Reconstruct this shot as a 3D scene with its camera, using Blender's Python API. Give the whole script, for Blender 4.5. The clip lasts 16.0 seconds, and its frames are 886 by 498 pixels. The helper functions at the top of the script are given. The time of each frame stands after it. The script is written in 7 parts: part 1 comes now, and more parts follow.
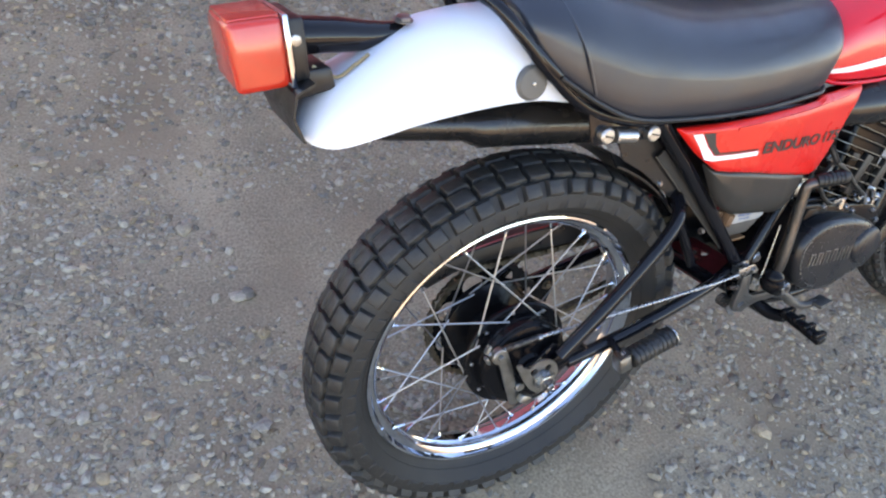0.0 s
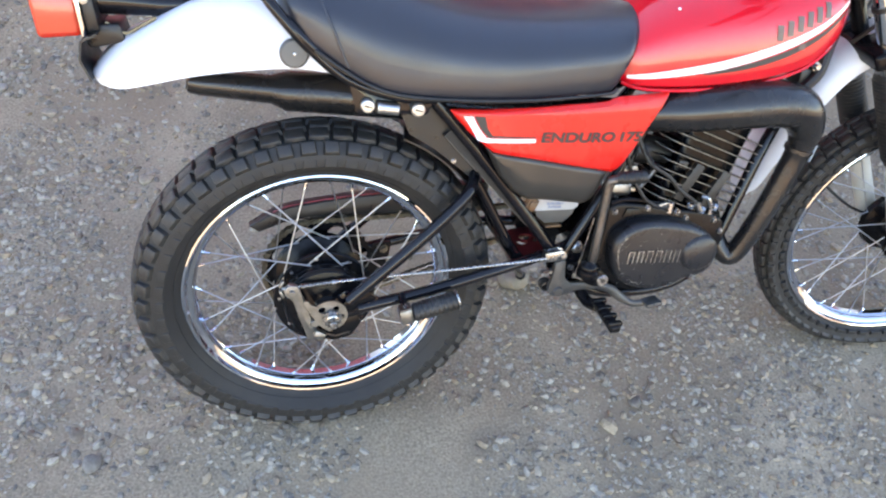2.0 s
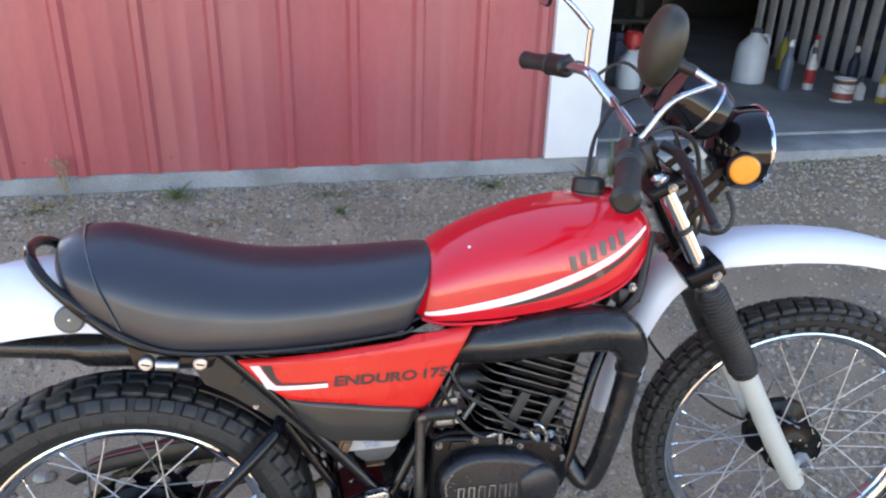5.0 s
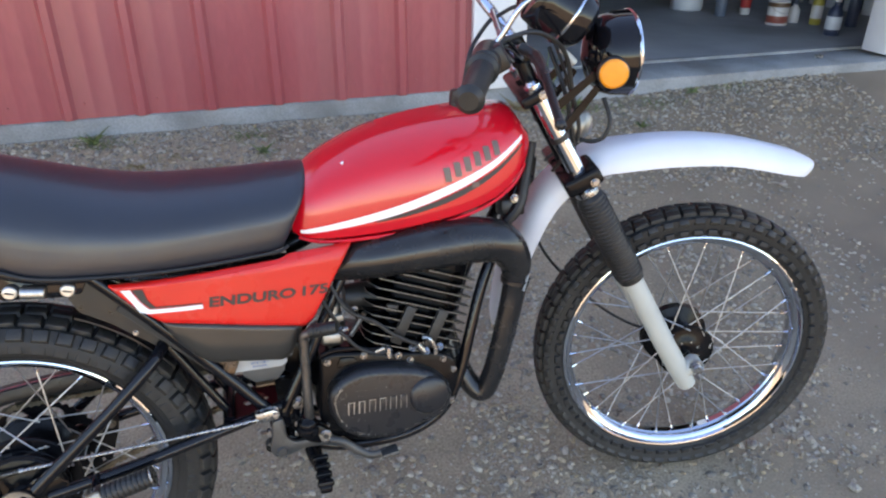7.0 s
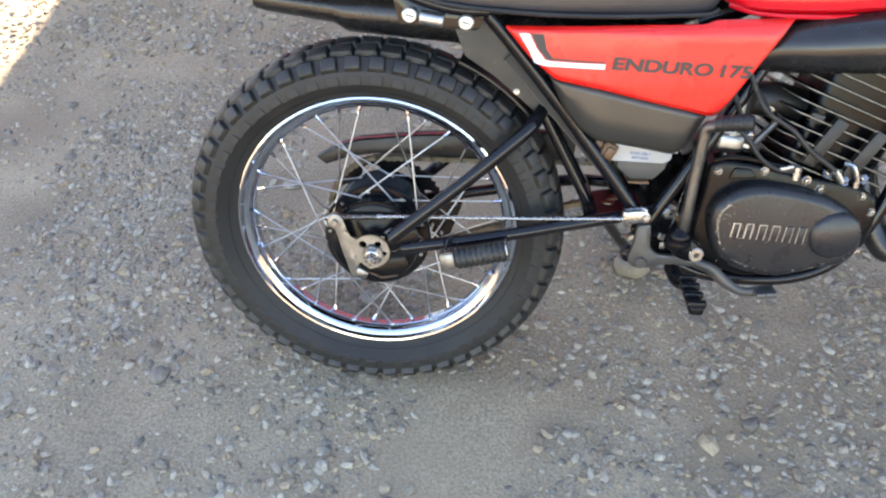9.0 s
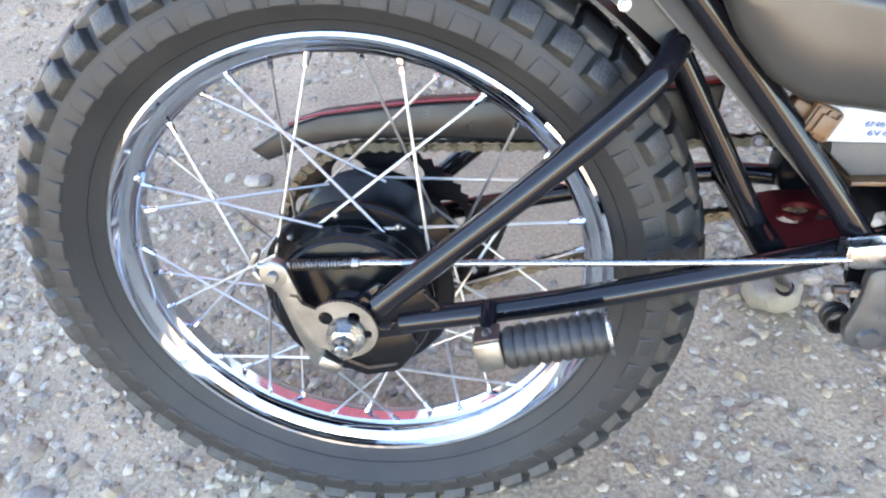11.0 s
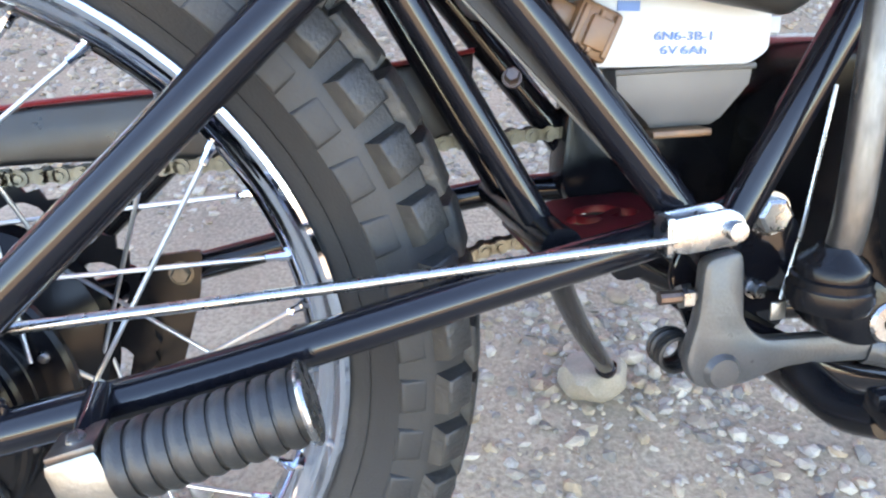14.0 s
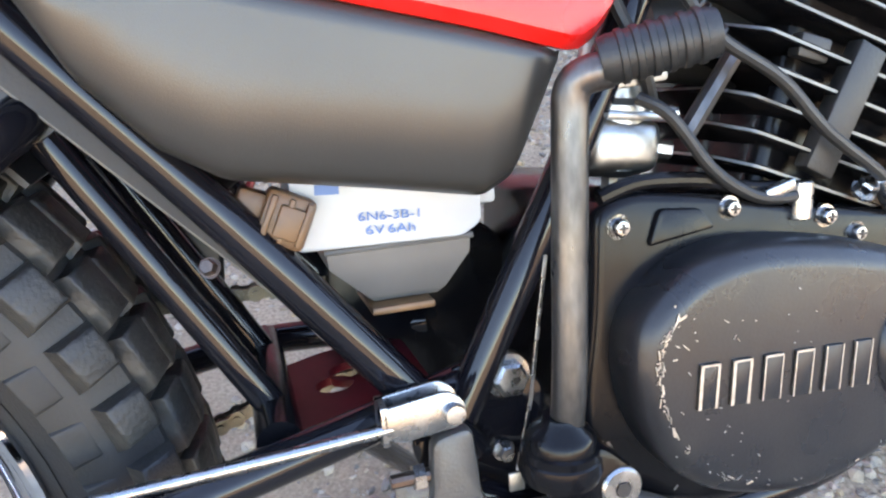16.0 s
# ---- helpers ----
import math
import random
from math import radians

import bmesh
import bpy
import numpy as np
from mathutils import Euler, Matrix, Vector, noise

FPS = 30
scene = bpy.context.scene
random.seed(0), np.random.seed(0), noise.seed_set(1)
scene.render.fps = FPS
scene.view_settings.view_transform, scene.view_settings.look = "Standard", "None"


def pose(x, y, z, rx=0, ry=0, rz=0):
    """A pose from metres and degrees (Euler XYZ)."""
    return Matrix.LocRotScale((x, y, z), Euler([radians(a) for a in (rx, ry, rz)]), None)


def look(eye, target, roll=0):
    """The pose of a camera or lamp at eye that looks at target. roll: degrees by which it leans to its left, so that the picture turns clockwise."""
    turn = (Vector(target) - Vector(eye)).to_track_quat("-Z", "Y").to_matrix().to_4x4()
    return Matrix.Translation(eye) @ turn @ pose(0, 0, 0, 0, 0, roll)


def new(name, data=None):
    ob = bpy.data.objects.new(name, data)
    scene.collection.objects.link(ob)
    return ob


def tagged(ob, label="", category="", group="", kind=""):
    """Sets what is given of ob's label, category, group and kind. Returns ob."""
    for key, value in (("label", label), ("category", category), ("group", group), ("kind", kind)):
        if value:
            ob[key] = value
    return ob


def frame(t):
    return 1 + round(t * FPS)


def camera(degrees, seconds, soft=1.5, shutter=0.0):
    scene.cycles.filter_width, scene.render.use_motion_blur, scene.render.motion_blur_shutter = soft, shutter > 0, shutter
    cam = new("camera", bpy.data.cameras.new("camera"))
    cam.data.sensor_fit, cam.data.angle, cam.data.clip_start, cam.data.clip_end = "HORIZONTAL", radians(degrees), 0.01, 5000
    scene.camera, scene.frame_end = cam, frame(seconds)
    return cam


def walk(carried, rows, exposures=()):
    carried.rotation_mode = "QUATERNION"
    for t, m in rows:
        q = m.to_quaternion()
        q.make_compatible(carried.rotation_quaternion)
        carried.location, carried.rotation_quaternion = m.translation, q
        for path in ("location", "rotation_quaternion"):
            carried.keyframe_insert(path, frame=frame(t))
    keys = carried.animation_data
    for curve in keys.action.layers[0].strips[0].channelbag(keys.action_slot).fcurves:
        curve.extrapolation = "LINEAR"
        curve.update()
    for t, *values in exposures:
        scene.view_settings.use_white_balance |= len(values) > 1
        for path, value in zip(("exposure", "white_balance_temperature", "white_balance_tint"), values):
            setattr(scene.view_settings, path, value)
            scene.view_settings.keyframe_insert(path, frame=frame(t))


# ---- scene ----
cam = camera(63.5, 16.0, soft=2.2)
SLOPE = 9.0  # degrees by which the yard rises towards the barn
YARD = pose(0, 0, 0, SLOPE)
PATH = [
    (0, (-0.547, -0.617, 1.176), (0.266, 0.743, -0.044), 7.3),
    (0.5, (-0.499, -0.609, 1.15), (0.136, 0.716, -0.207), 7.0),
    (1, (-0.428, -0.741, 1.16), (0.036, 0.8, -0.028), 6.8),
    (1.5, (-0.226, -0.978, 1.246), (0.166, 0.589, 0.066), 5.5),
    (2, (-0.116, -0.993, 1.244), (0.386, 0.523, 0.039), 6.9),
    (2.5, (0.012, -0.952, 1.302), (0.417, 0.653, 0.18), 6.7),
    (3, (0.055, -0.926, 1.348), (0.303, 0.816, 0.398), 4.4),
    (3.5, (0.097, -0.956, 1.369), (0.153, 0.846, 0.502), 2.9),
    (4, (0.18, -0.992, 1.357), (0.33, 0.796, 0.474), 1.2),
    (4.5, (0.242, -1.01, 1.36), (0.547, 0.779, 0.519), 1.3),
    (4.7, (0.258, -1.018, 1.367), (0.641, 0.778, 0.575), 1.9),
    (6.8, (0.431, -1.091, 1.327), (1.054, 0.599, 0.457), 0.6),
    (7, (0.439, -1.102, 1.314), (0.959, 0.598, 0.397), 0.2),
    (7.5, (0.406, -1.135, 1.263), (0.686, 0.559, 0.237), 0.7),
    (8, (0.299, -1.122, 1.242), (0.565, 0.536, 0.156), 1.6),
    (8.5, (0.18, -1.08, 1.142), (0.218, 0.548, -0.021), 0.7),
    (9, (0.198, -1.0, 1.067), (0.072, 0.612, -0.11), -0.0),
    (9.2, (0.2, -0.944, 1.047), (0.031, 0.665, -0.129), -0.3),
    (11.3, (0.141, -0.422, 0.761), (-0.051, 1.085, -0.539), -4.6),
    (11.5, (0.132, -0.389, 0.733), (0.042, 1.091, -0.608), -2.9),
    (12, (0.125, -0.344, 0.673), (-0.033, 1.197, -0.592), -4.6),
    (12.5, (0.14, -0.328, 0.597), (0.078, 1.355, -0.481), -2.7),
    (13, (0.158, -0.331, 0.567), (0.22, 1.402, -0.431), -1.2),
    (13.5, (0.199, -0.337, 0.573), (0.372, 1.42, -0.367), -1.5),
    (14, (0.25, -0.328, 0.588), (0.518, 1.447, -0.293), -1.2),
    (14.5, (0.276, -0.322, 0.609), (0.659, 1.465, -0.203), -0.1),
    (15, (0.294, -0.323, 0.62), (0.725, 1.471, -0.153), 0.2),
    (15.5, (0.33, -0.321, 0.623), (0.855, 1.44, -0.167), 0.3),
    (16, (0.36, -0.307, 0.64), (0.887, 1.471, -0.109), -1.5),
]
EXPOSURE = [(0.0, 3.05, 9700, 18), (0.5, 3.27, 9950, 18), (2.5, 3.32, 9550, 18), (3.5, 3.07, 9400, 17), (4.0, 2.92, 9200, 17), (4.5, 2.97, 9050, 18), (6.8, 2.69, 9600, 18), (7.0, 2.79, 9600, 18), (7.5, 2.99, 9550, 17), (8.0, 3.14, 9750, 16), (8.5, 3.24, 10100, 16), (9.0, 3.32, 10000, 16), (11.5, 4.22, 9050, 16), (12.5, 3.93, 8850, 16), (14.5, 4.3, 9200, 17), (16.0, 3.92, 9450, 19)]
walk(cam, [(t, look(eye, target, roll)) for t, eye, target, roll in PATH], EXPOSURE)

# ---- sky and sun: the sun stands behind the barn, the yard in front lies in its shade ----
SUN_HEIGHT, SUN_SIDE = 43.0, -2.0  # degrees of elevation; turn from the barn's normal
world = bpy.data.worlds.new("sky")
scene.world = world
world.use_nodes = True
_n = world.node_tree.nodes
_sky = _n.new("ShaderNodeTexSky")
_sky.sky_type, _sky.sun_disc = "NISHITA", False
_sky.ozone_density, _sky.dust_density = 6.5, 0.1
_sky.sun_elevation, _sky.sun_rotation = radians(SUN_HEIGHT), radians(SUN_SIDE)
world.node_tree.links.new(_sky.outputs[0], _n["Background"].inputs[0])
_n["Background"].inputs[1].default_value = 0.115
sun = new("sun", bpy.data.lights.new("sun", "SUN"))
sun.data.energy, sun.data.angle, sun.data.color = 4.4, radians(0.5), (1.0, 0.97, 0.93)
_s = Vector((math.sin(radians(SUN_SIDE)) * math.cos(radians(SUN_HEIGHT)), math.cos(radians(SUN_SIDE)) * math.cos(radians(SUN_HEIGHT)), math.sin(radians(SUN_HEIGHT))))
sun.matrix_world = look(_s * 50, (0, 0, 0))


# ---- materials ----
def material(name, base, rough=0.5, metal=0.0, vary=0.0, scale=20.0, fine=0.0, fine_scale=400.0, bump=0.0, coat=0.0, spread=0.0,
             dirt=None, dirt_scale=3.0, dirt_amount=0.5, stretch=(1, 1, 1), island=False, rough_vary=0.0, tones=(), spec=0.5):
    """A surface with colour variation at two sizes, relief, dirt and, for loose pieces, a shade of its own."""
    m = bpy.data.materials.new(name)
    m.use_nodes = True
    n, ln = m.node_tree.nodes, m.node_tree.links.new
    b = n["Principled BSDF"]
    b.inputs["Roughness"].default_value, b.inputs["Metallic"].default_value = rough, metal
    b.inputs["Specular IOR Level"].default_value = spec
    if coat:
        b.inputs["Coat Weight"].default_value, b.inputs["Coat Roughness"].default_value = coat, 0.04
    co = n.new("ShaderNodeTexCoord")
    mp = n.new("ShaderNodeMapping")
    mp.inputs["Scale"].default_value = stretch
    ln(co.outputs["Object"], mp.inputs[0])
    def tex(s, detail=5.0):
        t = n.new("ShaderNodeTexNoise")
        t.inputs["Scale"].default_value, t.inputs["Detail"].default_value = s, detail
        ln(mp.outputs[0], t.inputs["Vector"])
        return t.outputs["Fac"]
    def ramp(src, lo, hi, a, c):
        r = n.new("ShaderNodeMapRange")
        r.inputs["From Min"].default_value, r.inputs["From Max"].default_value = lo, hi
        r.inputs["To Min"].default_value, r.inputs["To Max"].default_value = a, c
        ln(src, r.inputs["Value"])
        return r.outputs["Result"]
    col = n.new("ShaderNodeRGB")
    col.outputs[0].default_value = (*base, 1)
    out = col.outputs[0]
    def scaled(out, fac):
        h = n.new("ShaderNodeHueSaturation")
        ln(out, h.inputs["Color"])
        ln(fac, h.inputs["Value"])
        return h.outputs[0]
    if vary:
        out = scaled(out, ramp(tex(scale), 0.3, 0.7, 1 - vary, 1 + vary))
    if fine:
        out = scaled(out, ramp(tex(fine_scale, 2.0), 0.3, 0.7, 1 - fine, 1 + fine))
    if tones:  # each loose piece takes one of several tones
        cr = n.new("ShaderNodeValToRGB")
        cr.color_ramp.interpolation = "CONSTANT"
        el = cr.color_ramp.elements
        while len(el) < len(tones):
            el.new(0.5)
        for k, c in enumerate(tones):
            el[k].position, el[k].color = k / len(tones), (*c, 1)
        src = n.new("ShaderNodeNewGeometry").outputs["Random Per Island"] if island else n.new("ShaderNodeObjectInfo").outputs["Random"]
        ln(src, cr.inputs[0])
        tint = n.new("ShaderNodeMix")
        tint.data_type, tint.blend_type = "RGBA", "MULTIPLY"
        tint.inputs["Factor"].default_value = 1.0
        ln(out, tint.inputs["A"])
        ln(cr.outputs[0], tint.inputs["B"])
        out = tint.outputs["Result"]
    if spread:
        if island:
            g = n.new("ShaderNodeNewGeometry").outputs["Random Per Island"]
        else:
            g = n.new("ShaderNodeObjectInfo").outputs["Random"]
        out = scaled(out, ramp(g, 0, 1, 1 - spread, 1 + spread))
    if dirt:
        mix = n.new("ShaderNodeMix")
        mix.data_type = "RGBA"
        ln(ramp(tex(dirt_scale, 8.0), 0.48, 0.72, 0.0, dirt_amount), mix.inputs["Factor"])
        ln(out, mix.inputs["A"])
        mix.inputs["B"].default_value = (*dirt, 1)
        out = mix.outputs["Result"]
    ln(out, b.inputs["Base Color"])
    if rough_vary:
        ln(ramp(tex(scale * 2.3, 6.0), 0.3, 0.7, max(rough - rough_vary, 0.02), min(rough + rough_vary, 1)), b.inputs["Roughness"])
    if bump:
        bp = n.new("ShaderNodeBump")
        bp.inputs["Strength"].default_value, bp.inputs["Distance"].default_value = min(bump, 1.0), 0.002
        ln(tex(fine_scale, 3.0), bp.inputs["Height"])
        ln(bp.outputs[0], b.inputs["Normal"])
    return m


GRAVEL = material("packed_gravel", (0.290, 0.222, 0.152), 0.95, vary=0.28, scale=2.6, fine=0.30, fine_scale=170, bump=1.0, dirt=(0.225, 0.160, 0.106), dirt_scale=2.2, dirt_amount=0.8)
STONE_TONES = ((0.236, 0.198, 0.152), (0.313, 0.257, 0.191), (0.182, 0.158, 0.131), (0.332, 0.288, 0.230), (0.291, 0.216, 0.139), (0.255, 0.225, 0.187), (0.354, 0.310, 0.247), (0.213, 0.162, 0.117), (0.336, 0.257, 0.174), (0.155, 0.135, 0.113), (0.300, 0.252, 0.200))
STONE = material("stones", (1, 1, 1), 0.85, vary=0.22, scale=60, bump=0.4, island=True, tones=STONE_TONES)
LOOSE_STONE = material("loose_stones", (1, 1, 1), 0.85, vary=0.25, scale=2.0, fine=0.12, fine_scale=9, bump=0.3, tones=STONE_TONES)
SIDING = material("red_siding", (0.355, 0.068, 0.075), 0.40, vary=0.10, scale=1.6, fine=0.05, fine_scale=60, dirt=(0.37, 0.12, 0.118), dirt_scale=2.5, dirt_amount=0.5, stretch=(1, 1, 0.3), rough_vary=0.1)
TRIM = material("white_trim", (0.72, 0.73, 0.74), 0.4, vary=0.05, scale=3, dirt=(0.5, 0.48, 0.44), dirt_scale=4, dirt_amount=0.25)
CONCRETE = material("concrete", (0.25, 0.255, 0.25), 0.9, vary=0.25, scale=5, fine=0.15, fine_scale=120, bump=0.5, dirt=(0.13, 0.115, 0.10), dirt_scale=3, dirt_amount=0.7)
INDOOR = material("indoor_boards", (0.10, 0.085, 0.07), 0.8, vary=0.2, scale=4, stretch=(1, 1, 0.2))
SLAB = material("floor_slab", (0.24, 0.24, 0.24), 0.7, vary=0.15, scale=3, dirt=(0.10, 0.095, 0.09), dirt_scale=1.6)
RED = material("red_enamel", (0.62, 0.006, 0.016), 0.22, coat=0.8, vary=0.04, scale=6, fine=0.03, fine_scale=700, spec=0.3)
RED_PLASTIC = material("red_plastic", (0.68, 0.014, 0.011), 0.30, coat=0.25, vary=0.05, scale=9, rough_vary=0.05, spec=0.35)
BLACK = material("black_enamel", (0.006, 0.006, 0.008), 0.08, vary=0.15, scale=14, dirt=(0.03, 0.026, 0.022), dirt_scale=16, dirt_amount=0.12, spec=0.34)
SATIN = material("satin_black_casting", (0.005, 0.005, 0.006), 0.17, vary=0.2, scale=20, bump=0.06, fine_scale=900, dirt=(0.03, 0.026, 0.022), dirt_scale=18, dirt_amount=0.2, rough_vary=0.06, spec=0.17)
COVER_PAINT = material("worn_black_cover", (0.014, 0.014, 0.016), 0.31, vary=0.15, scale=12, fine=0.12, fine_scale=600, dirt=(0.035, 0.033, 0.030), dirt_scale=30, dirt_amount=0.25, rough_vary=0.07, bump=0.06, spec=0.42)
PLASTIC = material("black_plastic", (0.010, 0.010, 0.011), 0.34, vary=0.15, scale=18, bump=0.1, fine_scale=1200, rough_vary=0.08, spec=0.4)
MATT_PANEL = material("graphite_panel", (0.062, 0.058, 0.053), 0.30, 0.55, vary=0.08, scale=10, bump=0.10, fine_scale=1600)
VINYL = material("black_vinyl", (0.011, 0.0135, 0.0205), 0.36, coat=0.20, vary=0.12, scale=8, bump=0.15, fine_scale=900, rough_vary=0.06, spec=0.62)
RUBBER = material("black_rubber", (0.012, 0.0117, 0.0113), 0.48, vary=0.2, scale=25, bump=0.15, fine_scale=700, dirt=(0.06, 0.052, 0.043), dirt_scale=25, dirt_amount=0.2)
TYRE = material("tyre_rubber", (0.014, 0.0138, 0.0135), 0.62, vary=0.2, scale=14, bump=0.2, fine_scale=500, dirt=(0.05, 0.044, 0.036), dirt_scale=12, dirt_amount=0.3)
TREAD = material("dusty_tread", (0.016, 0.0155, 0.015), 0.52, vary=0.35, scale=40, bump=0.45, fine_scale=300, dirt=(0.058, 0.051, 0.038), dirt_scale=45, dirt_amount=0.4, spread=0.25)
CHROME = material("chrome", (0.51, 0.55, 0.61), 0.07, 1.0, vary=0.06, scale=30, rough_vary=0.05)
SPOKE = material("spoke_wire", (0.42, 0.425, 0.43), 0.42, 1.0, vary=0.15, scale=60)
DIAL_GLASS = material("dial_glass", (0.006, 0.006, 0.006), 0.06, spec=0.35)
ZINC = material("zinc_plate", (0.33, 0.335, 0.34), 0.28, 1.0, vary=0.2, scale=60, fine=0.1, fine_scale=500, rough_vary=0.12)
CARB = material("carburettor_alloy", (0.32, 0.325, 0.32), 0.38, 1.0, vary=0.18, scale=50, bump=0.12, dirt=(0.14, 0.12, 0.10), dirt_scale=40, dirt_amount=0.4)
CAST = material("cast_alloy", (0.26, 0.262, 0.255), 0.38, 1.0, vary=0.18, scale=50, bump=0.12, dirt=(0.12, 0.105, 0.085), dirt_scale=40, dirt_amount=0.5)
STEEL = material("rubbed_steel", (0.095, 0.092, 0.090), 0.36, 0.85, vary=0.3, scale=40, fine=0.2, fine_scale=260, dirt=(0.15, 0.07, 0.035), dirt_scale=20, dirt_amount=0.75, stretch=(1, 1, 0.35), rough_vary=0.1)
FORK_GREY = material("silver_grey_paint", (0.42, 0.425, 0.385), 0.45, vary=0.05, scale=12)
WHITE = material("white_plastic", (0.62, 0.65, 0.70), 0.32, vary=0.03, scale=6, coat=0.15, dirt=(0.52, 0.52, 0.52), dirt_scale=9, dirt_amount=0.25)
LENS = material("red_lens", (0.50, 0.025, 0.012), 0.18, coat=0.6, vary=0.1, scale=25)
AMBER = material("amber_lens", (0.80, 0.27, 0.015), 0.25, coat=0.5, vary=0.06, scale=60, bump=0.2, fine_scale=500)
BATTERY = material("battery_case", (0.38, 0.39, 0.39), 0.35, vary=0.06, scale=20, dirt=(0.32, 0.30, 0.26), dirt_scale=30, dirt_amount=0.35)
CLEAR_GREY = material("grey_tray", (0.085, 0.083, 0.079), 0.42, vary=0.12, scale=30, dirt=(0.15, 0.135, 0.115), dirt_scale=20, dirt_amount=0.3)
BROWN = material("brown_connector", (0.13, 0.062, 0.026), 0.45, vary=0.3, scale=60, dirt=(0.05, 0.03, 0.018), dirt_scale=50, dirt_amount=0.5)
INK_BLUE = material("blue_print", (0.06, 0.14, 0.32), 0.5)
INK_BLACK = material("black_print", (0.02, 0.018, 0.018), 0.45)
INK_GREY = material("grey_print", (0.12, 0.085, 0.07), 0.4)
INK_WHITE = material("white_print", (0.78, 0.78, 0.78), 0.35)
BARE = material("bare_metal_edge", (0.50, 0.49, 0.47), 0.38, 1.0, vary=0.2, scale=300)
CHAIN = material("oily_chain", (0.13, 0.115, 0.09), 0.42, 0.75, vary=0.3, scale=120, dirt=(0.12, 0.085, 0.05), dirt_scale=60)
FIN_EDGE = material("fin_edge", (0.17, 0.168, 0.16), 0.5, 1.0, vary=0.2, scale=60)
# red of the chain guard's painted reflection and of a wire
RED_GLINT_WIRE = material("red_guard_edge", (0.16, 0.012, 0.015), 0.35, coat=0.4, vary=0.15, scale=20)
MAROON = material("dark_red_paint", (0.075, 0.005, 0.008), 0.45, vary=0.4, scale=30, spec=0.2)
GREEN = material("weed_green", (0.10, 0.13, 0.045), 0.6, vary=0.3, scale=30, spread=0.4, island=True)
STRAW = material("dry_stalk", (0.26, 0.20, 0.11), 0.7, vary=0.3, scale=40, spread=0.4, island=True)
MIRROR = material("mirror_glass", (0.85, 0.86, 0.88), 0.02, 1.0)
GLASS = material("lamp_glass", (0.75, 0.76, 0.78), 0.08, 0.6)

OLIVE = material("dark_olive_plastic", (0.018, 0.018, 0.012), 0.42, vary=0.15, scale=20, bump=0.1, fine_scale=900)
EXHAUST = material("exhaust_black", (0.012, 0.012, 0.013), 0.24, vary=0.2, scale=14, dirt=(0.05, 0.043, 0.036), dirt_scale=12, dirt_amount=0.2, rough_vary=0.08)
PEDAL = material("grey_black_casting", (0.046, 0.0455, 0.044), 0.34, vary=0.2, scale=30, fine=0.1, fine_scale=500, bump=0.15, dirt=(0.12, 0.10, 0.08), dirt_scale=24, dirt_amount=0.3, rough_vary=0.08)


def darken_along_x(m, x0, x1, colour):
    """Blends the gravel into a darker brown along x, with a ragged border."""
    n, ln = m.node_tree.nodes, m.node_tree.links.new
    b = n["Principled BSDF"]
    old = b.inputs["Base Color"].links[0].from_socket
    co = n.new("ShaderNodeTexCoord")
    sx = n.new("ShaderNodeSeparateXYZ")
    ln(co.outputs["Object"], sx.inputs[0])
    no = n.new("ShaderNodeTexNoise")
    no.inputs["Scale"].default_value, no.inputs["Detail"].default_value = 2.2, 6.0
    ln(co.outputs["Object"], no.inputs["Vector"])
    wob = n.new("ShaderNodeMath")
    wob.operation = "MULTIPLY_ADD"
    wob.inputs[1].default_value = 1.6
    ln(no.outputs["Fac"], wob.inputs[0])
    ln(sx.outputs["X"], wob.inputs[2])
    r = n.new("ShaderNodeMapRange")
    r.inputs["From Min"].default_value, r.inputs["From Max"].default_value = x0 + 0.8, x1 + 0.8
    ln(wob.outputs[0], r.inputs["Value"])
    mix = n.new("ShaderNodeMix")
    mix.data_type = "RGBA"
    ln(r.outputs["Result"], mix.inputs["Factor"])
    ln(old, mix.inputs["A"])
    browner = n.new("ShaderNodeHueSaturation")
    browner.inputs["Color"].default_value = (*colour, 1)
    sr = n.new("ShaderNodeMapRange")
    sr.inputs["From Min"].default_value, sr.inputs["From Max"].default_value = 0.3, 0.7
    sr.inputs["To Min"].default_value, sr.inputs["To Max"].default_value = 0.75, 1.3
    ln(no.outputs["Fac"], sr.inputs["Value"])
    ln(sr.outputs["Result"], browner.inputs["Value"])
    ln(browner.outputs[0], mix.inputs["B"])
    ln(mix.outputs["Result"], b.inputs["Base Color"])


darken_along_x(GRAVEL, 1.4, 2.6, (0.185, 0.137, 0.096))

# ---- building helpers ----
def part(name, bm, mat, parent=None, label="", at=None, flat=False, angle=0.6):
    """Links a bmesh as one mesh object under a thing or a part."""
    bmesh.ops.recalc_face_normals(bm, faces=bm.faces[:])
    if not flat:
        for f in bm.faces:
            f.smooth = True
        for e in bm.edges:
            e.smooth = len(e.link_faces) == 2 and e.calc_face_angle(0) < angle
    me = bpy.data.meshes.new(name)
    bm.to_mesh(me)
    bm.free()
    me.materials.append(mat)
    ob = new(name, me)
    ob.parent = parent
    if at is not None:
        ob.matrix_basis = at
    if label:
        ob["label"] = label
    return ob


def again(ob, parent, at):
    """One more alike piece on the same mesh."""
    o = new(ob.name.split(".")[0], ob.data)
    o.parent, o.matrix_basis = parent, at
    if "label" in ob:
        o["label"] = ob["label"]
    return o


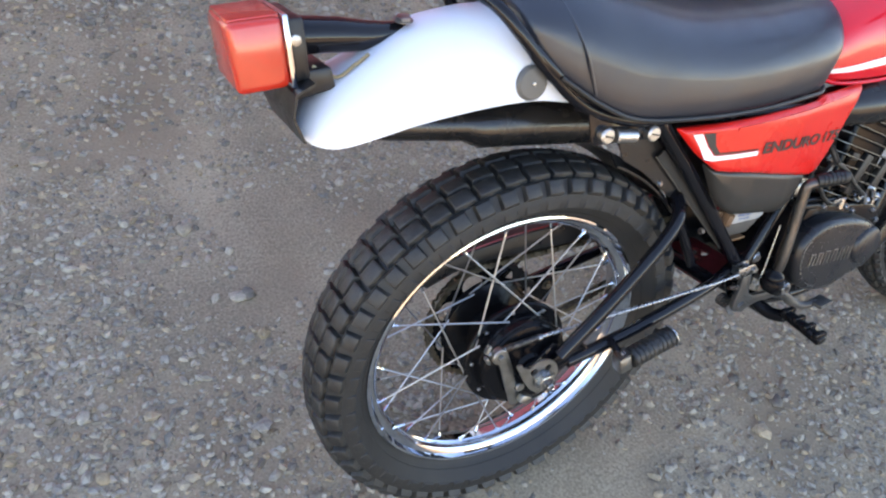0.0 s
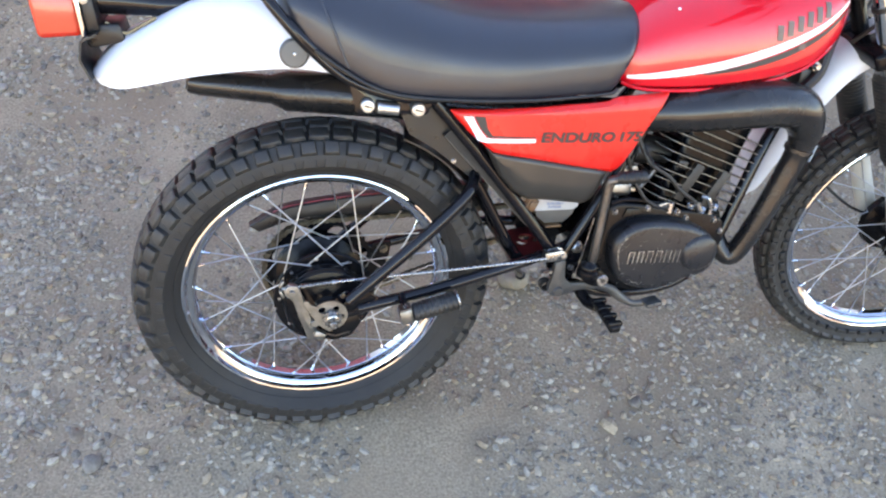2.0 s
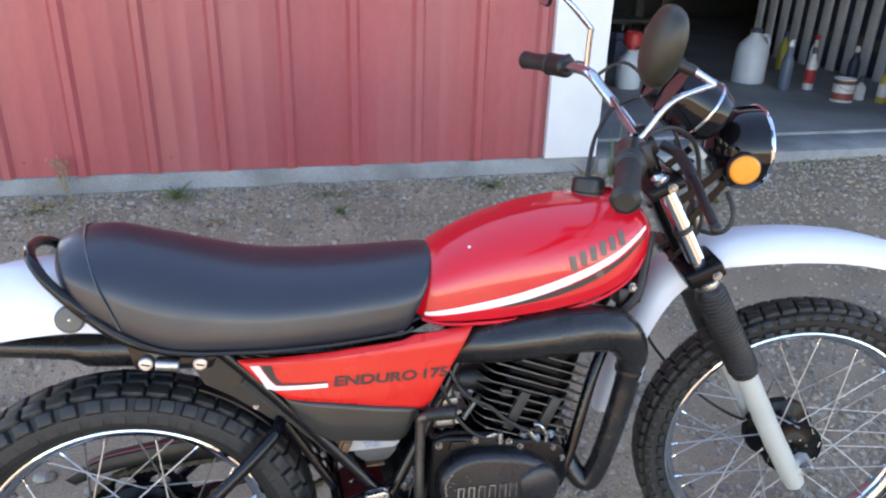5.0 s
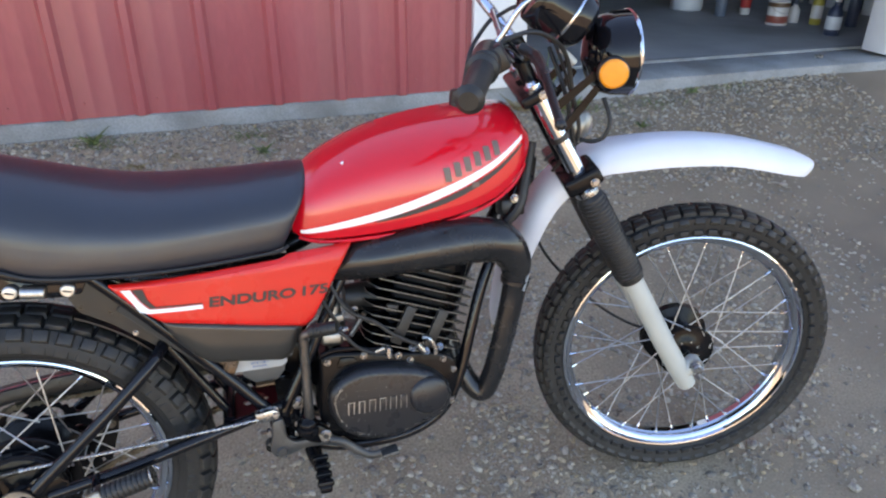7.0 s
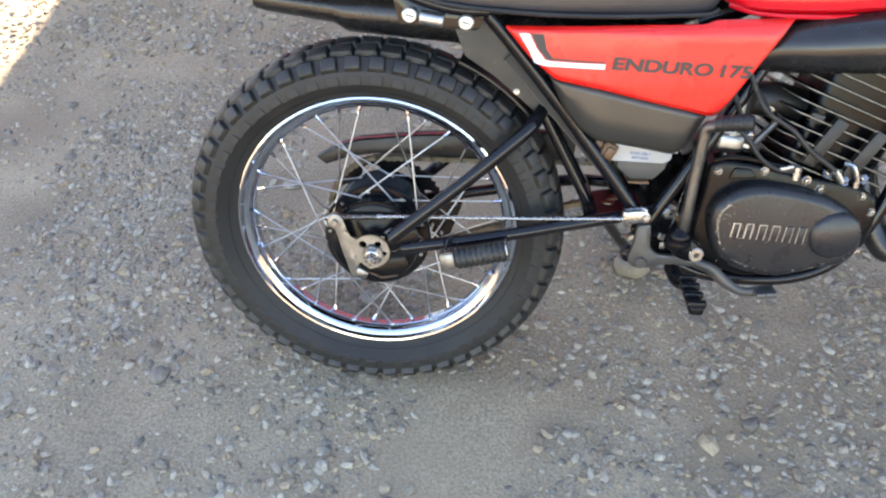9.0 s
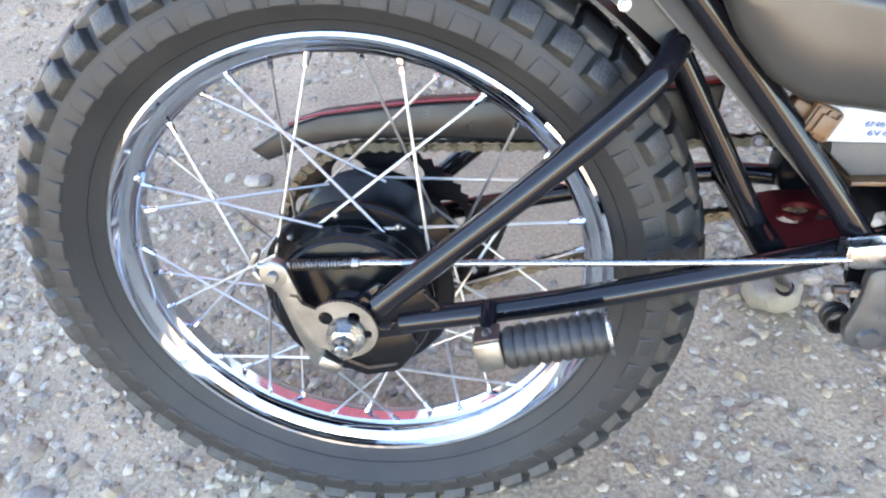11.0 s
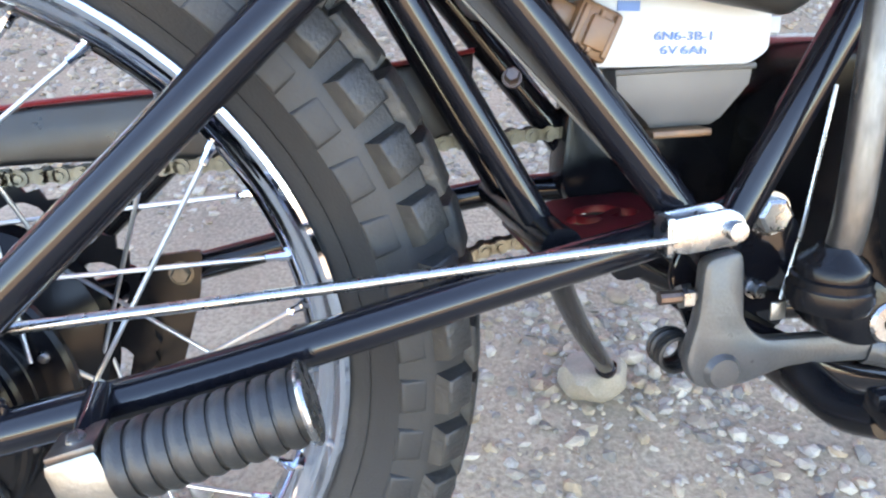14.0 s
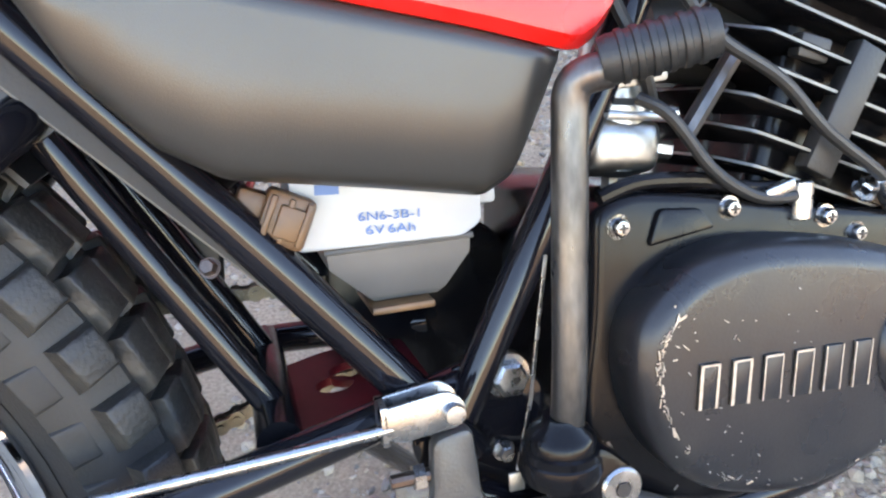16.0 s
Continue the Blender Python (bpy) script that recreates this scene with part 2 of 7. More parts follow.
def spline(pts, n=8):
    """A smooth line through the points."""
    p = [Vector(q) for q in pts]
    out = []
    for i in range(len(p) - 1):
        a, b, c, d = p[max(i - 1, 0)], p[i], p[i + 1], p[min(i + 2, len(p) - 1)]
        for k in range(n):
            t = k / n
            out.append(0.5 * (2 * b + (c - a) * t + (2 * a - 5 * b + 4 * c - d) * t * t + (3 * b - a - 3 * c + d) * t ** 3))
    out.append(p[-1])
    return out


def curve(table, x):
    """A smooth value from a short table of (x, value)."""
    if x <= table[0][0]:
        return table[0][1]
    for (a, b), (c, d) in zip(table, table[1:]):
        if x <= c:
            t = (x - a) / (c - a)
            return b + (d - b) * t
    return table[-1][1]


def smooth_curve(table, x):
    if x <= table[0][0]:
        return table[0][1]
    if x >= table[-1][0]:
        return table[-1][1]
    for i in range(len(table) - 1):
        a, c = table[i], table[i + 1]
        if x <= c[0]:
            def slope(j):
                lo, hi = table[max(j - 1, 0)], table[min(j + 1, len(table) - 1)]
                return (hi[1] - lo[1]) / (hi[0] - lo[0])
            h = c[0] - a[0]
            t = (x - a[0]) / h
            return (2 * t ** 3 - 3 * t * t + 1) * a[1] + (t ** 3 - 2 * t * t + t) * h * slope(i) + (3 * t * t - 2 * t ** 3) * c[1] + (t ** 3 - t * t) * h * slope(i + 1)


def skin(bm, rings, closed=True, caps=True):
    """Faces between rings of equally many points."""
    vs = [[bm.verts.new(p) for p in r] for r in rings]
    n = len(vs[0])
    for a, b in zip(vs, vs[1:]):
        for i in range(n if closed else n - 1):
            j = (i + 1) % n
            bm.faces.new((a[i], a[j], b[j], b[i]))
    if caps and closed:
        bm.faces.new(vs[0][::-1])
        bm.faces.new(vs[-1])
    return vs


def tube(pts, r, segs=14, bm=None, flat=1.0, caps=True):
    """A round bar along the points; r is a number or a list; flat squeezes it."""
    bm = bm or bmesh.new()
    p = [Vector(q) for q in pts]
    rs = r if isinstance(r, (list, tuple)) else [r] * len(p)
    if len(rs) != len(p):
        rs = [rs[0] + (rs[-1] - rs[0]) * i / (len(p) - 1) for i in range(len(p))]
    d = (p[1] - p[0]).normalized()
    up = Vector((0, 1, 0)) if abs(d.y) < 0.9 else Vector((0, 0, 1))
    side = d.cross(up).normalized()
    rings = []
    for i, q in enumerate(p):
        t = (p[min(i + 1, len(p) - 1)] - p[max(i - 1, 0)]).normalized()
        side = (side - t * side.dot(t)).normalized()
        o = t.cross(side)
        rings.append([q + rs[i] * (side * math.cos(a) + o * flat * math.sin(a)) for a in (2 * math.pi * k / segs for k in range(segs))])
    skin(bm, rings, True, caps)
    return bm


def rod(a, b, r, segs=14, bm=None, bevel=0.0):
    a, b = Vector(a), Vector(b)
    if bevel:
        d = (b - a).normalized() * bevel
        r1 = r if not isinstance(r, (list, tuple)) else r[0]
        return tube([a, a + d, b - d, b], [r1 - bevel, r1, r1, r1 - bevel], segs, bm)
    return tube([a, b], r, segs, bm)


def lathe(profile, centre, axis=(0, 1, 0), segs=48, bm=None, closed=False):
    """Turns a profile of (radius, along the axis) round an axis through centre."""
    bm = bm or bmesh.new()
    q = Vector((0, 0, 1)).rotation_difference(Vector(axis).normalized())
    c = Vector(centre)
    rows = []
    for r, h in profile:
        if r < 1e-6:
            rows.append([bm.verts.new(c + q @ Vector((0, 0, h)))] * segs)
        else:
            rows.append([bm.verts.new(c + q @ Vector((r * math.cos(a), r * math.sin(a), h))) for a in (2 * math.pi * k / segs for k in range(segs))])
    pairs = list(zip(rows, rows[1:]))
    if closed:
        pairs.append((rows[-1], rows[0]))
    for a, b in pairs:
        for i in range(segs):
            j = (i + 1) % segs
            f = []
            for v in (a[i], a[j], b[j], b[i]):
                if v not in f:
                    f.append(v)
            if len(f) > 2:
                bm.faces.new(f)
    return bm


def box(size, centre=(0, 0, 0), bevel=0.0, bm=None, turn=None, segs=2):
    b = bmesh.new()
    bmesh.ops.create_cube(b, size=1)
    bmesh.ops.scale(b, vec=size, verts=b.verts)
    if bevel:
        bmesh.ops.bevel(b, geom=b.edges[:], offset=bevel, segments=segs, affect="EDGES", profile=0.5)
    m = Matrix.Translation(centre) @ (turn if turn is not None else Matrix())
    bmesh.ops.transform(b, matrix=m, verts=b.verts)
    return merge(bm, b)


def merge(bm, b):
    if bm is None:
        return b
    me = bpy.data.meshes.new("join")
    b.to_mesh(me)
    b.free()
    bm.from_mesh(me)
    bpy.data.meshes.remove(me)
    return bm


def prism(outline, y0, y1, bevel=0.0, bm=None, segs=2, holes=()):
    """An outline in x and z, carried from y0 to y1, with rounded edges; holes are (x, z, r)."""
    b = bmesh.new()
    if holes:
        front = []
        loops = [[b.verts.new((x, y0, z)) for x, z in outline]]
        for hx, hz, hr in holes:
            loops.append([b.verts.new((hx + hr * math.cos(a), y0, hz + hr * math.sin(a))) for a in (2 * math.pi * k / 14 for k in range(14))])
        es = []
        for lp in loops:
            es += [b.edges.new((lp[i], lp[(i + 1) % len(lp)])) for i in range(len(lp))]
        bmesh.ops.triangle_fill(b, use_beauty=True, use_dissolve=False, edges=es)
        r = bmesh.ops.extrude_face_region(b, geom=b.faces[:])
        bmesh.ops.translate(b, vec=(0, y1 - y0, 0), verts=[v for v in r["geom"] if isinstance(v, bmesh.types.BMVert)])
    else:
        f = b.faces.new([b.verts.new((x, y0, z)) for x, z in outline])
        r = bmesh.ops.extrude_face_region(b, geom=[f])
        bmesh.ops.translate(b, vec=(0, y1 - y0, 0), verts=[v for v in r["geom"] if isinstance(v, bmesh.types.BMVert)])
        bmesh.ops.recalc_face_normals(b, faces=b.faces[:])
        if bevel:
            bmesh.ops.bevel(b, geom=[e for e in b.edges if abs(e.verts[0].co.y - e.verts[1].co.y) < 1e-6], offset=bevel, segments=segs, affect="EDGES", profile=0.5)
    return merge(bm, b)


def sheet(grid, thick, inward=None):
    """A shell of some thickness over a grid of points."""
    bm = bmesh.new()
    n, m = len(grid), len(grid[0])
    def nrm(i, j):
        a = Vector(grid[min(i + 1, n - 1)][j]) - Vector(grid[max(i - 1, 0)][j])
        b = Vector(grid[i][min(j + 1, m - 1)]) - Vector(grid[i][max(j - 1, 0)])
        return a.cross(b).normalized()
    top = [[bm.verts.new(p) for p in row] for row in grid]
    low = [[bm.verts.new(Vector(grid[i][j]) + (Vector(inward) if inward else nrm(i, j)) * thick) for j in range(m)] for i in range(n)]
    for i in range(n - 1):
        for j in range(m - 1):
            bm.faces.new((top[i][j], top[i + 1][j], top[i + 1][j + 1], top[i][j + 1]))
            bm.faces.new((low[i][j], low[i][j + 1], low[i + 1][j + 1], low[i + 1][j]))
    for i in range(n - 1):
        bm.faces.new((top[i][0], low[i][0], low[i + 1][0], top[i + 1][0]))
        bm.faces.new((top[i][-1], top[i + 1][-1], low[i + 1][-1], low[i][-1]))
    for j in range(m - 1):
        bm.faces.new((top[0][j], top[0][j + 1], low[0][j + 1], low[0][j]))
        bm.faces.new((top[-1][j], low[-1][j], low[-1][j + 1], top[-1][j + 1]))
    return bm


def hex_bolt(at, axis, r, h, bm=None, dome=True):
    """A hexagon head on a washer."""
    bm = lathe([(0, 0), (r * 1.25, 0), (r * 1.25, h * 0.2), (0, h * 0.2)], at, axis, 20, bm)
    bm = lathe([(0, h * 0.2), (r, h * 0.2), (r, h * 0.85), (r * 0.8, h), (0, h)], at, axis, 6, bm)
    return bm


def round_poly(pts, r, n=4):
    """Rounds the corners of an outline of (x, z)."""
    out = []
    for i in range(len(pts)):
        a, b, c = Vector(pts[i - 1]), Vector(pts[i]), Vector(pts[(i + 1) % len(pts)])
        k = min(r, (a - b).length * 0.45, (c - b).length * 0.45)
        p, q = b + (a - b).normalized() * k, b + (c - b).normalized() * k
        for s in range(n + 1):
            t = s / n
            v = p * (1 - t) ** 2 + b * 2 * t * (1 - t) + q * t * t
            out.append((v.x, v.y))
    return out


# ---- the yard ----
RISE = math.tan(radians(SLOPE))


def ease(a, b, x):
    t = min(max((x - a) / (b - a), 0), 1)
    return t * t * (3 - 2 * t)


def yard_height(x, y):
    """The yard rises to the barn, lies level behind the viewer and beyond, and is a little uneven."""
    y1 = min(max(y, -2.2), 1.97)
    z = RISE * y1 + 0.09 * ease(0.8, 1.93, y)
    z += 0.03 * ease(1.9, 3.2, x) * ease(1.2, 1.9, y)
    z += 0.014 * (1 - ease(0.3, 1.0, math.hypot(x - 1.38, y - 0.03)))  # low swell under the front wheel
    return z


def yard_relief(x, y):
    return 0.006 * noise.noise((x * 2.1, y * 2.1, 0.3)) + 0.0035 * noise.noise((x * 9, y * 9, 4.0)) - 0.003


def graded(lo, hi, step, far):
    mid = [lo + i * step for i in range(int(round((hi - lo) / step)) + 1)]
    out, d = [], step
    while d < far:
        d *= 1.45
        out.append(d)
    return [lo - v for v in reversed(out)] + mid + [hi + v for v in out]


xs, ys = graded(-2.4, 3.6, 0.04, 300), graded(-1.6, 2.6, 0.04, 300)
_verts = [(x, y, yard_height(x, y) + (yard_relief(x, y) if -3 < x < 5 and -3 < y < 5 else 0)) for y in ys for x in xs]
_w = len(xs)
_faces = [(j * _w + i, j * _w + i + 1, (j + 1) * _w + i + 1, (j + 1) * _w + i) for j in range(len(ys) - 1) for i in range(_w - 1)]
_me = bpy.data.meshes.new("ground")
_me.from_pydata(_verts, [], _faces)
_me.polygons.foreach_set("use_smooth", [True] * len(_me.polygons))
_me.materials.append(GRAVEL)
ground = tagged(new("ground", _me), "grey-brown packed gravel yard sloping up to the barn", "ground", kind="structure")


def scatter_stones(name, label, count, place, lo, hi, power, seed, mat, sink=-0.05):
    """Loose stones lying on the yard, joined in one mesh."""
    rnd = random.Random(seed)
    base = bmesh.new()
    bmesh.ops.create_icosphere(base, subdivisions=1, radius=1)
    shape = [v.co.copy() for v in base.verts]
    tris = [tuple(v.index for v in f.verts) for f in base.faces]
    base.free()
    shapes = []
    for k in range(12):
        shapes.append(np.array([tuple(v * (1 + rnd.uniform(-0.26, 0.26))) for v in shape]))
    tri = np.array(tris)
    vs, fs = [], []
    for i in range(count):
        x, y = place(rnd)
        r = lo + (hi - lo) * rnd.random() ** power
        e = Euler((rnd.uniform(-0.5, 0.5), rnd.uniform(-0.5, 0.5), rnd.uniform(0, 6.3)))
        m = np.array(e.to_matrix()) @ np.diag((r * rnd.uniform(0.9, 1.4), r * rnd.uniform(0.7, 1.0), r * rnd.uniform(0.45, 0.75)))
        vs.append(shapes[i % 12] @ m.T + np.array((x, y, yard_height(x, y) + yard_relief(x, y) + r * sink)))
        fs.append(tri + 12 * i)
    me = bpy.data.meshes.new(name)
    me.from_pydata(np.concatenate(vs).tolist(), [], np.concatenate(fs).tolist())
    me.materials.append(mat)
    return tagged(new(name, me), label, "gravel", kind="stuff")


def clustered(r, x0, x1, y0, y1):
    """Stones gather in loose patches and leave trodden ones nearly bare."""
    while True:
        x, y = r.uniform(x0, x1), r.uniform(y0, y1)
        d = noise.noise((x * 2.3, y * 2.3, 7.0)) + 0.6 * noise.noise((x * 6.5, y * 6.5, 2.0))
        if r.random() < 0.5 + 1.1 * d:
            return x, y


def near_bike(r):
    return clustered(r, -1.0, 2.1, -0.6, 1.05)


def middle_yard(r):
    return clustered(r, -2.2, 3.2, -0.9, 1.93)


def along_barn(r):
    return r.uniform(-1.5, 3.5), 1.93 - 0.75 * r.random() ** 1.6


def far_yard(r):
    return r.uniform(-5.5, -1.35), r.uniform(0.8, 7.5)


scatter_stones("fine_gravel", "small pale and dark chips of gravel on the yard", 22000, near_bike, 0.0016, 0.0065, 2.0, 11, STONE)
scatter_stones("coarse_gravel", "angular grey gravel lying loose on the yard", 6200, near_bike, 0.0055, 0.0125, 2.0, 16, STONE, 0.12)
scatter_stones("gravel", "loose grey and brown gravel over the yard", 19000, middle_yard, 0.003, 0.012, 2.0, 12, STONE)
scatter_stones("gravel_bed", "coarse loose gravel along the barn's foundation", 10500, along_barn, 0.005, 0.014, 1.8, 13, STONE, 0.10)
scatter_stones("far_gravel", "sunlit pale gravel beside the barn", 7000, far_yard, 0.006, 0.018, 1.8, 14, STONE)


# ---- the barn ----
WALL_Y, SILL, TOP = 1.953, 0.467, 3.6
LEFT, JAMB_L, JAMB_R, RIGHT = -1.288, 1.501, 1.755, 3.83
DEEP = 7.0


def ribbed_sheet(x0, x1, z0, z1, first, pitch):
    """A profiled steel sheet: flat pans with raised ribs and low stiffeners between them."""
    line = [(x0, 0.0)]
    x = first
    while x < x1 - 0.03:
        if x > x0 + 0.03:
            line += [(x - 0.028, 0.0), (x - 0.013, -0.020), (x + 0.013, -0.020), (x + 0.028, 0.0)]
        for s in (0.35, 0.65):
            q = x + pitch * s
            if x0 + 0.03 < q < x1 - 0.03:
                line += [(q - 0.016, 0.0), (q - 0.006, -0.0035), (q + 0.006, -0.0035), (q + 0.016, 0.0)]
        x += pitch
    line.append((x1, 0.0))
    line.sort()
    return sheet([[(a, WALL_Y + b, z0), (a, WALL_Y + b, z1)] for a, b in line], 0.0012, (0, 1, 0))


wall = part("wall_south", ribbed_sheet(LEFT + 0.26, JAMB_L, SILL, TOP, -0.977, 0.270), SIDING)
tagged(wall, "faded red ribbed steel siding of the barn, standing on concrete", "wall", kind="structure")
# screws in the sheet
_sb = lathe([(0.0055, 0), (0.0055, -0.003), (0.003, -0.005), (0, -0.005)], (0, 0, 0), (0, 1, 0), 8)
_screw = part("screw", _sb, SIDING, wall, at=Matrix.Translation((-0.915, WALL_Y, SILL + 0.06)))
for k in range(9):
    for dz in (0.06, 0.66, 1.26):
        if k or dz > 0.06:
            again(_screw, wall, Matrix.Translation((-0.915 + 0.270 * k, WALL_Y, SILL + dz)))
part("corner_trim", box((0.26, 0.05, TOP - SILL), (LEFT + 0.13, WALL_Y - 0.003, (TOP + SILL) / 2), 0.006), TRIM, wall, "white corner trim with a fold line")
part("corner_fold", box((0.012, 0.006, TOP - SILL), (LEFT + 0.19, WALL_Y - 0.030, (TOP + SILL) / 2), 0.002), TRIM, wall)
part("door_trim", box((JAMB_R - JAMB_L, 0.05, TOP - SILL - 0.0), ((JAMB_L + JAMB_R) / 2, WALL_Y - 0.003, (TOP + SILL) / 2), 0.006), TRIM, wall, "white trim beside the door opening")
wall_back = part("wall_core", box((JAMB_R - LEFT - 0.02, 0.10, TOP - SILL), ((JAMB_R + LEFT) / 2, WALL_Y + 0.09, (TOP + SILL) / 2)), INDOOR)
tagged(wall_back, "timber framing behind the steel siding", "wall", kind="structure")
wall_west = part("wall_west", box((0.12, DEEP, TOP - 0.2), (LEFT + 0.061, WALL_Y + 0.15 + DEEP / 2, (TOP + 0.2) / 2)), SIDING)
tagged(wall_west, "red side wall of the barn", "wall", kind="structure")
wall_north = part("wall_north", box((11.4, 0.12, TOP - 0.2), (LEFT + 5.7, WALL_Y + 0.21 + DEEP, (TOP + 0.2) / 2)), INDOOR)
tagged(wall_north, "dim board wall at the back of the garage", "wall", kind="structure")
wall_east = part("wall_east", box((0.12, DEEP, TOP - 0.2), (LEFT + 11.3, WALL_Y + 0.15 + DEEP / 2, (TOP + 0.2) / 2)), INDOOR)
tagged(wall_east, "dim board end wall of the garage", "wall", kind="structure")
east = part("wall_south_east", ribbed_sheet(RIGHT + 0.62, LEFT + 11.36, SILL + 0.02, TOP, RIGHT + 0.7, 0.270), SIDING)
tagged(east, "red ribbed steel siding past the garage door", "wall", kind="structure")
part("door_trim", box((0.62, 0.16, TOP - SILL - 0.02), (RIGHT + 0.31, WALL_Y + 0.05, (TOP + SILL + 0.02) / 2), 0.006), TRIM, east, "wide white trim of the garage door")
lintel = part("door_header", box((RIGHT - JAMB_R, 0.16, 0.8), ((RIGHT + JAMB_R) / 2, WALL_Y + 0.05, TOP - 0.4)), TRIM)
tagged(lintel, "white header over the garage door", "header", kind="structure")
roof = bmesh.new()
_pts = [(WALL_Y - 0.35, TOP), (WALL_Y + 0.2 + DEEP / 2, TOP + 1.3), (WALL_Y + 0.6 + DEEP, TOP)]
_ring = lambda x: [Vector((x, y, z + d)) for d, seq in ((0.0, _pts), (0.09, _pts[::-1])) for y, z in seq]
skin(roof, [_ring(LEFT - 0.25), _ring(LEFT + 11.6)])
roof = tagged(part("roof", roof, SIDING), "low metal gable roof of the barn", "roof", kind="structure")
found = part("foundation", box((JAMB_R - LEFT, 0.22, 0.62), ((JAMB_R + LEFT) / 2, WALL_Y + 0.100, SILL - 0.31), 0.012), CONCRETE)
tagged(found, "pale concrete foundation strip under the siding", "foundation", kind="structure")
sill = part("door_sill", box((RIGHT - JAMB_R + 0.62, 0.30, 0.62), ((RIGHT + JAMB_R) / 2 + 0.31, WALL_Y + 0.09, 0.465 - 0.31), 0.014), CONCRETE)
tagged(sill, "worn concrete apron in the garage door opening", "sill", kind="structure")
lip = part("floor_lip", box((RIGHT - JAMB_R + 0.60, 0.05, 0.30), ((RIGHT + JAMB_R) / 2 + 0.31, WALL_Y + 0.265, 0.476 - 0.15), 0.006), CONCRETE)
tagged(lip, "pale worn edge of the garage floor", "floor edge", kind="structure")
slab = part("garage_floor", box((11.2, DEEP - 0.3, 0.3), (LEFT + 5.7, WALL_Y + 0.29 + (DEEP - 0.3) / 2, 0.470 - 0.15)), SLAB)
tagged(slab, "stained grey concrete garage floor", "floor", kind="structure")
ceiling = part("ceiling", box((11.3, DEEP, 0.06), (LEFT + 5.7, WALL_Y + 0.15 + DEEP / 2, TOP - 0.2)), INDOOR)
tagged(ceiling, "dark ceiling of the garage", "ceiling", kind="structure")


# ---- the motorcycle: x forwards, y to its left, z up from the tyres' line ----
LEAN_ANGLE = 19.0  # degrees from the yard's normal, on its side stand
BIKE = YARD @ pose(0, 0.012, 0) @ pose(0, 0, 0, -LEAN_ANGLE) @ pose(0.004, 0, 0.006)
bike = tagged(new("motorcycle"), "red trail motorcycle with black seat and white mudguards on its stand", "motorcycle")
bike.matrix_world = BIKE
# the steered front: origin on the steering axis near the hub, z up the axis, x forwards
RAKE, STEER, BAR_TURN = 28.0, -15.0, -21.0
FRONT = pose(1.349, 0, 0.302, 0, -RAKE, 0) @ pose(0, 0, 0, 0, 0, STEER)


def bp(name, bm, mat, label="", parent=None, front=False, **k):
    ob = part(name, bm, mat, parent or bike, label, **k)
    if front:
        ob.matrix_basis = FRONT
    return ob


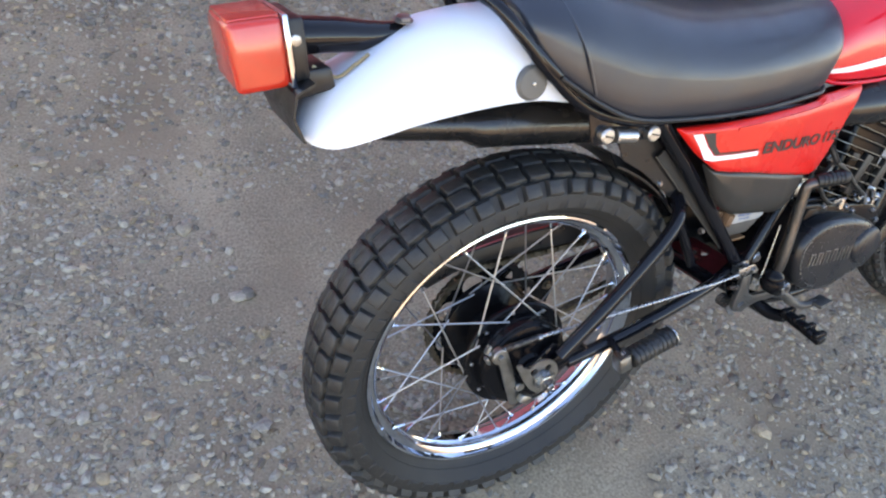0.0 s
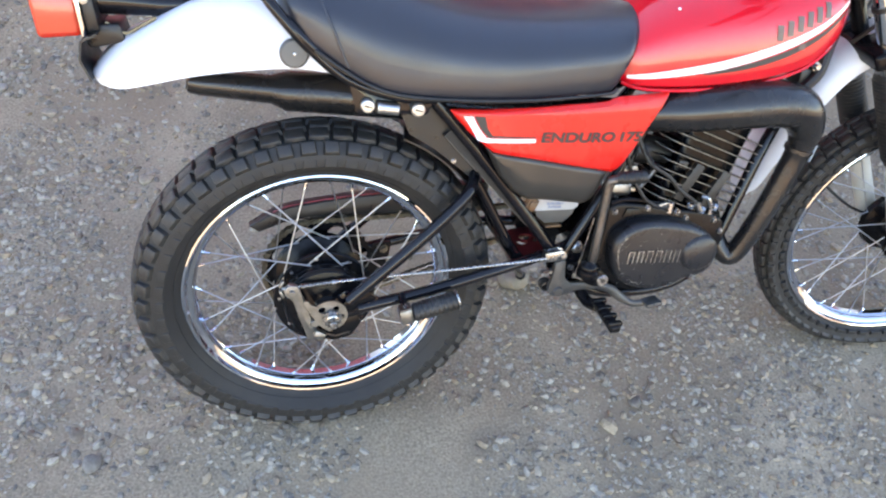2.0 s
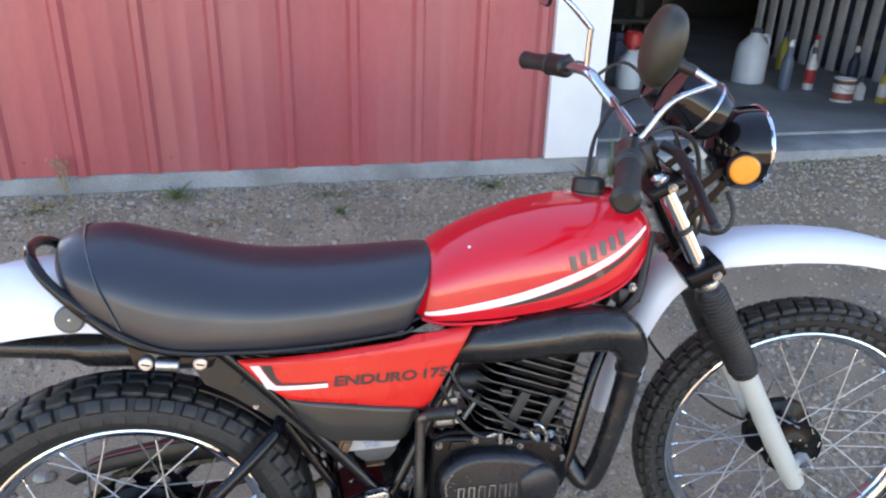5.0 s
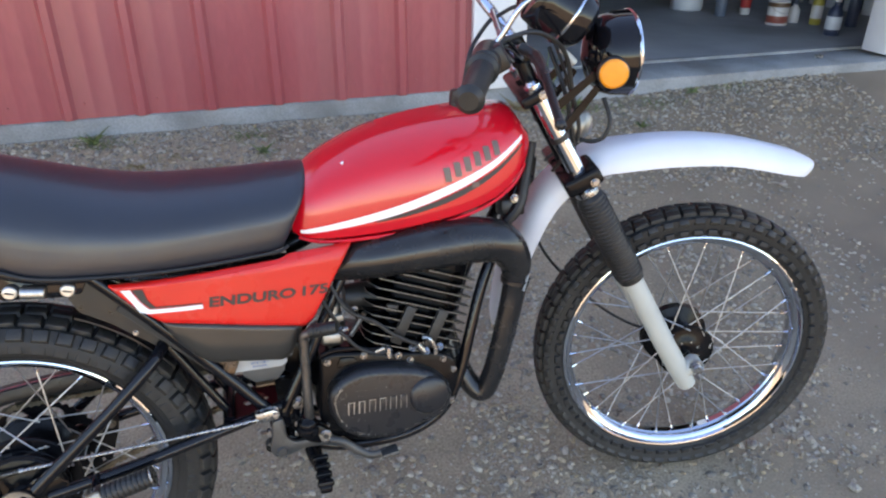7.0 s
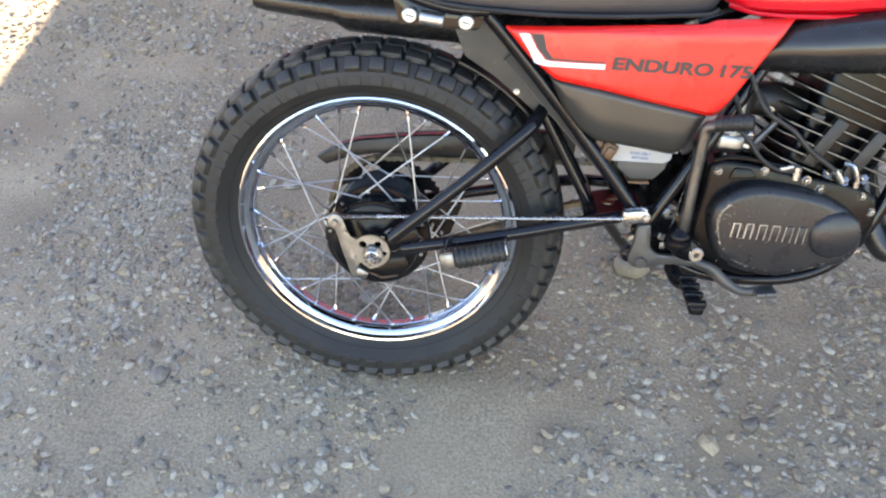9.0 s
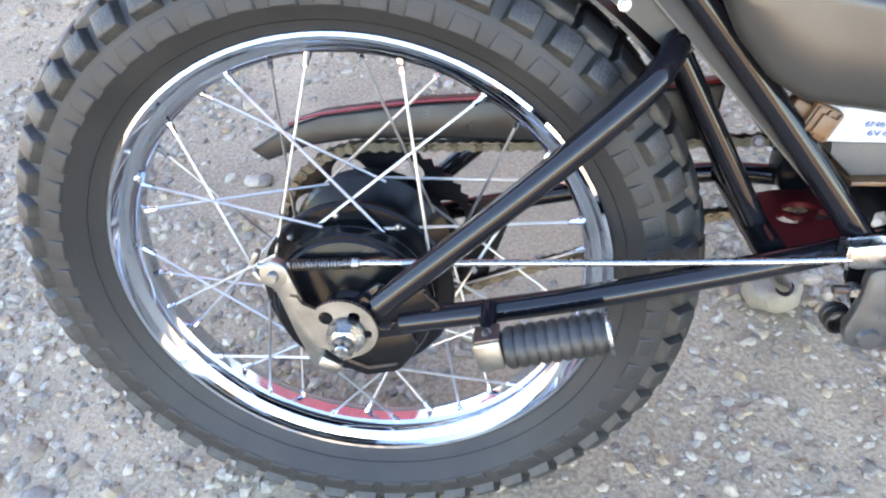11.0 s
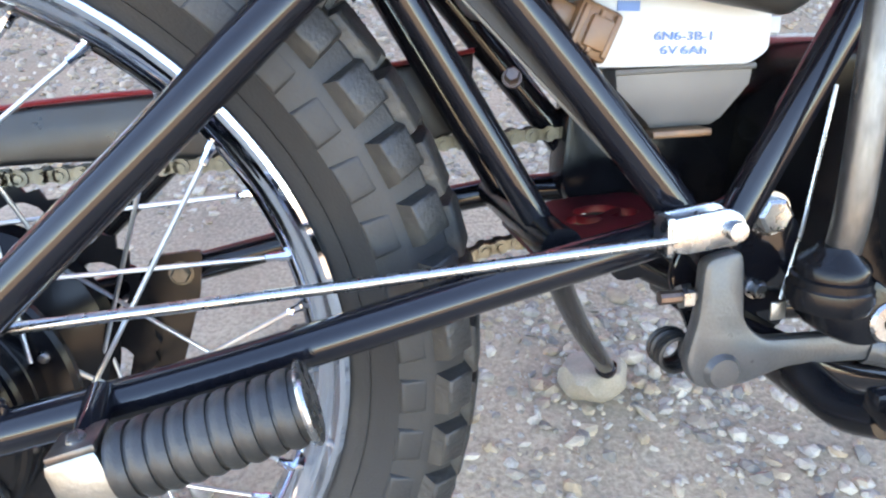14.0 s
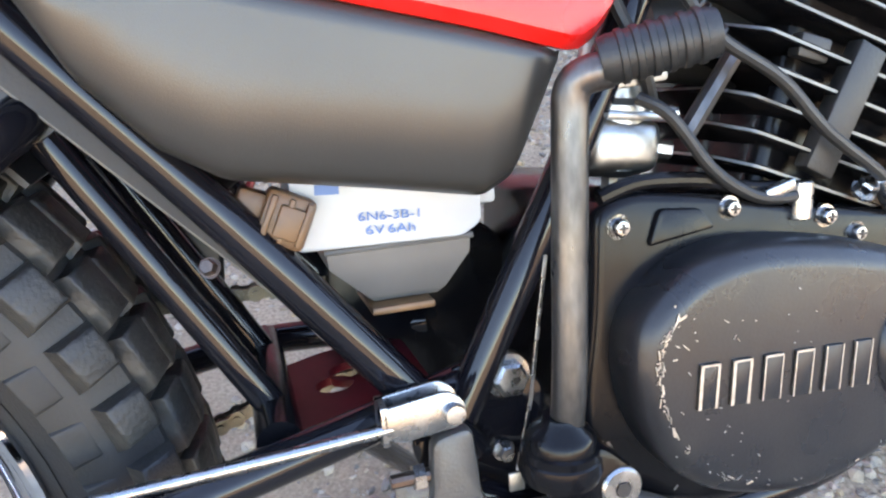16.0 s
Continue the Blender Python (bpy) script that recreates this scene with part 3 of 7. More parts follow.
def wheel(c, r_tyre, r_rim, wide, knobs, front, flange_r, flange_y, seed):
    """Tyre with knobs, chromed rim, hub, spokes and nipples, about the centre c, axle along y."""
    side = "front" if front else "rear"
    body = r_tyre - 0.0092
    w = wide
    e = 0.62 if front else 0.43  # where the bead meets the rim
    prof = [(r_rim - 0.004, -(e - 0.04) * w), (r_rim + 0.002, -e * w), (r_rim + 0.012, -(e + 0.18) * w), (r_rim + 0.032, -0.98 * w), (r_rim + 0.050, -1.0 * w), (body - 0.022, -0.95 * w),
            (body - 0.006, -0.76 * w), (body - 0.002, -0.5 * w), (body, 0)]
    prof = prof + [(r, -y) for r, y in prof[-2::-1]]
    inner = [(r_rim - 0.006, (e - 0.12) * w), (r_rim - 0.006, -(e - 0.12) * w)]
    t = lathe(prof + inner, c, (0, 1, 0), 96, closed=True)
    tyre = bp("tyre", t, TYRE, "knobbly %s tyre, dusty black rubber" % side, front=front)
    for s in (-1, 1):
        for rr, yy in ((r_rim + 0.016, (e + 0.25) * w),):
            part("sidewall_rib", lathe([(rr - 0.0014, s * (yy - 0.004)), (rr, s * (yy + 0.0012)), (rr + 0.0014, s * (yy - 0.004))], c, (0, 1, 0), 96), TYRE, tyre)
    pitch = 2 * math.pi / knobs
    long_ = r_tyre * pitch
    # rows of blocks: place across, phase, length and width, tilt, how far below the crown, height
    rows = [(0.0, 0.1, 0.86, 0.315, 0.0, 0.0, 0.0092), (0.475, 0.0, 0.86, 0.315, 0.28, 0.0024, 0.0092), (0.885, 0.5, 0.64, 0.28, 0.92, 0.0135, 0.0076), (1.0, 0.5, 0.54, 0.20, 1.46, 0.0380, 0.0014)]
    for off, phase, ln, wd, tip, sink, h in rows + [(-q[0], *q[1:]) for q in rows[1:]]:
        yk, rk = off * w, body - sink
        tilt = math.copysign(tip, off)
        b = bmesh.new()
        a0, b0 = ln * long_ / 2, wd * w * 0.72
        a1, b1 = a0 - 0.0012, b0 - 0.0012
        skin(b, [[Vector((x * p, y * q, z)) for x, y in ((-1, -1), (1, -1), (1, 1), (-1, 1))] for p, q, z in ((a0 + 0.0012, b0 + 0.0012, -0.005), (a0, b0, 0.0), (a1, b1, h * 0.72), (a1 - 0.0008, b1 - 0.0008, h * 0.9), (a1 - 0.0026, b1 - 0.0026, h))])
        first = None
        for k in range(knobs):
            ang = (k + phase) * pitch
            m = Matrix.Translation(c) @ Matrix.Rotation(ang, 4, "Y") @ Matrix.Translation((0, yk, rk)) @ Matrix.Rotation(-tilt, 4, "X")
            if first is None:
                first = part("knob", b, TREAD if h > 0.005 else TYRE, tyre, at=m, angle=0.75)
            else:
                again(first, tyre, m)
    # rim: flanges, wells and a raised middle
    q = (e if front else e + 0.02) * w
    rp = [(r_rim + 0.0030, -q), (r_rim + 0.0048, -q - 0.0022), (r_rim + 0.0038, -q - 0.0052), (r_rim + 0.0008, -q - 0.0062), (r_rim - 0.0022, -q - 0.0052), (r_rim - 0.0036, -q - 0.0022),
          (r_rim - 0.0060, -q + 0.002), (r_rim - 0.0125, -q + 0.005), (r_rim - 0.0150, -q * 0.72), (r_rim - 0.0165, -0.012), (r_rim - 0.021, -0.007)]
    rp = rp + [(r, -y) for r, y in rp[::-1]]
    rp = rp + [(r_rim - 0.004, 0.022), (r_rim - 0.004, -0.022)]
    rim = bp("rim", lathe(rp, c, (0, 1, 0), 96, closed=True), CHROME, "polished chrome rim of the %s wheel" % side, front=front)
    nip = part("nipple", lathe([(0.0036, -0.004), (0.0036, 0.004), (0.0026, 0.006), (0.0026, 0.013), (0, 0.013)], (0, 0, 0), (0, 0, -1), 8), CHROME, rim, at=Matrix.Translation(c))
    count = 36
    used = False
    for i in range(count):
        s = -1 if i % 2 else 1
        lead = 1 if (i // 2) % 2 else -1
        ar = 2 * math.pi * (i + 0.5) / count
        ah = ar - lead * radians(58 if flange_r < 0.08 else 52)
        fr = flange_r
        rim_p = Vector(c) + Vector((math.sin(ar) * (r_rim - 0.020), s * 0.006, math.cos(ar) * (r_rim - 0.020)))
        yy = s * (flange_y[0 if s < 0 else 1]) + lead * 0.003
        hub_p = Vector(c) - Vector((0, 0, 0 if front else 0.009)) + Vector((math.sin(ah) * fr, yy, math.cos(ah) * fr))
        bm = tube([hub_p, hub_p + (rim_p - hub_p) * 0.98], 0.0015, 7)
        part("spoke", bm, SPOKE, rim)
        d = (hub_p - rim_p).normalized()
        m = Matrix.Translation(rim_p) @ Vector((0, 0, -1)).rotation_difference(d).to_matrix().to_4x4()
        if not used:
            nip.matrix_basis, used = m, True
        else:
            again(nip, rim, m)
    return tyre, rim


REAR_C, FRONT_C = (-0.008, 0, 0.334), (0.042, 0, 0.037)
_back = wheel(REAR_C, 0.334, 0.2465, 0.057, 52, False, 0.086, (0.043, 0.045), 1)
for _o in _back:  # the wheel stands a little steeper than the frame
    _o.matrix_basis = Matrix.Translation(REAR_C) @ Matrix.Rotation(radians(5.8), 4, "X") @ Matrix.Translation(REAR_C).inverted() @ _o.matrix_basis
wheel(FRONT_C, 0.341, 0.2755, 0.041, 60, True, 0.055, (0.040, 0.045), 2)

# seat
SEAT = [  # along, low x, low z, top x, top z, half width
    (0.00, -0.056, 0.836, -0.070, 0.866, 0.050), (0.03, -0.046, 0.826, -0.062, 0.886, 0.082), (0.10, -0.012, 0.800, -0.025, 0.905, 0.104),
    (0.20, 0.048, 0.756, 0.032, 0.908, 0.118), (0.30, 0.105, 0.731, 0.105, 0.889, 0.124), (0.50, 0.220, 0.722, 0.250, 0.853, 0.128),
    (0.70, 0.330, 0.720, 0.390, 0.844, 0.126), (0.90, 0.445, 0.723, 0.505, 0.845, 0.115), (0.975, 0.489, 0.726, 0.552, 0.843, 0.107), (1.00, 0.495, 0.732, 0.560, 0.835, 0.100)]
SEAT_COLS = [[(r[0], r[k]) for r in SEAT] for k in range(1, 6)]


def seat_ring(u, grow=0.0, cols=None):
    xa, lo, xb, hi, w = cols or [smooth_curve(c, u) for c in SEAT_COLS]
    w += grow
    hi += 0.018
    h = hi - lo + grow
    half = [(0.0, 0.0), (0.75, 0.0), (0.965, 0.03), (1.0, 0.10), (1.0, 0.24), (0.997, 0.36)] + [(q, 0.36 + 0.64 * (1 - q ** 1.7) ** (1 / 1.7)) for q in (0.985, 0.95, 0.89, 0.80, 0.68, 0.54, 0.39, 0.24, 0.10, 0.0)]
    f = lambda y, s: Vector((xa + (xb - xa) * s, y * w, lo + h * s))
    return [f(-y, s) for y, s in half] + [f(y, s) for y, s in half[-2:0:-1]]


sb = bmesh.new()
skin(sb, [seat_ring(i / 72) for i in range(73)])
seat = bp("seat", sb, VINYL, "long black vinyl seat, stepped up at the back")
_seam = seat_ring(0, 0.0012, (0.040, 0.760, -0.020, 0.906, 0.1155))
part("piping", tube(spline(_seam[3:-2], 3), 0.0022, 8), VINYL, seat, "raised black seam across the seat's back")
part("base_trim", tube(spline([seat_ring(i / 30, 0.001)[3] - Vector((0, 0, 0.012)) for i in range(3, 31)], 2), 0.0032, 8), RUBBER, seat)

# fuel tank
TANK_LOW = [(0.515, 0.742), (0.54, 0.730), (0.6, 0.725), (0.68, 0.727), (0.755, 0.734), (0.83, 0.747), (0.887, 0.766), (0.93, 0.790), (0.955, 0.815), (0.972, 0.845)]
TANK_TOP = [(0.515, 0.816), (0.54, 0.854), (0.58, 0.882), (0.65, 0.912), (0.716, 0.929), (0.78, 0.939), (0.85, 0.944), (0.92, 0.943), (0.955, 0.931), (0.972, 0.902)]
TANK_WIDE = [(0.515, 0.074), (0.54, 0.092), (0.6, 0.103), (0.7, 0.114), (0.8, 0.118), (0.88, 0.112), (0.93, 0.098), (0.955, 0.084), (0.972, 0.066)]
TANK_SIDE = [(0.0, 0.80), (0.04, 0.93), (0.12, 0.985), (0.25, 1.0), (0.45, 0.990), (0.58, 0.955), (0.66, 0.895), (0.76, 0.76), (0.86, 0.55), (0.94, 0.32), (1.0, 0.0)]


def tank_half(x, s):
    return smooth_curve(TANK_WIDE, x) * smooth_curve(TANK_SIDE, s)


def tank_point(x, z, out=0.0):
    lo, hi = smooth_curve(TANK_LOW, x), smooth_curve(TANK_TOP, x)
    return Vector((x, -tank_half(x, (z - lo) / (hi - lo)) - out, z))


tb = bmesh.new()
rings = []
for i in range(49):
    x = 0.515 + 0.457 * i / 48
    lo, hi = smooth_curve(TANK_LOW, x), smooth_curve(TANK_TOP, x)
    ss = [k / 18 for k in range(19)]
    half = [(tank_half(x, s), lo + (hi - lo) * s) for s in ss]
    rings.append([Vector((x, -y, z)) for y, z in half] + [Vector((x, y, z)) for y, z in half[-2::-1]])
skin(tb, rings)
tank = bp("fuel_tank", tb, RED, "glossy red fuel tank with white and black stripes")


def tank_band(name, centre, width, mat, out=0.0012):
    """A stripe laid on the tank's right side along the line of (x, z)."""
    grid = []
    for q, wd in zip(centre, width):
        n = 5
        grid.append([tank_point(q[0], q[1] + wd * (k / (n - 1) - 0.5), out) for k in range(n)])
    return part(name, sheet(grid, 0.0008, (0, 1, 0)), mat, tank)


_l = [(p.x, p.z) for p in spline([(0.527, 0, 0.749), (0.6, 0, 0.757), (0.70, 0, 0.775), (0.805, 0, 0.806), (0.882, 0, 0.838), (0.950, 0, 0.880)], 6)]
tank_band("white_stripe", _l, [0.006 + 0.010 * math.sin(math.pi * min(1, i / len(_l))) ** 1.0 for i in range(len(_l))], INK_WHITE)
_l = [(p.x, p.z) for p in spline([(0.66, 0, 0.757), (0.73, 0, 0.769), (0.81, 0, 0.791), (0.885, 0, 0.824), (0.950, 0, 0.867)], 6)]
tank_band("black_stripe", _l, [0.002 + 0.009 * math.sin(math.pi * min(1, i / len(_l))) for i in range(len(_l))], INK_BLACK)

# side panel: red shell over a dark lower half
PANEL_TOP = [(0.205, 0.703), (0.3, 0.707), (0.4, 0.711), (0.485, 0.713), (0.5, 0.719), (0.613, 0.7215)]
PANEL_MID = [(0.205, 0.700), (0.24, 0.662), (0.28, 0.631), (0.35, 0.619), (0.42, 0.603), (0.47, 0.592), (0.516, 0.5805), (0.529, 0.588), (0.613, 0.7205)]
PANEL_LOW = [(0.272, 0.634), (0.30, 0.582), (0.326, 0.553), (0.352, 0.537), (0.42, 0.5255), (0.470, 0.516), (0.4865, 0.5245), (0.510, 0.572), (0.515, 0.5815)]


def panel_y(x, z):
    return -curve([(0.2, 0.107), (0.26, 0.1215), (0.31, 0.128), (0.36, 0.130), (0.45, 0.125), (0.55, 0.112), (0.62, 0.102)], x) + 0.06 * max(0, 0.63 - z) ** 1.1 + 0.25 * max(0, z - 0.70)


def panel(low, top, x0, x1, lift, n=56, m=22, roll=0.0, wide=0.045):
    grid = []
    for i in range(n + 1):
        x = x0 + (x1 - x0) * i / n
        a, b = curve(low, x), curve(top, x)
        b = max(b, a + 0.001)
        row = []
        for j in range(m + 1):
            z = a + (b - a) * j / m
            edge = min((z - a), (b - z), (x - x0) * 1.2, (x1 - x) * 1.2)
            in_ = roll * max(0, 1 - max(min(z - a, (x - x0) * 0.9), 0) / wide) ** 2.2
            row.append((x, panel_y(x, z) - lift + in_ + 0.0055 * max(0, 1 - max(edge, 0) / 0.007) ** 2, z))
        grid.append(row)
    return sheet(grid, 0.004, (0, 1, 0))


side = bp("side_panel", panel(PANEL_MID, PANEL_TOP, 0.205, 0.613, 0.0), RED_PLASTIC, "red plastic side panel with a white flash and dark lettering")
bp("lower_panel", panel(PANEL_LOW, PANEL_MID, 0.272, 0.515, -0.003, roll=0.012), MATT_PANEL, "grey-black lower half of the side panel")

# rear mudguard
RF_TOP = [(-0.336, 0.757), (-0.322, 0.776), (-0.29, 0.803), (-0.245, 0.826), (-0.179, 0.857), (-0.112, 0.870), (-0.064, 0.872), (0.02, 0.862), (0.10, 0.82), (0.17, 0.76)]
RF_EDGE = [(-0.336, 0.753), (-0.322, 0.743), (-0.298, 0.738), (-0.25, 0.746), (-0.198, 0.756), (-0.106, 0.766), (-0.032, 0.767), (0.025, 0.757), (0.10, 0.74), (0.17, 0.71)]
RF_WIDE = [(-0.336, 0.040), (-0.328, 0.056), (-0.305, 0.068), (-0.25, 0.075), (0.0, 0.080), (0.17, 0.072)]
grid = []
for i in range(41):
    x = -0.336 + 0.506 * i / 40
    hi, lo, w = smooth_curve(RF_TOP, x), smooth_curve(RF_EDGE, x), smooth_curve(RF_WIDE, x)
    grid.append([(x, w * math.copysign(abs(math.sin(a)) ** 0.75, a), lo + (hi - lo) * max(math.cos(a), 0) ** 0.85) for a in (math.pi * (k / 20 - 0.5) for k in range(21))])
bp("rear_mudguard", sheet(grid, 0.003), WHITE, "white plastic rear mudguard with a rolled edge")

# printed flashes and lettering on the side panel
def panel_decal(name, outline_pairs, mat, out=0.0014):
    grid = []
    fine = [outline_pairs[0]]
    for (a, b), (c, d) in zip(outline_pairs, outline_pairs[1:]):
        fine += [tuple(tuple(u + (v - u) * k / 6 for u, v in zip(p, q)) for p, q in ((a, c), (b, d))) for k in range(1, 7)]
    for a, b in fine:
        grid.append([(a[0] + (b[0] - a[0]) * k / 3, panel_y(a[0] + (b[0] - a[0]) * k / 3, a[1] + (b[1] - a[1]) * k / 3) - out, a[1] + (b[1] - a[1]) * k / 3) for k in range(4)])
    return part(name, sheet(grid, 0.0008, (0, 1, 0)), mat, side)


def lettering(name, text, mat, parent, size, at, slant=0.0, wide=1.0, thick=0.0006, span=None, bold=0.0):
    """Printed words as a thin mesh; at is the pose of their lower left corner, facing the bike's right."""
    cu = bpy.data.curves.new(name, "FONT")
    cu.body, cu.size, cu.shear, cu.extrude = text, size, slant, thick / 2
    cu.offset, cu.space_word = bold, 0.55
    tmp = bpy.data.objects.new(name, cu)
    scene.collection.objects.link(tmp)
    me = bpy.data.meshes.new_from_object(tmp.evaluated_get(bpy.context.evaluated_depsgraph_get()))
    bpy.data.objects.remove(tmp)
    bpy.data.curves.remove(cu)
    if span:
        xs_ = [v.co.x for v in me.vertices]
        wide = span / (max(xs_) - min(xs_))
    me.materials.clear()
    me.materials.append(mat)
    ob = new(name, me)
    ob.parent = parent
    ob.matrix_basis = at @ pose(0, 0, 0, 90, 0, 0) @ Matrix.Diagonal((wide, 1, 1, 1))
    return ob


panel_decal("white_flash", [((0.2240, 0.6945), (0.2390, 0.6950)), ((0.2380, 0.6745), (0.2505, 0.6745)), ((0.2490, 0.6545), (0.2640, 0.6590)), ((0.2640, 0.6510), (0.2740, 0.6580)), ((0.3490, 0.6500), (0.3490, 0.6570))], INK_WHITE)
panel_decal("black_flash", [((0.2415, 0.6950), (0.2590, 0.6950)), ((0.2530, 0.6745), (0.2645, 0.6745)), ((0.2665, 0.6600), (0.2740, 0.6625)), ((0.3490, 0.6585), (0.3490, 0.6600))], INK_BLACK)
# the crease along the panel's upper edge
part("crease", sheet([[(x, panel_y(x, z) - 0.0015, z) for z in (zc - 0.0025, zc, zc + 0.0025)] for x, zc in ((0.30 + 0.27 * i / 20, 0.697 + 0.012 * i / 20) for i in range(21))], 0.0018, (0, 1, 0)), RED_PLASTIC, side)
_words = lettering("lettering", "ENDURO 175", INK_BLACK, side, 0.0240, pose(0.3575, -0.14, 0.6512) @ pose(0, 0, 0, 0, 3.3, 0), 0.06, span=0.2025, bold=0.0007)
for v in _words.data.vertices:  # laid onto the curve of the panel
    p = _words.matrix_basis @ v.co
    v.co = (p.x, panel_y(p.x, p.z) - 0.0012 + (p.y + 0.14), p.z)
_words.matrix_basis = Matrix()

# maker's name on the tank, as plain slanted bars
for k in range(6):
    x = 0.789 + 0.0195 * k
    z = 0.8165 + 0.0076 * k
    grid = [[tank_point(x + dx - 0.14 * dz, z + dz, 0.0013) for dz in (0.0, 0.0065, 0.013, 0.0195, 0.026)] for dx in (0.0, 0.006, 0.012)]
    part("letter_bar", sheet(grid, 0.0008, (0, 1, 0)), INK_GREY, tank)
part("logo_dot", sheet([[tank_point(0.845 + dx, 0.806 + dz, 0.0026) for dz in (-0.005, 0, 0.005)] for dx in (-0.007, 0, 0.007)], 0.0008, (0, 1, 0)), INK_GREY, tank)
cap = part("filler_cap", lathe([(0, 0.033), (0.025, 0.033), (0.030, 0.030), (0.0315, 0.020), (0.0315, 0.006), (0.036, 0.004), (0.036, -0.008), (0, -0.008)], (0.869, 0, 0.933), (0.10, 0, 1), 40), PLASTIC, tank, "black ribbed filler cap")
part("tank_seam", tube(spline([Vector((x, -smooth_curve(TANK_WIDE, x) * 0.86, smooth_curve(TANK_LOW, x) - 0.001)) for x in (0.525, 0.56, 0.62, 0.70, 0.78, 0.85, 0.90, 0.94, 0.962)], 4), 0.0035, 8), RED, tank)
# small highlight on the tank's ridge, put in as a white dot
part("tank_stud", lathe([(0, 0.0015), (0.002, 0.001), (0.003, 0), (0.003, -0.004)], tank_point(0.613, 0.862, 0.0), (0, -0.6, 0.8), 12), INK_WHITE, tank)

# ---- frame ----
def mirrored(pts):
    return [(x, -y, z) for x, y, z in pts]


def pair(name, pts, r, mat, label="", n=6, segs=14):
    for p in (pts, mirrored(pts)):
        bp(name, tube(spline(p, n) if len(p) > 2 else p, r, segs), mat, label)


pair("frame_tube", [(0.105, -0.088, 0.770), (0.172, -0.084, 0.722), (0.3055, -0.080, 0.570), (0.4285, -0.078, 0.415), (0.462, -0.074, 0.372)], 0.0112, BLACK)
pair("frame_tube", [(0.457, -0.070, 0.388), (0.470, -0.070, 0.414), (0.532, -0.070, 0.530), (0.59, -0.062, 0.64), (0.65, -0.045, 0.74)], 0.0108, BLACK)
pair("engine_cradle", [(0.985, -0.012, 0.82), (0.93, -0.035, 0.70), (0.876, -0.052, 0.595), (0.845, -0.058, 0.50), (0.820, -0.060, 0.415), (0.785, -0.062, 0.343), (0.735, -0.063, 0.305), (0.66, -0.064, 0.290), (0.55, -0.066, 0.300), (0.46, -0.072, 0.345)], 0.0115, BLACK)
pair("seat_rail", [(0.30, -0.095, 0.730), (0.16, -0.094, 0.724), (0.08, -0.096, 0.737), (0.02, -0.096, 0.772), (-0.02, -0.096, 0.808), (-0.05, -0.090, 0.838)], 0.0085, BLACK)
_half = [(0.18, -0.102, 0.722), (0.115, -0.103, 0.727), (0.037, -0.098, 0.754), (-0.023, -0.094, 0.805), (-0.066, -0.088, 0.854), (-0.088, -0.070, 0.883), (-0.100, -0.038, 0.896), (-0.103, 0.0, 0.899)]
bp("grab_rail", tube(spline(_half + mirrored(_half[-2::-1]), 6), 0.0088, 12), BLACK, "black tubular grab rail round the seat's back")
bp("head_tube", rod((0.985, 0, 0.775), (0.918, 0, 0.905), 0.026, 24, bevel=0.003), BLACK)
bp("top_tube", tube([(0.95, 0, 0.86), (0.75, 0, 0.80), (0.5, 0, 0.70)], 0.018), BLACK)
bp("pivot_plate", prism(round_poly([(0.428, 0.375), (0.448, 0.415), (0.480, 0.424), (0.512, 0.40), (0.505, 0.335), (0.45, 0.325)], 0.012), -0.067, -0.061, 0.002), BLACK)
bp("pivot_plate", prism(round_poly([(0.428, 0.375), (0.448, 0.415), (0.480, 0.424), (0.512, 0.40), (0.505, 0.335), (0.45, 0.325)], 0.012), 0.061, 0.067, 0.002), BLACK)
bp("pivot_bolt", hex_bolt((0.488, -0.067, 0.408), (0, -1, 0), 0.0106, 0.010), ZINC, "silver hexagon head of the swingarm pivot")
bp("cover_screw", hex_bolt((0.483, -0.067, 0.363), (0, -1, 0), 0.0052, 0.008), ZINC)
# black inner mudguard between the tyre and the frame
grid = []
for k in range(15):
    a = radians(24 + 28 * k / 14)
    r = 0.352
    grid.append([(-0.003 + (r - 0.012 * (abs(t) > 0.9)) * math.sin(a), 0.064 * t, 0.329 + (r - 0.012 * (abs(t) > 0.9)) * math.cos(a)) for t in (-1, -0.92, -0.6, -0.2, 0.2, 0.6, 0.92, 1)])
bp("inner_mudguard", sheet(grid, 0.003), PLASTIC, "black inner mudguard behind the frame tubes")
bp("mudguard_skirt", prism(round_poly([(0.125, 0.700), (0.172, 0.715), (0.295, 0.572), (0.270, 0.556), (0.232, 0.588), (0.190, 0.622), (0.145, 0.650)], 0.006), -0.062, -0.059), PLASTIC, "black plastic skirt behind the frame tube")
for x, z in ((0.2527, 0.6103), (0.2268, 0.5975)):
    bp("skirt_bolt", hex_bolt((x, -0.062, z), (0, -1, 0), 0.0040, 0.005), ZINC)
bp("air_box", box((0.10, 0.10, 0.13), (0.345, 0.005, 0.600), 0.012, turn=pose(0, 0, 0, 0, -35, 0), segs=3), PLASTIC, "black air box behind the side panel")
# steel strip and a flat black band behind the frame tube
bp("cable_guide", tube([(0.205, -0.068, 0.648), (0.268, -0.068, 0.5805), (0.322, -0.068, 0.523), (0.3932, -0.068, 0.447)], 0.0015, 8, flat=0.6), CLEAR_GREY, "thin worn steel strip beside the frame tube")
bp("guide_plate", prism([(0.205, 0.648), (0.3932, 0.447), (0.4045, 0.456), (0.217, 0.658)], -0.0715, -0.0690), TYRE)
bp("cable_clip", hex_bolt((0.3385, -0.066, 0.4915), (-0.2, -0.9, 0.35), 0.0042, 0.008), STEEL, "small bright nut beside the frame tube")
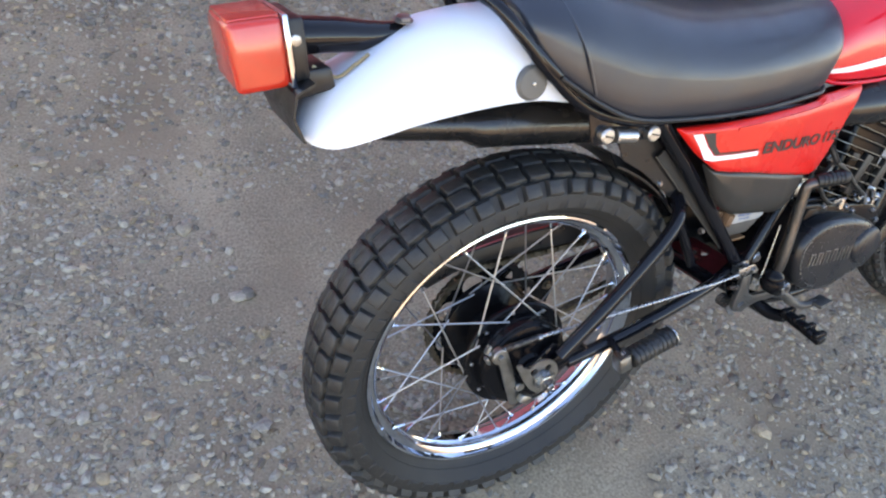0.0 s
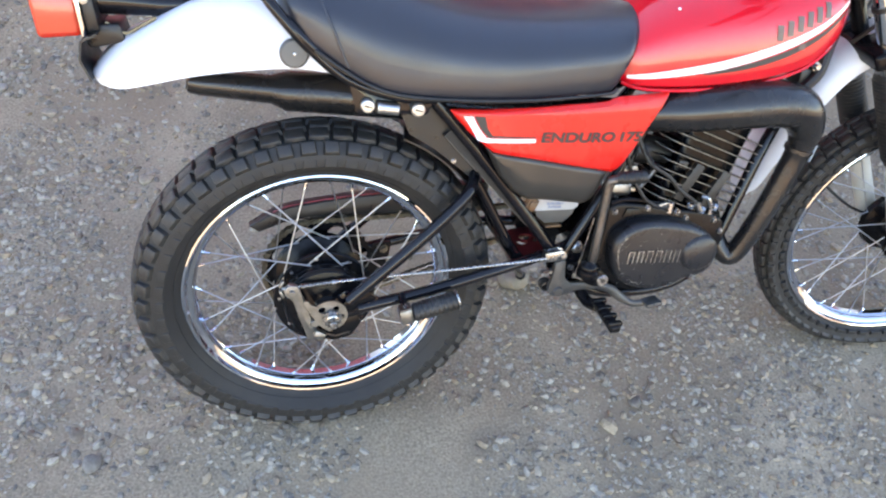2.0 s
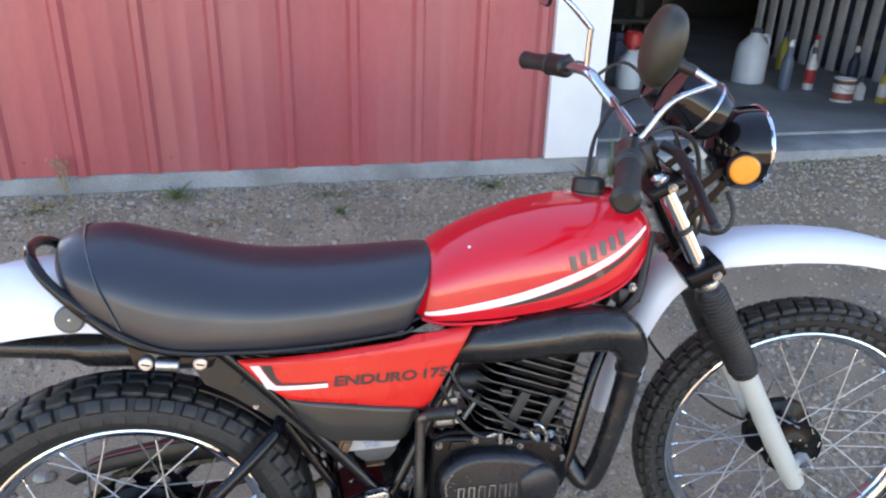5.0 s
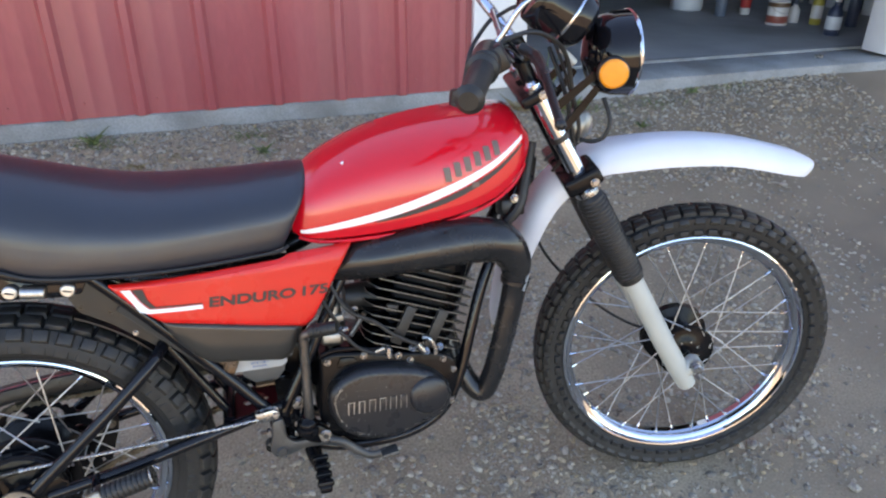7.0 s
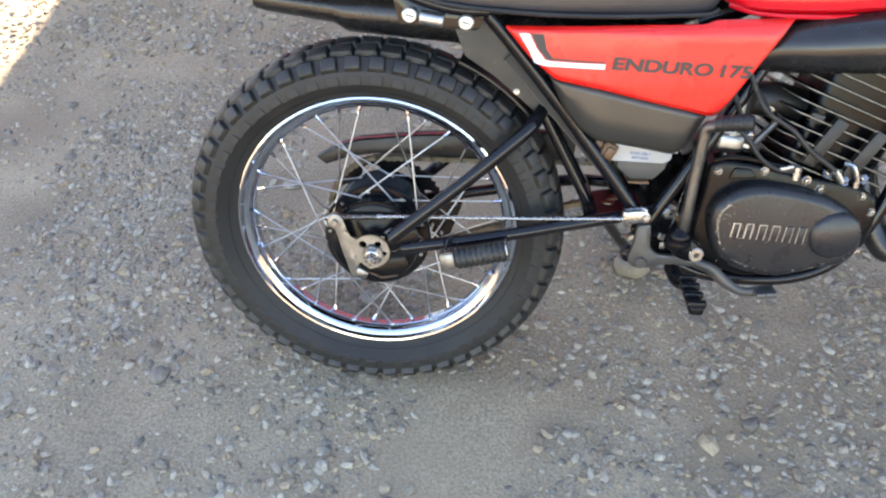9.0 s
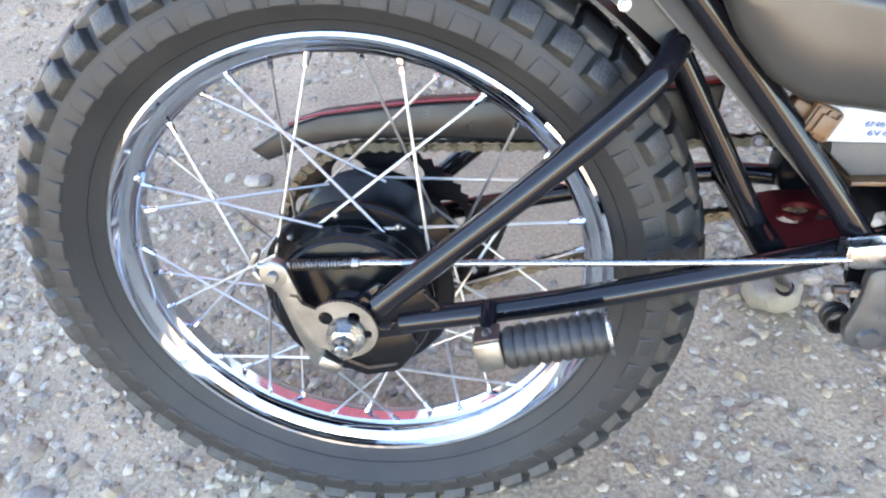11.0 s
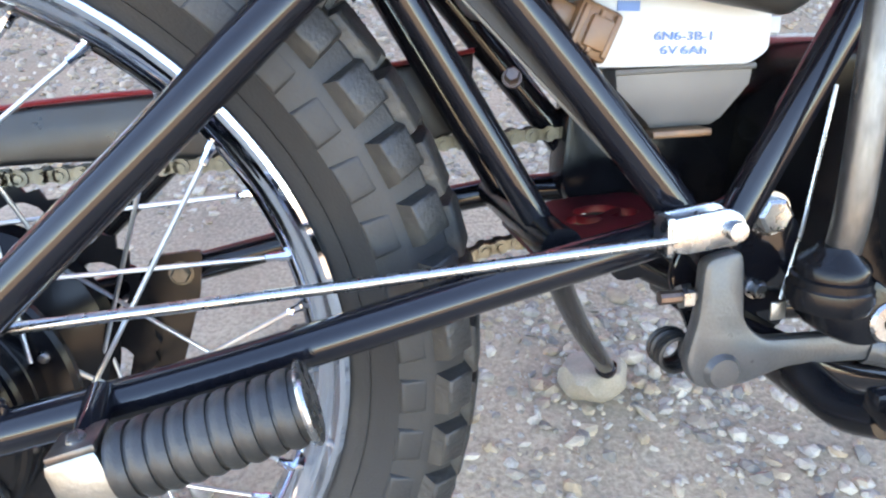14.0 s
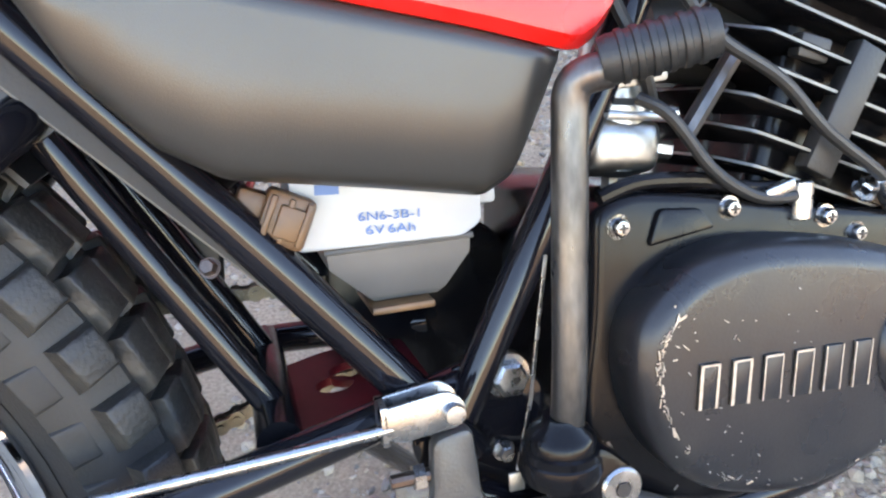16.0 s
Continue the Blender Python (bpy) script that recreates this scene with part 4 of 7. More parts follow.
# rear bracket with its bolts and the round reflector
bp("rear_bracket", prism(round_poly([(0.037, 0.750), (0.049, 0.700), (0.105, 0.699), (0.165, 0.695), (0.175, 0.717), (0.095, 0.730)], 0.006), -0.104, -0.100, 0.0015), BLACK)
for x, z in ((0.0655, 0.7155), (0.1475, 0.7072)):
    bp("bracket_bolt", lathe([(0, 0.0130), (0.009, 0.0125), (0.0112, 0.0105), (0.0115, 0.009), (0.0115, 0), (0, 0)], (x, -0.104, z), (0, -1, 0), 20), BARE, "bright slotted bolt head")
    bp("bolt_slot", box((0.013, 0.002, 0.002), (x, -0.1175, z), 0, turn=pose(0, 0, 0, 0, 15, 0)), INK_BLACK)
bp("spacer", rod((0.080, -0.112, 0.7135), (0.115, -0.112, 0.7085), 0.010, 14, bevel=0.0015), BARE)
refl = bp("reflector", lathe([(0, 0.009), (0.019, 0.008), (0.0225, 0.005), (0.0225, 0), (0.012, -0.006), (0, -0.006)], (-0.043, -0.080, 0.7915), (0, -1, 0.05), 32), CLEAR_GREY, "round grey reflector mount on the grab rail")
part("stud", lathe([(0, 0.011), (0.0025, 0.0105), (0.0035, 0.008)], (-0.043, -0.080, 0.7915), (0, -1, 0.05), 12), ZINC, refl)

# ---- rear suspension arm ----
pair("swingarm_tube", [(0.050, -0.108, 0.3395), (0.185, -0.109, 0.3645), (0.335, -0.100, 0.3945), (0.41, -0.080, 0.402), (0.475, -0.056, 0.408)], 0.0108, BLACK)
pair("swingarm_stay", [(0.032, -0.112, 0.3585), (0.1565, -0.111, 0.4665), (0.235, -0.101, 0.5365), (0.262, -0.075, 0.562), (0.276, -0.035, 0.578), (0.280, 0.0, 0.582)], 0.0112, BLACK)
pair("swingarm_brace_tube", [(0.266, -0.050, 0.573), (0.3605, -0.046, 0.404)], 0.0088, BLACK)
for s in (-1, 1):
    bp("axle_plate", prism(round_poly([(-0.030, 0.338), (0.005, 0.352), (0.030, 0.372), (0.062, 0.352), (0.082, 0.338), (0.060, 0.318), (0.0, 0.306), (-0.028, 0.318)], 0.006), s * 0.097, s * 0.089, 0.002), BLACK)
_rw = random.Random(5)
bp("stay_gusset", prism(round_poly([(0.022, 0.352), (0.031, 0.338), (0.045, 0.340), (0.0825, 0.356), (0.0825, 0.362), (0.0755, 0.368), (0.074, 0.376), (0.055, 0.372)], 0.003), -0.1105, -0.106, 0.001), SATIN)
wb = bmesh.new()
_bead = spline([(0.0245, -0.112, 0.3473), (0.0302, -0.1125, 0.3367), (0.0388, -0.1125, 0.3345), (0.0447, -0.112, 0.3409), (0.0574, -0.112, 0.3470), (0.0715, -0.112, 0.3518), (0.0828, -0.112, 0.3570), (0.0824, -0.1115, 0.3622), (0.0760, -0.1115, 0.3670), (0.0736, -0.1115, 0.3715)], 6)
for q in _bead:
    bmesh.ops.create_icosphere(wb, subdivisions=1, radius=_rw.uniform(0.0013, 0.0024), matrix=Matrix.Translation(q + Vector((_rw.uniform(-1, 1), 0, _rw.uniform(-1, 1))) * 0.0008))
tagged(bp("weld", wb, BLACK, "lumpy black weld bead"), kind="stuff")
_plate = prism(round_poly([(0.352, -0.095), (0.352, 0.030), (0.400, 0.050), (0.452, 0.045), (0.452, -0.070)], 0.012), -0.0025, 0.0025, holes=((0.412, 0.004, 0.016), (0.398, -0.012, 0.012), (0.425, -0.008, 0.011)))
bp("swingarm_gusset", _plate, MAROON, "dark red swingarm gusset with a ragged opening", at=pose(0, 0, 0.372, 0, -3.5, 0) @ pose(0, 0, 0, 90, 0, 0) @ Matrix.Diagonal((1, 1, -1, 1)))
bp("swingarm_cross", rod((0.36, -0.084, 0.402), (0.36, 0.084, 0.402), 0.012), SATIN)
bp("shock_body", tube([(0.295, 0, 0.635), (0.42, 0, 0.70), (0.56, 0, 0.76)], [0.026, 0.028, 0.026], 20), SATIN)

# ---- rear hub and brake ----
C = Vector((-0.003, 0, 0.329))
hub = bp("hub", lathe([(0, -0.058), (0.075, -0.058), (0.0775, -0.055), (0.0785, -0.044), (0.092, -0.044), (0.0945, -0.0415), (0.0945, -0.037), (0.085, -0.034), (0.070, -0.024), (0.052, -0.005), (0.052, 0.03), (0.085, 0.044), (0.09, 0.052), (0.08, 0.058), (0, 0.058)], C, (0, 1, 0), 64), SATIN, "satin black rear hub with spoke flange")
rv = None
for k in range(9):
    a = radians(40.5 * k - 9)
    m = Matrix.Translation(C + Vector((0.084 * math.sin(a), -0.044, 0.084 * math.cos(a))))
    if rv is None:
        rv = part("rivet", lathe([(0.0034, 0.0), (0.0034, 0.0015), (0.0022, 0.0032), (0, 0.0036)], (0, 0, 0), (0, -1, 0), 12), ZINC, hub, at=m)
    else:
        again(rv, hub, m)
plate = bp("brake_plate", lathe([(0, -0.088), (0.022, -0.088), (0.026, -0.082), (0.040, -0.079), (0.060, -0.076), (0.070, -0.074), (0.0725, -0.071), (0.0750, -0.071), (0.0768, -0.0685), (0.0768, -0.056), (0, -0.056)], C, (0, 1, 0), 64), SATIN, "satin black brake plate")
bp("brake_anchor", prism(round_poly([(-0.012, 0.300), (0.052, 0.312), (0.060, 0.290), (0.040, 0.262), (0.005, 0.255), (-0.020, 0.268)], 0.008), -0.083, -0.066, 0.004), SATIN)
bp("adjuster_mark", prism([(-0.012, 0.2745), (0.010, 0.2655), (0.038, 0.2715), (0.038, 0.2745), (0.010, 0.2690), (-0.011, 0.2780)], -0.0842, -0.082), STEEL)
_out = [(-0.002 + r * math.sin(a), 0.3315 + r * math.cos(a)) for a, r in ((radians(-46 + 3.7 * k), (0.0312 if k % 2 else 0.0325) if k < 30 else 0.0315 - 0.003 * max(0, k - 38) / 17) for k in range(56))]
_out += [(-0.0046, 0.2996), (-0.0208, 0.3133), (-0.0308, 0.3289), (-0.0387, 0.3441), (-0.0445, 0.3567), (-0.0480, 0.3640), (-0.0455, 0.3675), (-0.0395, 0.3665), (-0.0355, 0.3590), (-0.0290, 0.3565)]
bp("chain_adjuster", prism(_out, -0.1155, -0.1115, holes=((-0.016, 0.3457, 0.0066), (0.0095, 0.347, 0.0056), (0.0202, 0.3298, 0.0042))), CAST, "toothed silver chain adjuster with three holes")
arm = bp("brake_arm", prism(round_poly([(-0.079, 0.378), (-0.074, 0.366), (-0.066, 0.360), (-0.0607, 0.342), (-0.0545, 0.317), (-0.048, 0.298), (-0.0416, 0.2733), (-0.0301, 0.2708), (-0.0229, 0.2857), (-0.0317, 0.3073), (-0.0382, 0.3347), (-0.0437, 0.3544), (-0.0495, 0.3712), (-0.055, 0.386), (-0.068, 0.3905)], 0.005), -0.0945, -0.0895, 0.0012), CAST, "silver brake lever")
bp("brake_cam", rod((-0.028, -0.1, 0.308), (-0.028, -0.08, 0.308), 0.008, 18, bevel=0.0015), CAST)
part("lever_pin", lathe([(0, 0.011), (0.0045, 0.011), (0.0052, 0.010), (0.0052, 0.005), (0.012, 0.0045), (0.0135, 0.003), (0.0135, -0.006), (0, -0.006)], (-0.0655, -0.0905, 0.3757), (0, -1, 0), 28), CAST, arm)
bp("axle_washer", lathe([(0, 0.003), (0.0155, 0.003), (0.0163, 0.0015), (0.0163, -0.001), (0, -0.001)], (0.0012, -0.1155, 0.3285), (0, -1, 0), 32), CAST)
bp("axle_nut", hex_bolt((0.0012, -0.1183, 0.3285), (0, -1, -0.08), 0.0142, 0.011), ZINC, "large silver axle nut")
_castle = lathe([(0, 0), (0.0100, 0), (0.0100, 0.006), (0.0062, 0.006), (0.0062, 0.003), (0, 0.003)], (0.0012, -0.129, 0.3277), (0, -1, -0.08), 24)
bp("castle_nut", _castle, CAST)
for k in range(6):
    a = radians(60 * k + 20)
    bp("castle_notch", box((0.0044, 0.0030, 0.0034), (0.0012 + 0.0083 * math.cos(a), -0.1345, 0.3273 + 0.0083 * math.sin(a)), 0.0004, turn=pose(0, 0, 0, 0, -math.degrees(a), 0)), INK_BLACK)
bp("axle", rod((0.0012, -0.1395, 0.3267), (0.0012, 0.13, 0.332), 0.0062, 16, bevel=0.0012), ZINC)
bp("split_clamp", box((0.022, 0.014, 0.016), (-0.021, -0.103, 0.287), 0.004, turn=pose(0, 0, 0, 0, 30, 0)), CAST)
ROD = [(-0.082, -0.0845, 0.3792), (0.02, -0.0860, 0.3857), (0.134, -0.0935, 0.3925), (0.249, -0.1005, 0.3990), (0.360, -0.1080, 0.4070), (0.412, -0.1055, 0.4085), (0.430, -0.1020, 0.4085)]
brake_rod = bp("brake_rod", tube(ROD, 0.0031, 12), ZINC, "long bright brake rod with spring and clevis")
coil = [Vector((-0.052 + 0.058 * t, -0.0850, 0.3811 + 0.0037 * t)) + 0.0048 * Vector((0, math.cos(a), math.sin(a))) for t, a in ((k / 220, k / 220 * 2 * math.pi * 19) for k in range(221))]
part("spring", tube(coil, 0.00085, 6), STEEL, brake_rod)
part("collar", rod((0.006, -0.0858, 0.3848), (0.012, -0.0859, 0.3852), 0.0052, 14), ZINC, brake_rod)
wn = bmesh.new()
for s in (-1, 1):
    merge(wn, box((0.006, 0.010, 0.016), (-0.083, -0.0845, 0.379 + s * 0.010), 0.0028, turn=pose(0, 0, 0, 0, s * 25, 0)))
part("wing_nut", wn, CAST, brake_rod)
CLEVIS = Matrix.Translation((0.0108, 0.0152, -0.0030))
clevis = part("clevis", prism(round_poly([(0.397, 0.423), (0.431, 0.427), (0.440, 0.419), (0.438, 0.407), (0.406, 0.404), (0.398, 0.407)], 0.005), -0.1235, -0.1205, 0.0008), ZINC, brake_rod, "bright folded clevis", at=CLEVIS)
part("clevis_back", prism(round_poly([(0.397, 0.423), (0.431, 0.427), (0.440, 0.419), (0.438, 0.407), (0.406, 0.404), (0.398, 0.407)], 0.005), -0.1085, -0.1055, 0.0008), ZINC, brake_rod, at=CLEVIS)
part("clevis_bend", box((0.004, 0.018, 0.021), (0.3985, -0.1145, 0.4135), 0.001), ZINC, brake_rod, at=CLEVIS)
part("clevis_pin", lathe([(0, 0.005), (0.005, 0.0045), (0.0055, 0.003), (0.0055, -0.018), (0, -0.018)], (0.433, -0.1235, 0.415), (0, -1, 0), 20), ZINC, brake_rod, at=CLEVIS)

# ---- chain side ----
def chain_path():
    up = [(0.46, 0.446), (0.37, 0.444), (0.20, 0.4395), (0.02, 0.4385)]
    arc = [(0.1095 * math.cos(a), 0.329 + 0.1095 * math.sin(a)) for a in (math.pi / 2 + 0.1 + (math.pi * 1.02) * k / 20 for k in range(21))]
    low = [(0.085, 0.262), (0.125, 0.2825), (0.233, 0.318), (0.348, 0.362), (0.46, 0.380)]
    return up + arc + low


chain = bp("chain", tube([(x, 0.066, z) for x, z in chain_path()], 0.0030, 6), CHAIN, "oily roller chain")
_cp = [Vector((x, 0.066, z)) for x, z in chain_path()]
_len = [0.0]
for a, b in zip(_cp, _cp[1:]):
    _len.append(_len[-1] + (b - a).length)
lk = None
for k in range(int(_len[-1] / 0.0127)):
    d = (k + 0.5) * 0.0127
    i = max(j for j in range(len(_len) - 1) if _len[j] <= d)
    t = (d - _len[i]) / (_len[i + 1] - _len[i])
    p, v = _cp[i].lerp(_cp[i + 1], t), _cp[i + 1] - _cp[i]
    m = Matrix.Translation(p) @ Matrix.Rotation(-math.atan2(v.z, v.x), 4, "Y") @ Matrix.Diagonal((1, 1.0 if k % 2 else 0.82, 1, 1))
    if lk is None:
        b = bmesh.new()
        for s in (-1, 1):
            for e in (-1, 1):
                lathe([(0.0056, -0.0006), (0.0056, 0.0006), (0, 0.0006)], (e * 0.0060, s * 0.0068, 0), (0, s, 0), 10, b)
            box((0.011, 0.0012, 0.0078), (0, s * 0.0068, 0), 0, b)
        rod((0.0060, -0.0092, 0), (0.0060, 0.0092, 0), 0.0026, 8, b)
        rod((-0.0060, -0.0092, 0), (-0.0060, 0.0092, 0), 0.0026, 8, b)
        lk = part("chain_link", b, CHAIN, chain, at=m)
    else:
        again(lk, chain, m)
_t = []
for k in range(98):
    a = 2 * math.pi * k / 98
    r = 0.111 if k % 2 else 0.106
    _t.append((r * math.sin(a), 0.330 + r * math.cos(a)))
_holes = [(0.080 * math.sin(a), 0.330 + 0.080 * math.cos(a), 0.020) for a in (radians(45 * k + 25) for k in range(8))]
bp("sprocket", prism(_t, 0.0645, 0.0680, holes=_holes), SATIN, "large black rear sprocket, oiled")
guard = [(-0.131, 0.434), (-0.114, 0.421), (-0.068, 0.4375), (-0.019, 0.4455), (0.06, 0.4465), (0.146, 0.4435), (0.31, 0.4405), (0.34, 0.4545), (0.3446, 0.503), (0.288, 0.4965), (0.169, 0.489), (0.056, 0.484), (-0.05, 0.4715), (-0.0855, 0.460)]
gd = bp("chain_guard", prism(guard, 0.062, 0.092, 0.004, segs=3), PLASTIC, "black chain guard with a red reflection drawn along its top")
# red reflection on the guard's upper edge, put in as a coloured line
part("guard_edge", tube(spline([(x, 0.064, z + 0.0015) for x, z in ((-0.0855, 0.460), (-0.05, 0.4715), (0.056, 0.484), (0.169, 0.489), (0.288, 0.4965), (0.3446, 0.503))], 5), 0.0017, 8), RED_GLINT_WIRE, gd)
bp("chain_guide", prism(round_poly([(0.078, 0.272), (0.110, 0.376), (0.146, 0.378), (0.140, 0.345), (0.113, 0.270)], 0.006), 0.070, 0.075, holes=((0.1005, 0.2865, 0.006),)), SATIN)
bp("guide_bolt", hex_bolt((0.1296, 0.070, 0.3625), (0, -1, 0), 0.007, 0.007), CHAIN)
bp("front_sprocket_case", prism(round_poly([(0.40, 0.40), (0.41, 0.48), (0.48, 0.50), (0.54, 0.46), (0.53, 0.38), (0.46, 0.36)], 0.02), 0.05, 0.085, 0.004), SATIN)

# passenger footrest on the swingarm
peg = bp("passenger_footrest", tube(spline([(0.143, -0.150, 0.345), (0.184, -0.150, 0.3545), (0.2245, -0.150, 0.364)], 4), 0.0158, 20), RUBBER, "ribbed black rubber footrest folded along the swingarm")
pd = (Vector((0.2245, -0.150, 0.364)) - Vector((0.143, -0.150, 0.345))).normalized()
for k in range(9):
    q = Vector((0.143, -0.150, 0.345)) + pd * (0.005 + 0.0088 * k)
    part("rubber_rib", lathe([(0.012, -0.0042), (0.0170, -0.0034), (0.0178, -0.001), (0.0178, 0.001), (0.0170, 0.0034), (0.012, 0.0042)], q, pd, 24), RUBBER, peg)
part("end_flange", lathe([(0, 0.0015), (0.0185, 0.0015), (0.0195, 0.0), (0.0185, -0.0015), (0, -0.0015)], Vector((0.2245, -0.150, 0.364)), pd, 24), ZINC, peg, "pale steel rim of the footrest's end")
part("clamp", box((0.025, 0.024, 0.030), (0.1295, -0.148, 0.3415), 0.005, turn=pose(0, 0, 0, 0, -13, 0)), CAST, peg, "silver footrest clamp")
part("clamp_plate", box((0.021, 0.022, 0.004), (0.1275, -0.148, 0.3568), 0.001, turn=pose(0, 0, 0, 0, -13, 0)), STEEL, peg)
part("clamp_screw", lathe([(0, 0.003), (0.0038, 0.0028), (0.0045, 0)], (0.1274, -0.149, 0.3582), (0, -0.3, 1), 12), ZINC, peg)
part("hinge", rod((0.128, -0.148, 0.350), (0.128, -0.112, 0.362), 0.007, 12), BLACK, peg)

# ---- side cover's neighbours: battery and tray ----
bat = bp("battery", prism(round_poly([(0.3795, 0.4945), (0.466, 0.4925), (0.477, 0.499), (0.4775, 0.553), (0.379, 0.558)], 0.004), -0.074, -0.012, 0.002), BATTERY, "white battery with blue print, under the side panel")
part("battery_cap", box((0.012, 0.040, 0.010), (0.4825, -0.045, 0.512), 0.002), BATTERY, bat)
lettering("battery_print", "6N6-3B-1", INK_BLUE, bat, 0.0064, pose(0.4111, -0.0752, 0.5072, 0, 2.5, 0), 0, span=0.0315)
lettering("battery_print", "6V 6Ah", INK_BLUE, bat, 0.0064, pose(0.4143, -0.0752, 0.5000, 0, 2.5, 0), 0, span=0.0255)
part("print_bar", box((0.012, 0.0008, 0.005), (0.3975, -0.0742, 0.5245), 0, turn=pose(0, 0, 0, 0, 3, 0)), INK_BLUE, bat)
tray = bmesh.new()
skin(tray, [[Vector((x, y, z)) for x, y in ((a, -0.067 + i), (b, -0.067 + i), (b, -0.015), (a, -0.015))] for a, b, z, i in ((0.3945, 0.472, 0.4920, 0.0), (0.3955, 0.471, 0.482, 0.0008), (0.4145, 0.4575, 0.464, 0.005), (0.4185, 0.4535, 0.460, 0.009))])
tray = bp("battery_tray", tray, CLEAR_GREY, "dusty grey battery tray")
part("tray_lip", tube(spline([(0.3935, -0.0675, 0.4915), (0.433, -0.0685, 0.4918), (0.473, -0.0675, 0.4915)], 4), 0.0016, 8), CLEAR_GREY, tray)
bp("tray_support", box((0.034, 0.05, 0.004), (0.432, -0.045, 0.4575), 0.001), BROWN, "rusty steel tab under the battery tray")
con = bp("connector", box((0.024, 0.018, 0.026), (0.371, -0.074, 0.511), 0.003, turn=pose(0, 0, 0, 0, 25, 0)), BROWN, "brown plastic wiring connector", at=Matrix.Translation((0.005, -0.002, 0.002)))
part("connector_half", box((0.016, 0.016, 0.016), (0.356, -0.070, 0.519), 0.003, turn=pose(0, 0, 0, 0, 25, 0)), BROWN, con)
part("latch", box((0.012, 0.005, 0.016), (0.372, -0.084, 0.510), 0.0015, turn=pose(0, 0, 0, 0, 25, 0)), BROWN, con)
for dz in (-0.008, 0.0, 0.008):
    part("rib", box((0.003, 0.004, 0.022), (0.371 + dz, -0.0835, 0.511 - 0.4 * dz), 0.001, turn=pose(0, 0, 0, 0, 25, 0)), BROWN, con)
part("red_wire", tube(spline([(0.354, -0.070, 0.522), (0.360, -0.066, 0.534), (0.368, -0.055, 0.547)], 4), 0.0020, 8), RED_GLINT_WIRE, con)

# ---- engine ----
OUTER = round_poly([(0.522, 0.37), (0.533, 0.44), (0.536, 0.500), (0.557, 0.507), (0.607, 0.501), (0.660, 0.489), (0.758, 0.474), (0.800, 0.455), (0.808, 0.405), (0.785, 0.350), (0.72, 0.318), (0.62, 0.305), (0.55, 0.325)], 0.018)
bp("crankcase", prism(OUTER, -0.088, 0.095, 0.006, segs=3), SATIN, "black engine cases")
COVER = [(0.538, 0.418), (0.542, 0.445), (0.561, 0.466), (0.584, 0.478), (0.618, 0.483), (0.670, 0.477), (0.719, 0.464), (0.760, 0.440), (0.783, 0.410), (0.782, 0.375), (0.765, 0.350), (0.722, 0.337), (0.663, 0.320), (0.603, 0.329), (0.565, 0.352), (0.545, 0.385)]
COVER = [(0.662 + (x - 0.662) * 0.978, 0.402 + (z - 0.402) * 0.955) for x, z in COVER]
cover = bp("clutch_cover", prism([(p.x, p.z) for p in spline([(x, 0, z) for x, z in COVER + COVER[:1]], 4)[:-1]], -0.1195, -0.070, 0.015, segs=5), COVER_PAINT, "scuffed black clutch cover with raised bars", at=Matrix.Translation((0, 0, -0.003)))
for k in range(6):
    x = 0.5745 + 0.0203 * k
    b = prism([(x, 0.3945 - 0.0012 * k), (x + 0.012, 0.3938 - 0.0012 * k), (x + 0.0140, 0.4190 - 0.0008 * k), (x + 0.002, 0.4195 - 0.0008 * k)], -0.1216, -0.118, 0.0006)
    part("raised_bar", b, COVER_PAINT, cover)
    g = 0.0020 if k < 2 else 0.0009
    part("worn_edge", prism([(x, 0.3945 - 0.0012 * k), (x + g, 0.3945 - 0.0012 * k), (x + g + 0.0018, 0.4195 - 0.0008 * k), (x + 0.002, 0.4195 - 0.0008 * k)], -0.1219, -0.118), BARE, cover)
    part("worn_edge", prism([(x + 0.012 - g * 0.85, 0.3938 - 0.0012 * k), (x + 0.012, 0.3938 - 0.0012 * k), (x + 0.0140, 0.4190 - 0.0008 * k), (x + 0.0140 - g * 0.75, 0.4190 - 0.0008 * k)], -0.1219, -0.118), BARE, cover)
    if k < 4:
        part("worn_edge", prism([(x + 0.002, 0.4183 - 0.0008 * k), (x + 0.0138, 0.4178 - 0.0008 * k), (x + 0.0140, 0.4190 - 0.0008 * k), (x + 0.002, 0.4195 - 0.0008 * k)], -0.1219, -0.118), BARE, cover)
bp("oil_pump_cover", lathe([(0, -0.126), (0.033, -0.126), (0.0375, -0.123), (0.0400, -0.118), (0.0400, -0.09), (0, -0.09)], (0.735, 0, 0.400), (0, 1, 0), 48), COVER_PAINT, "round black oil pump cover")
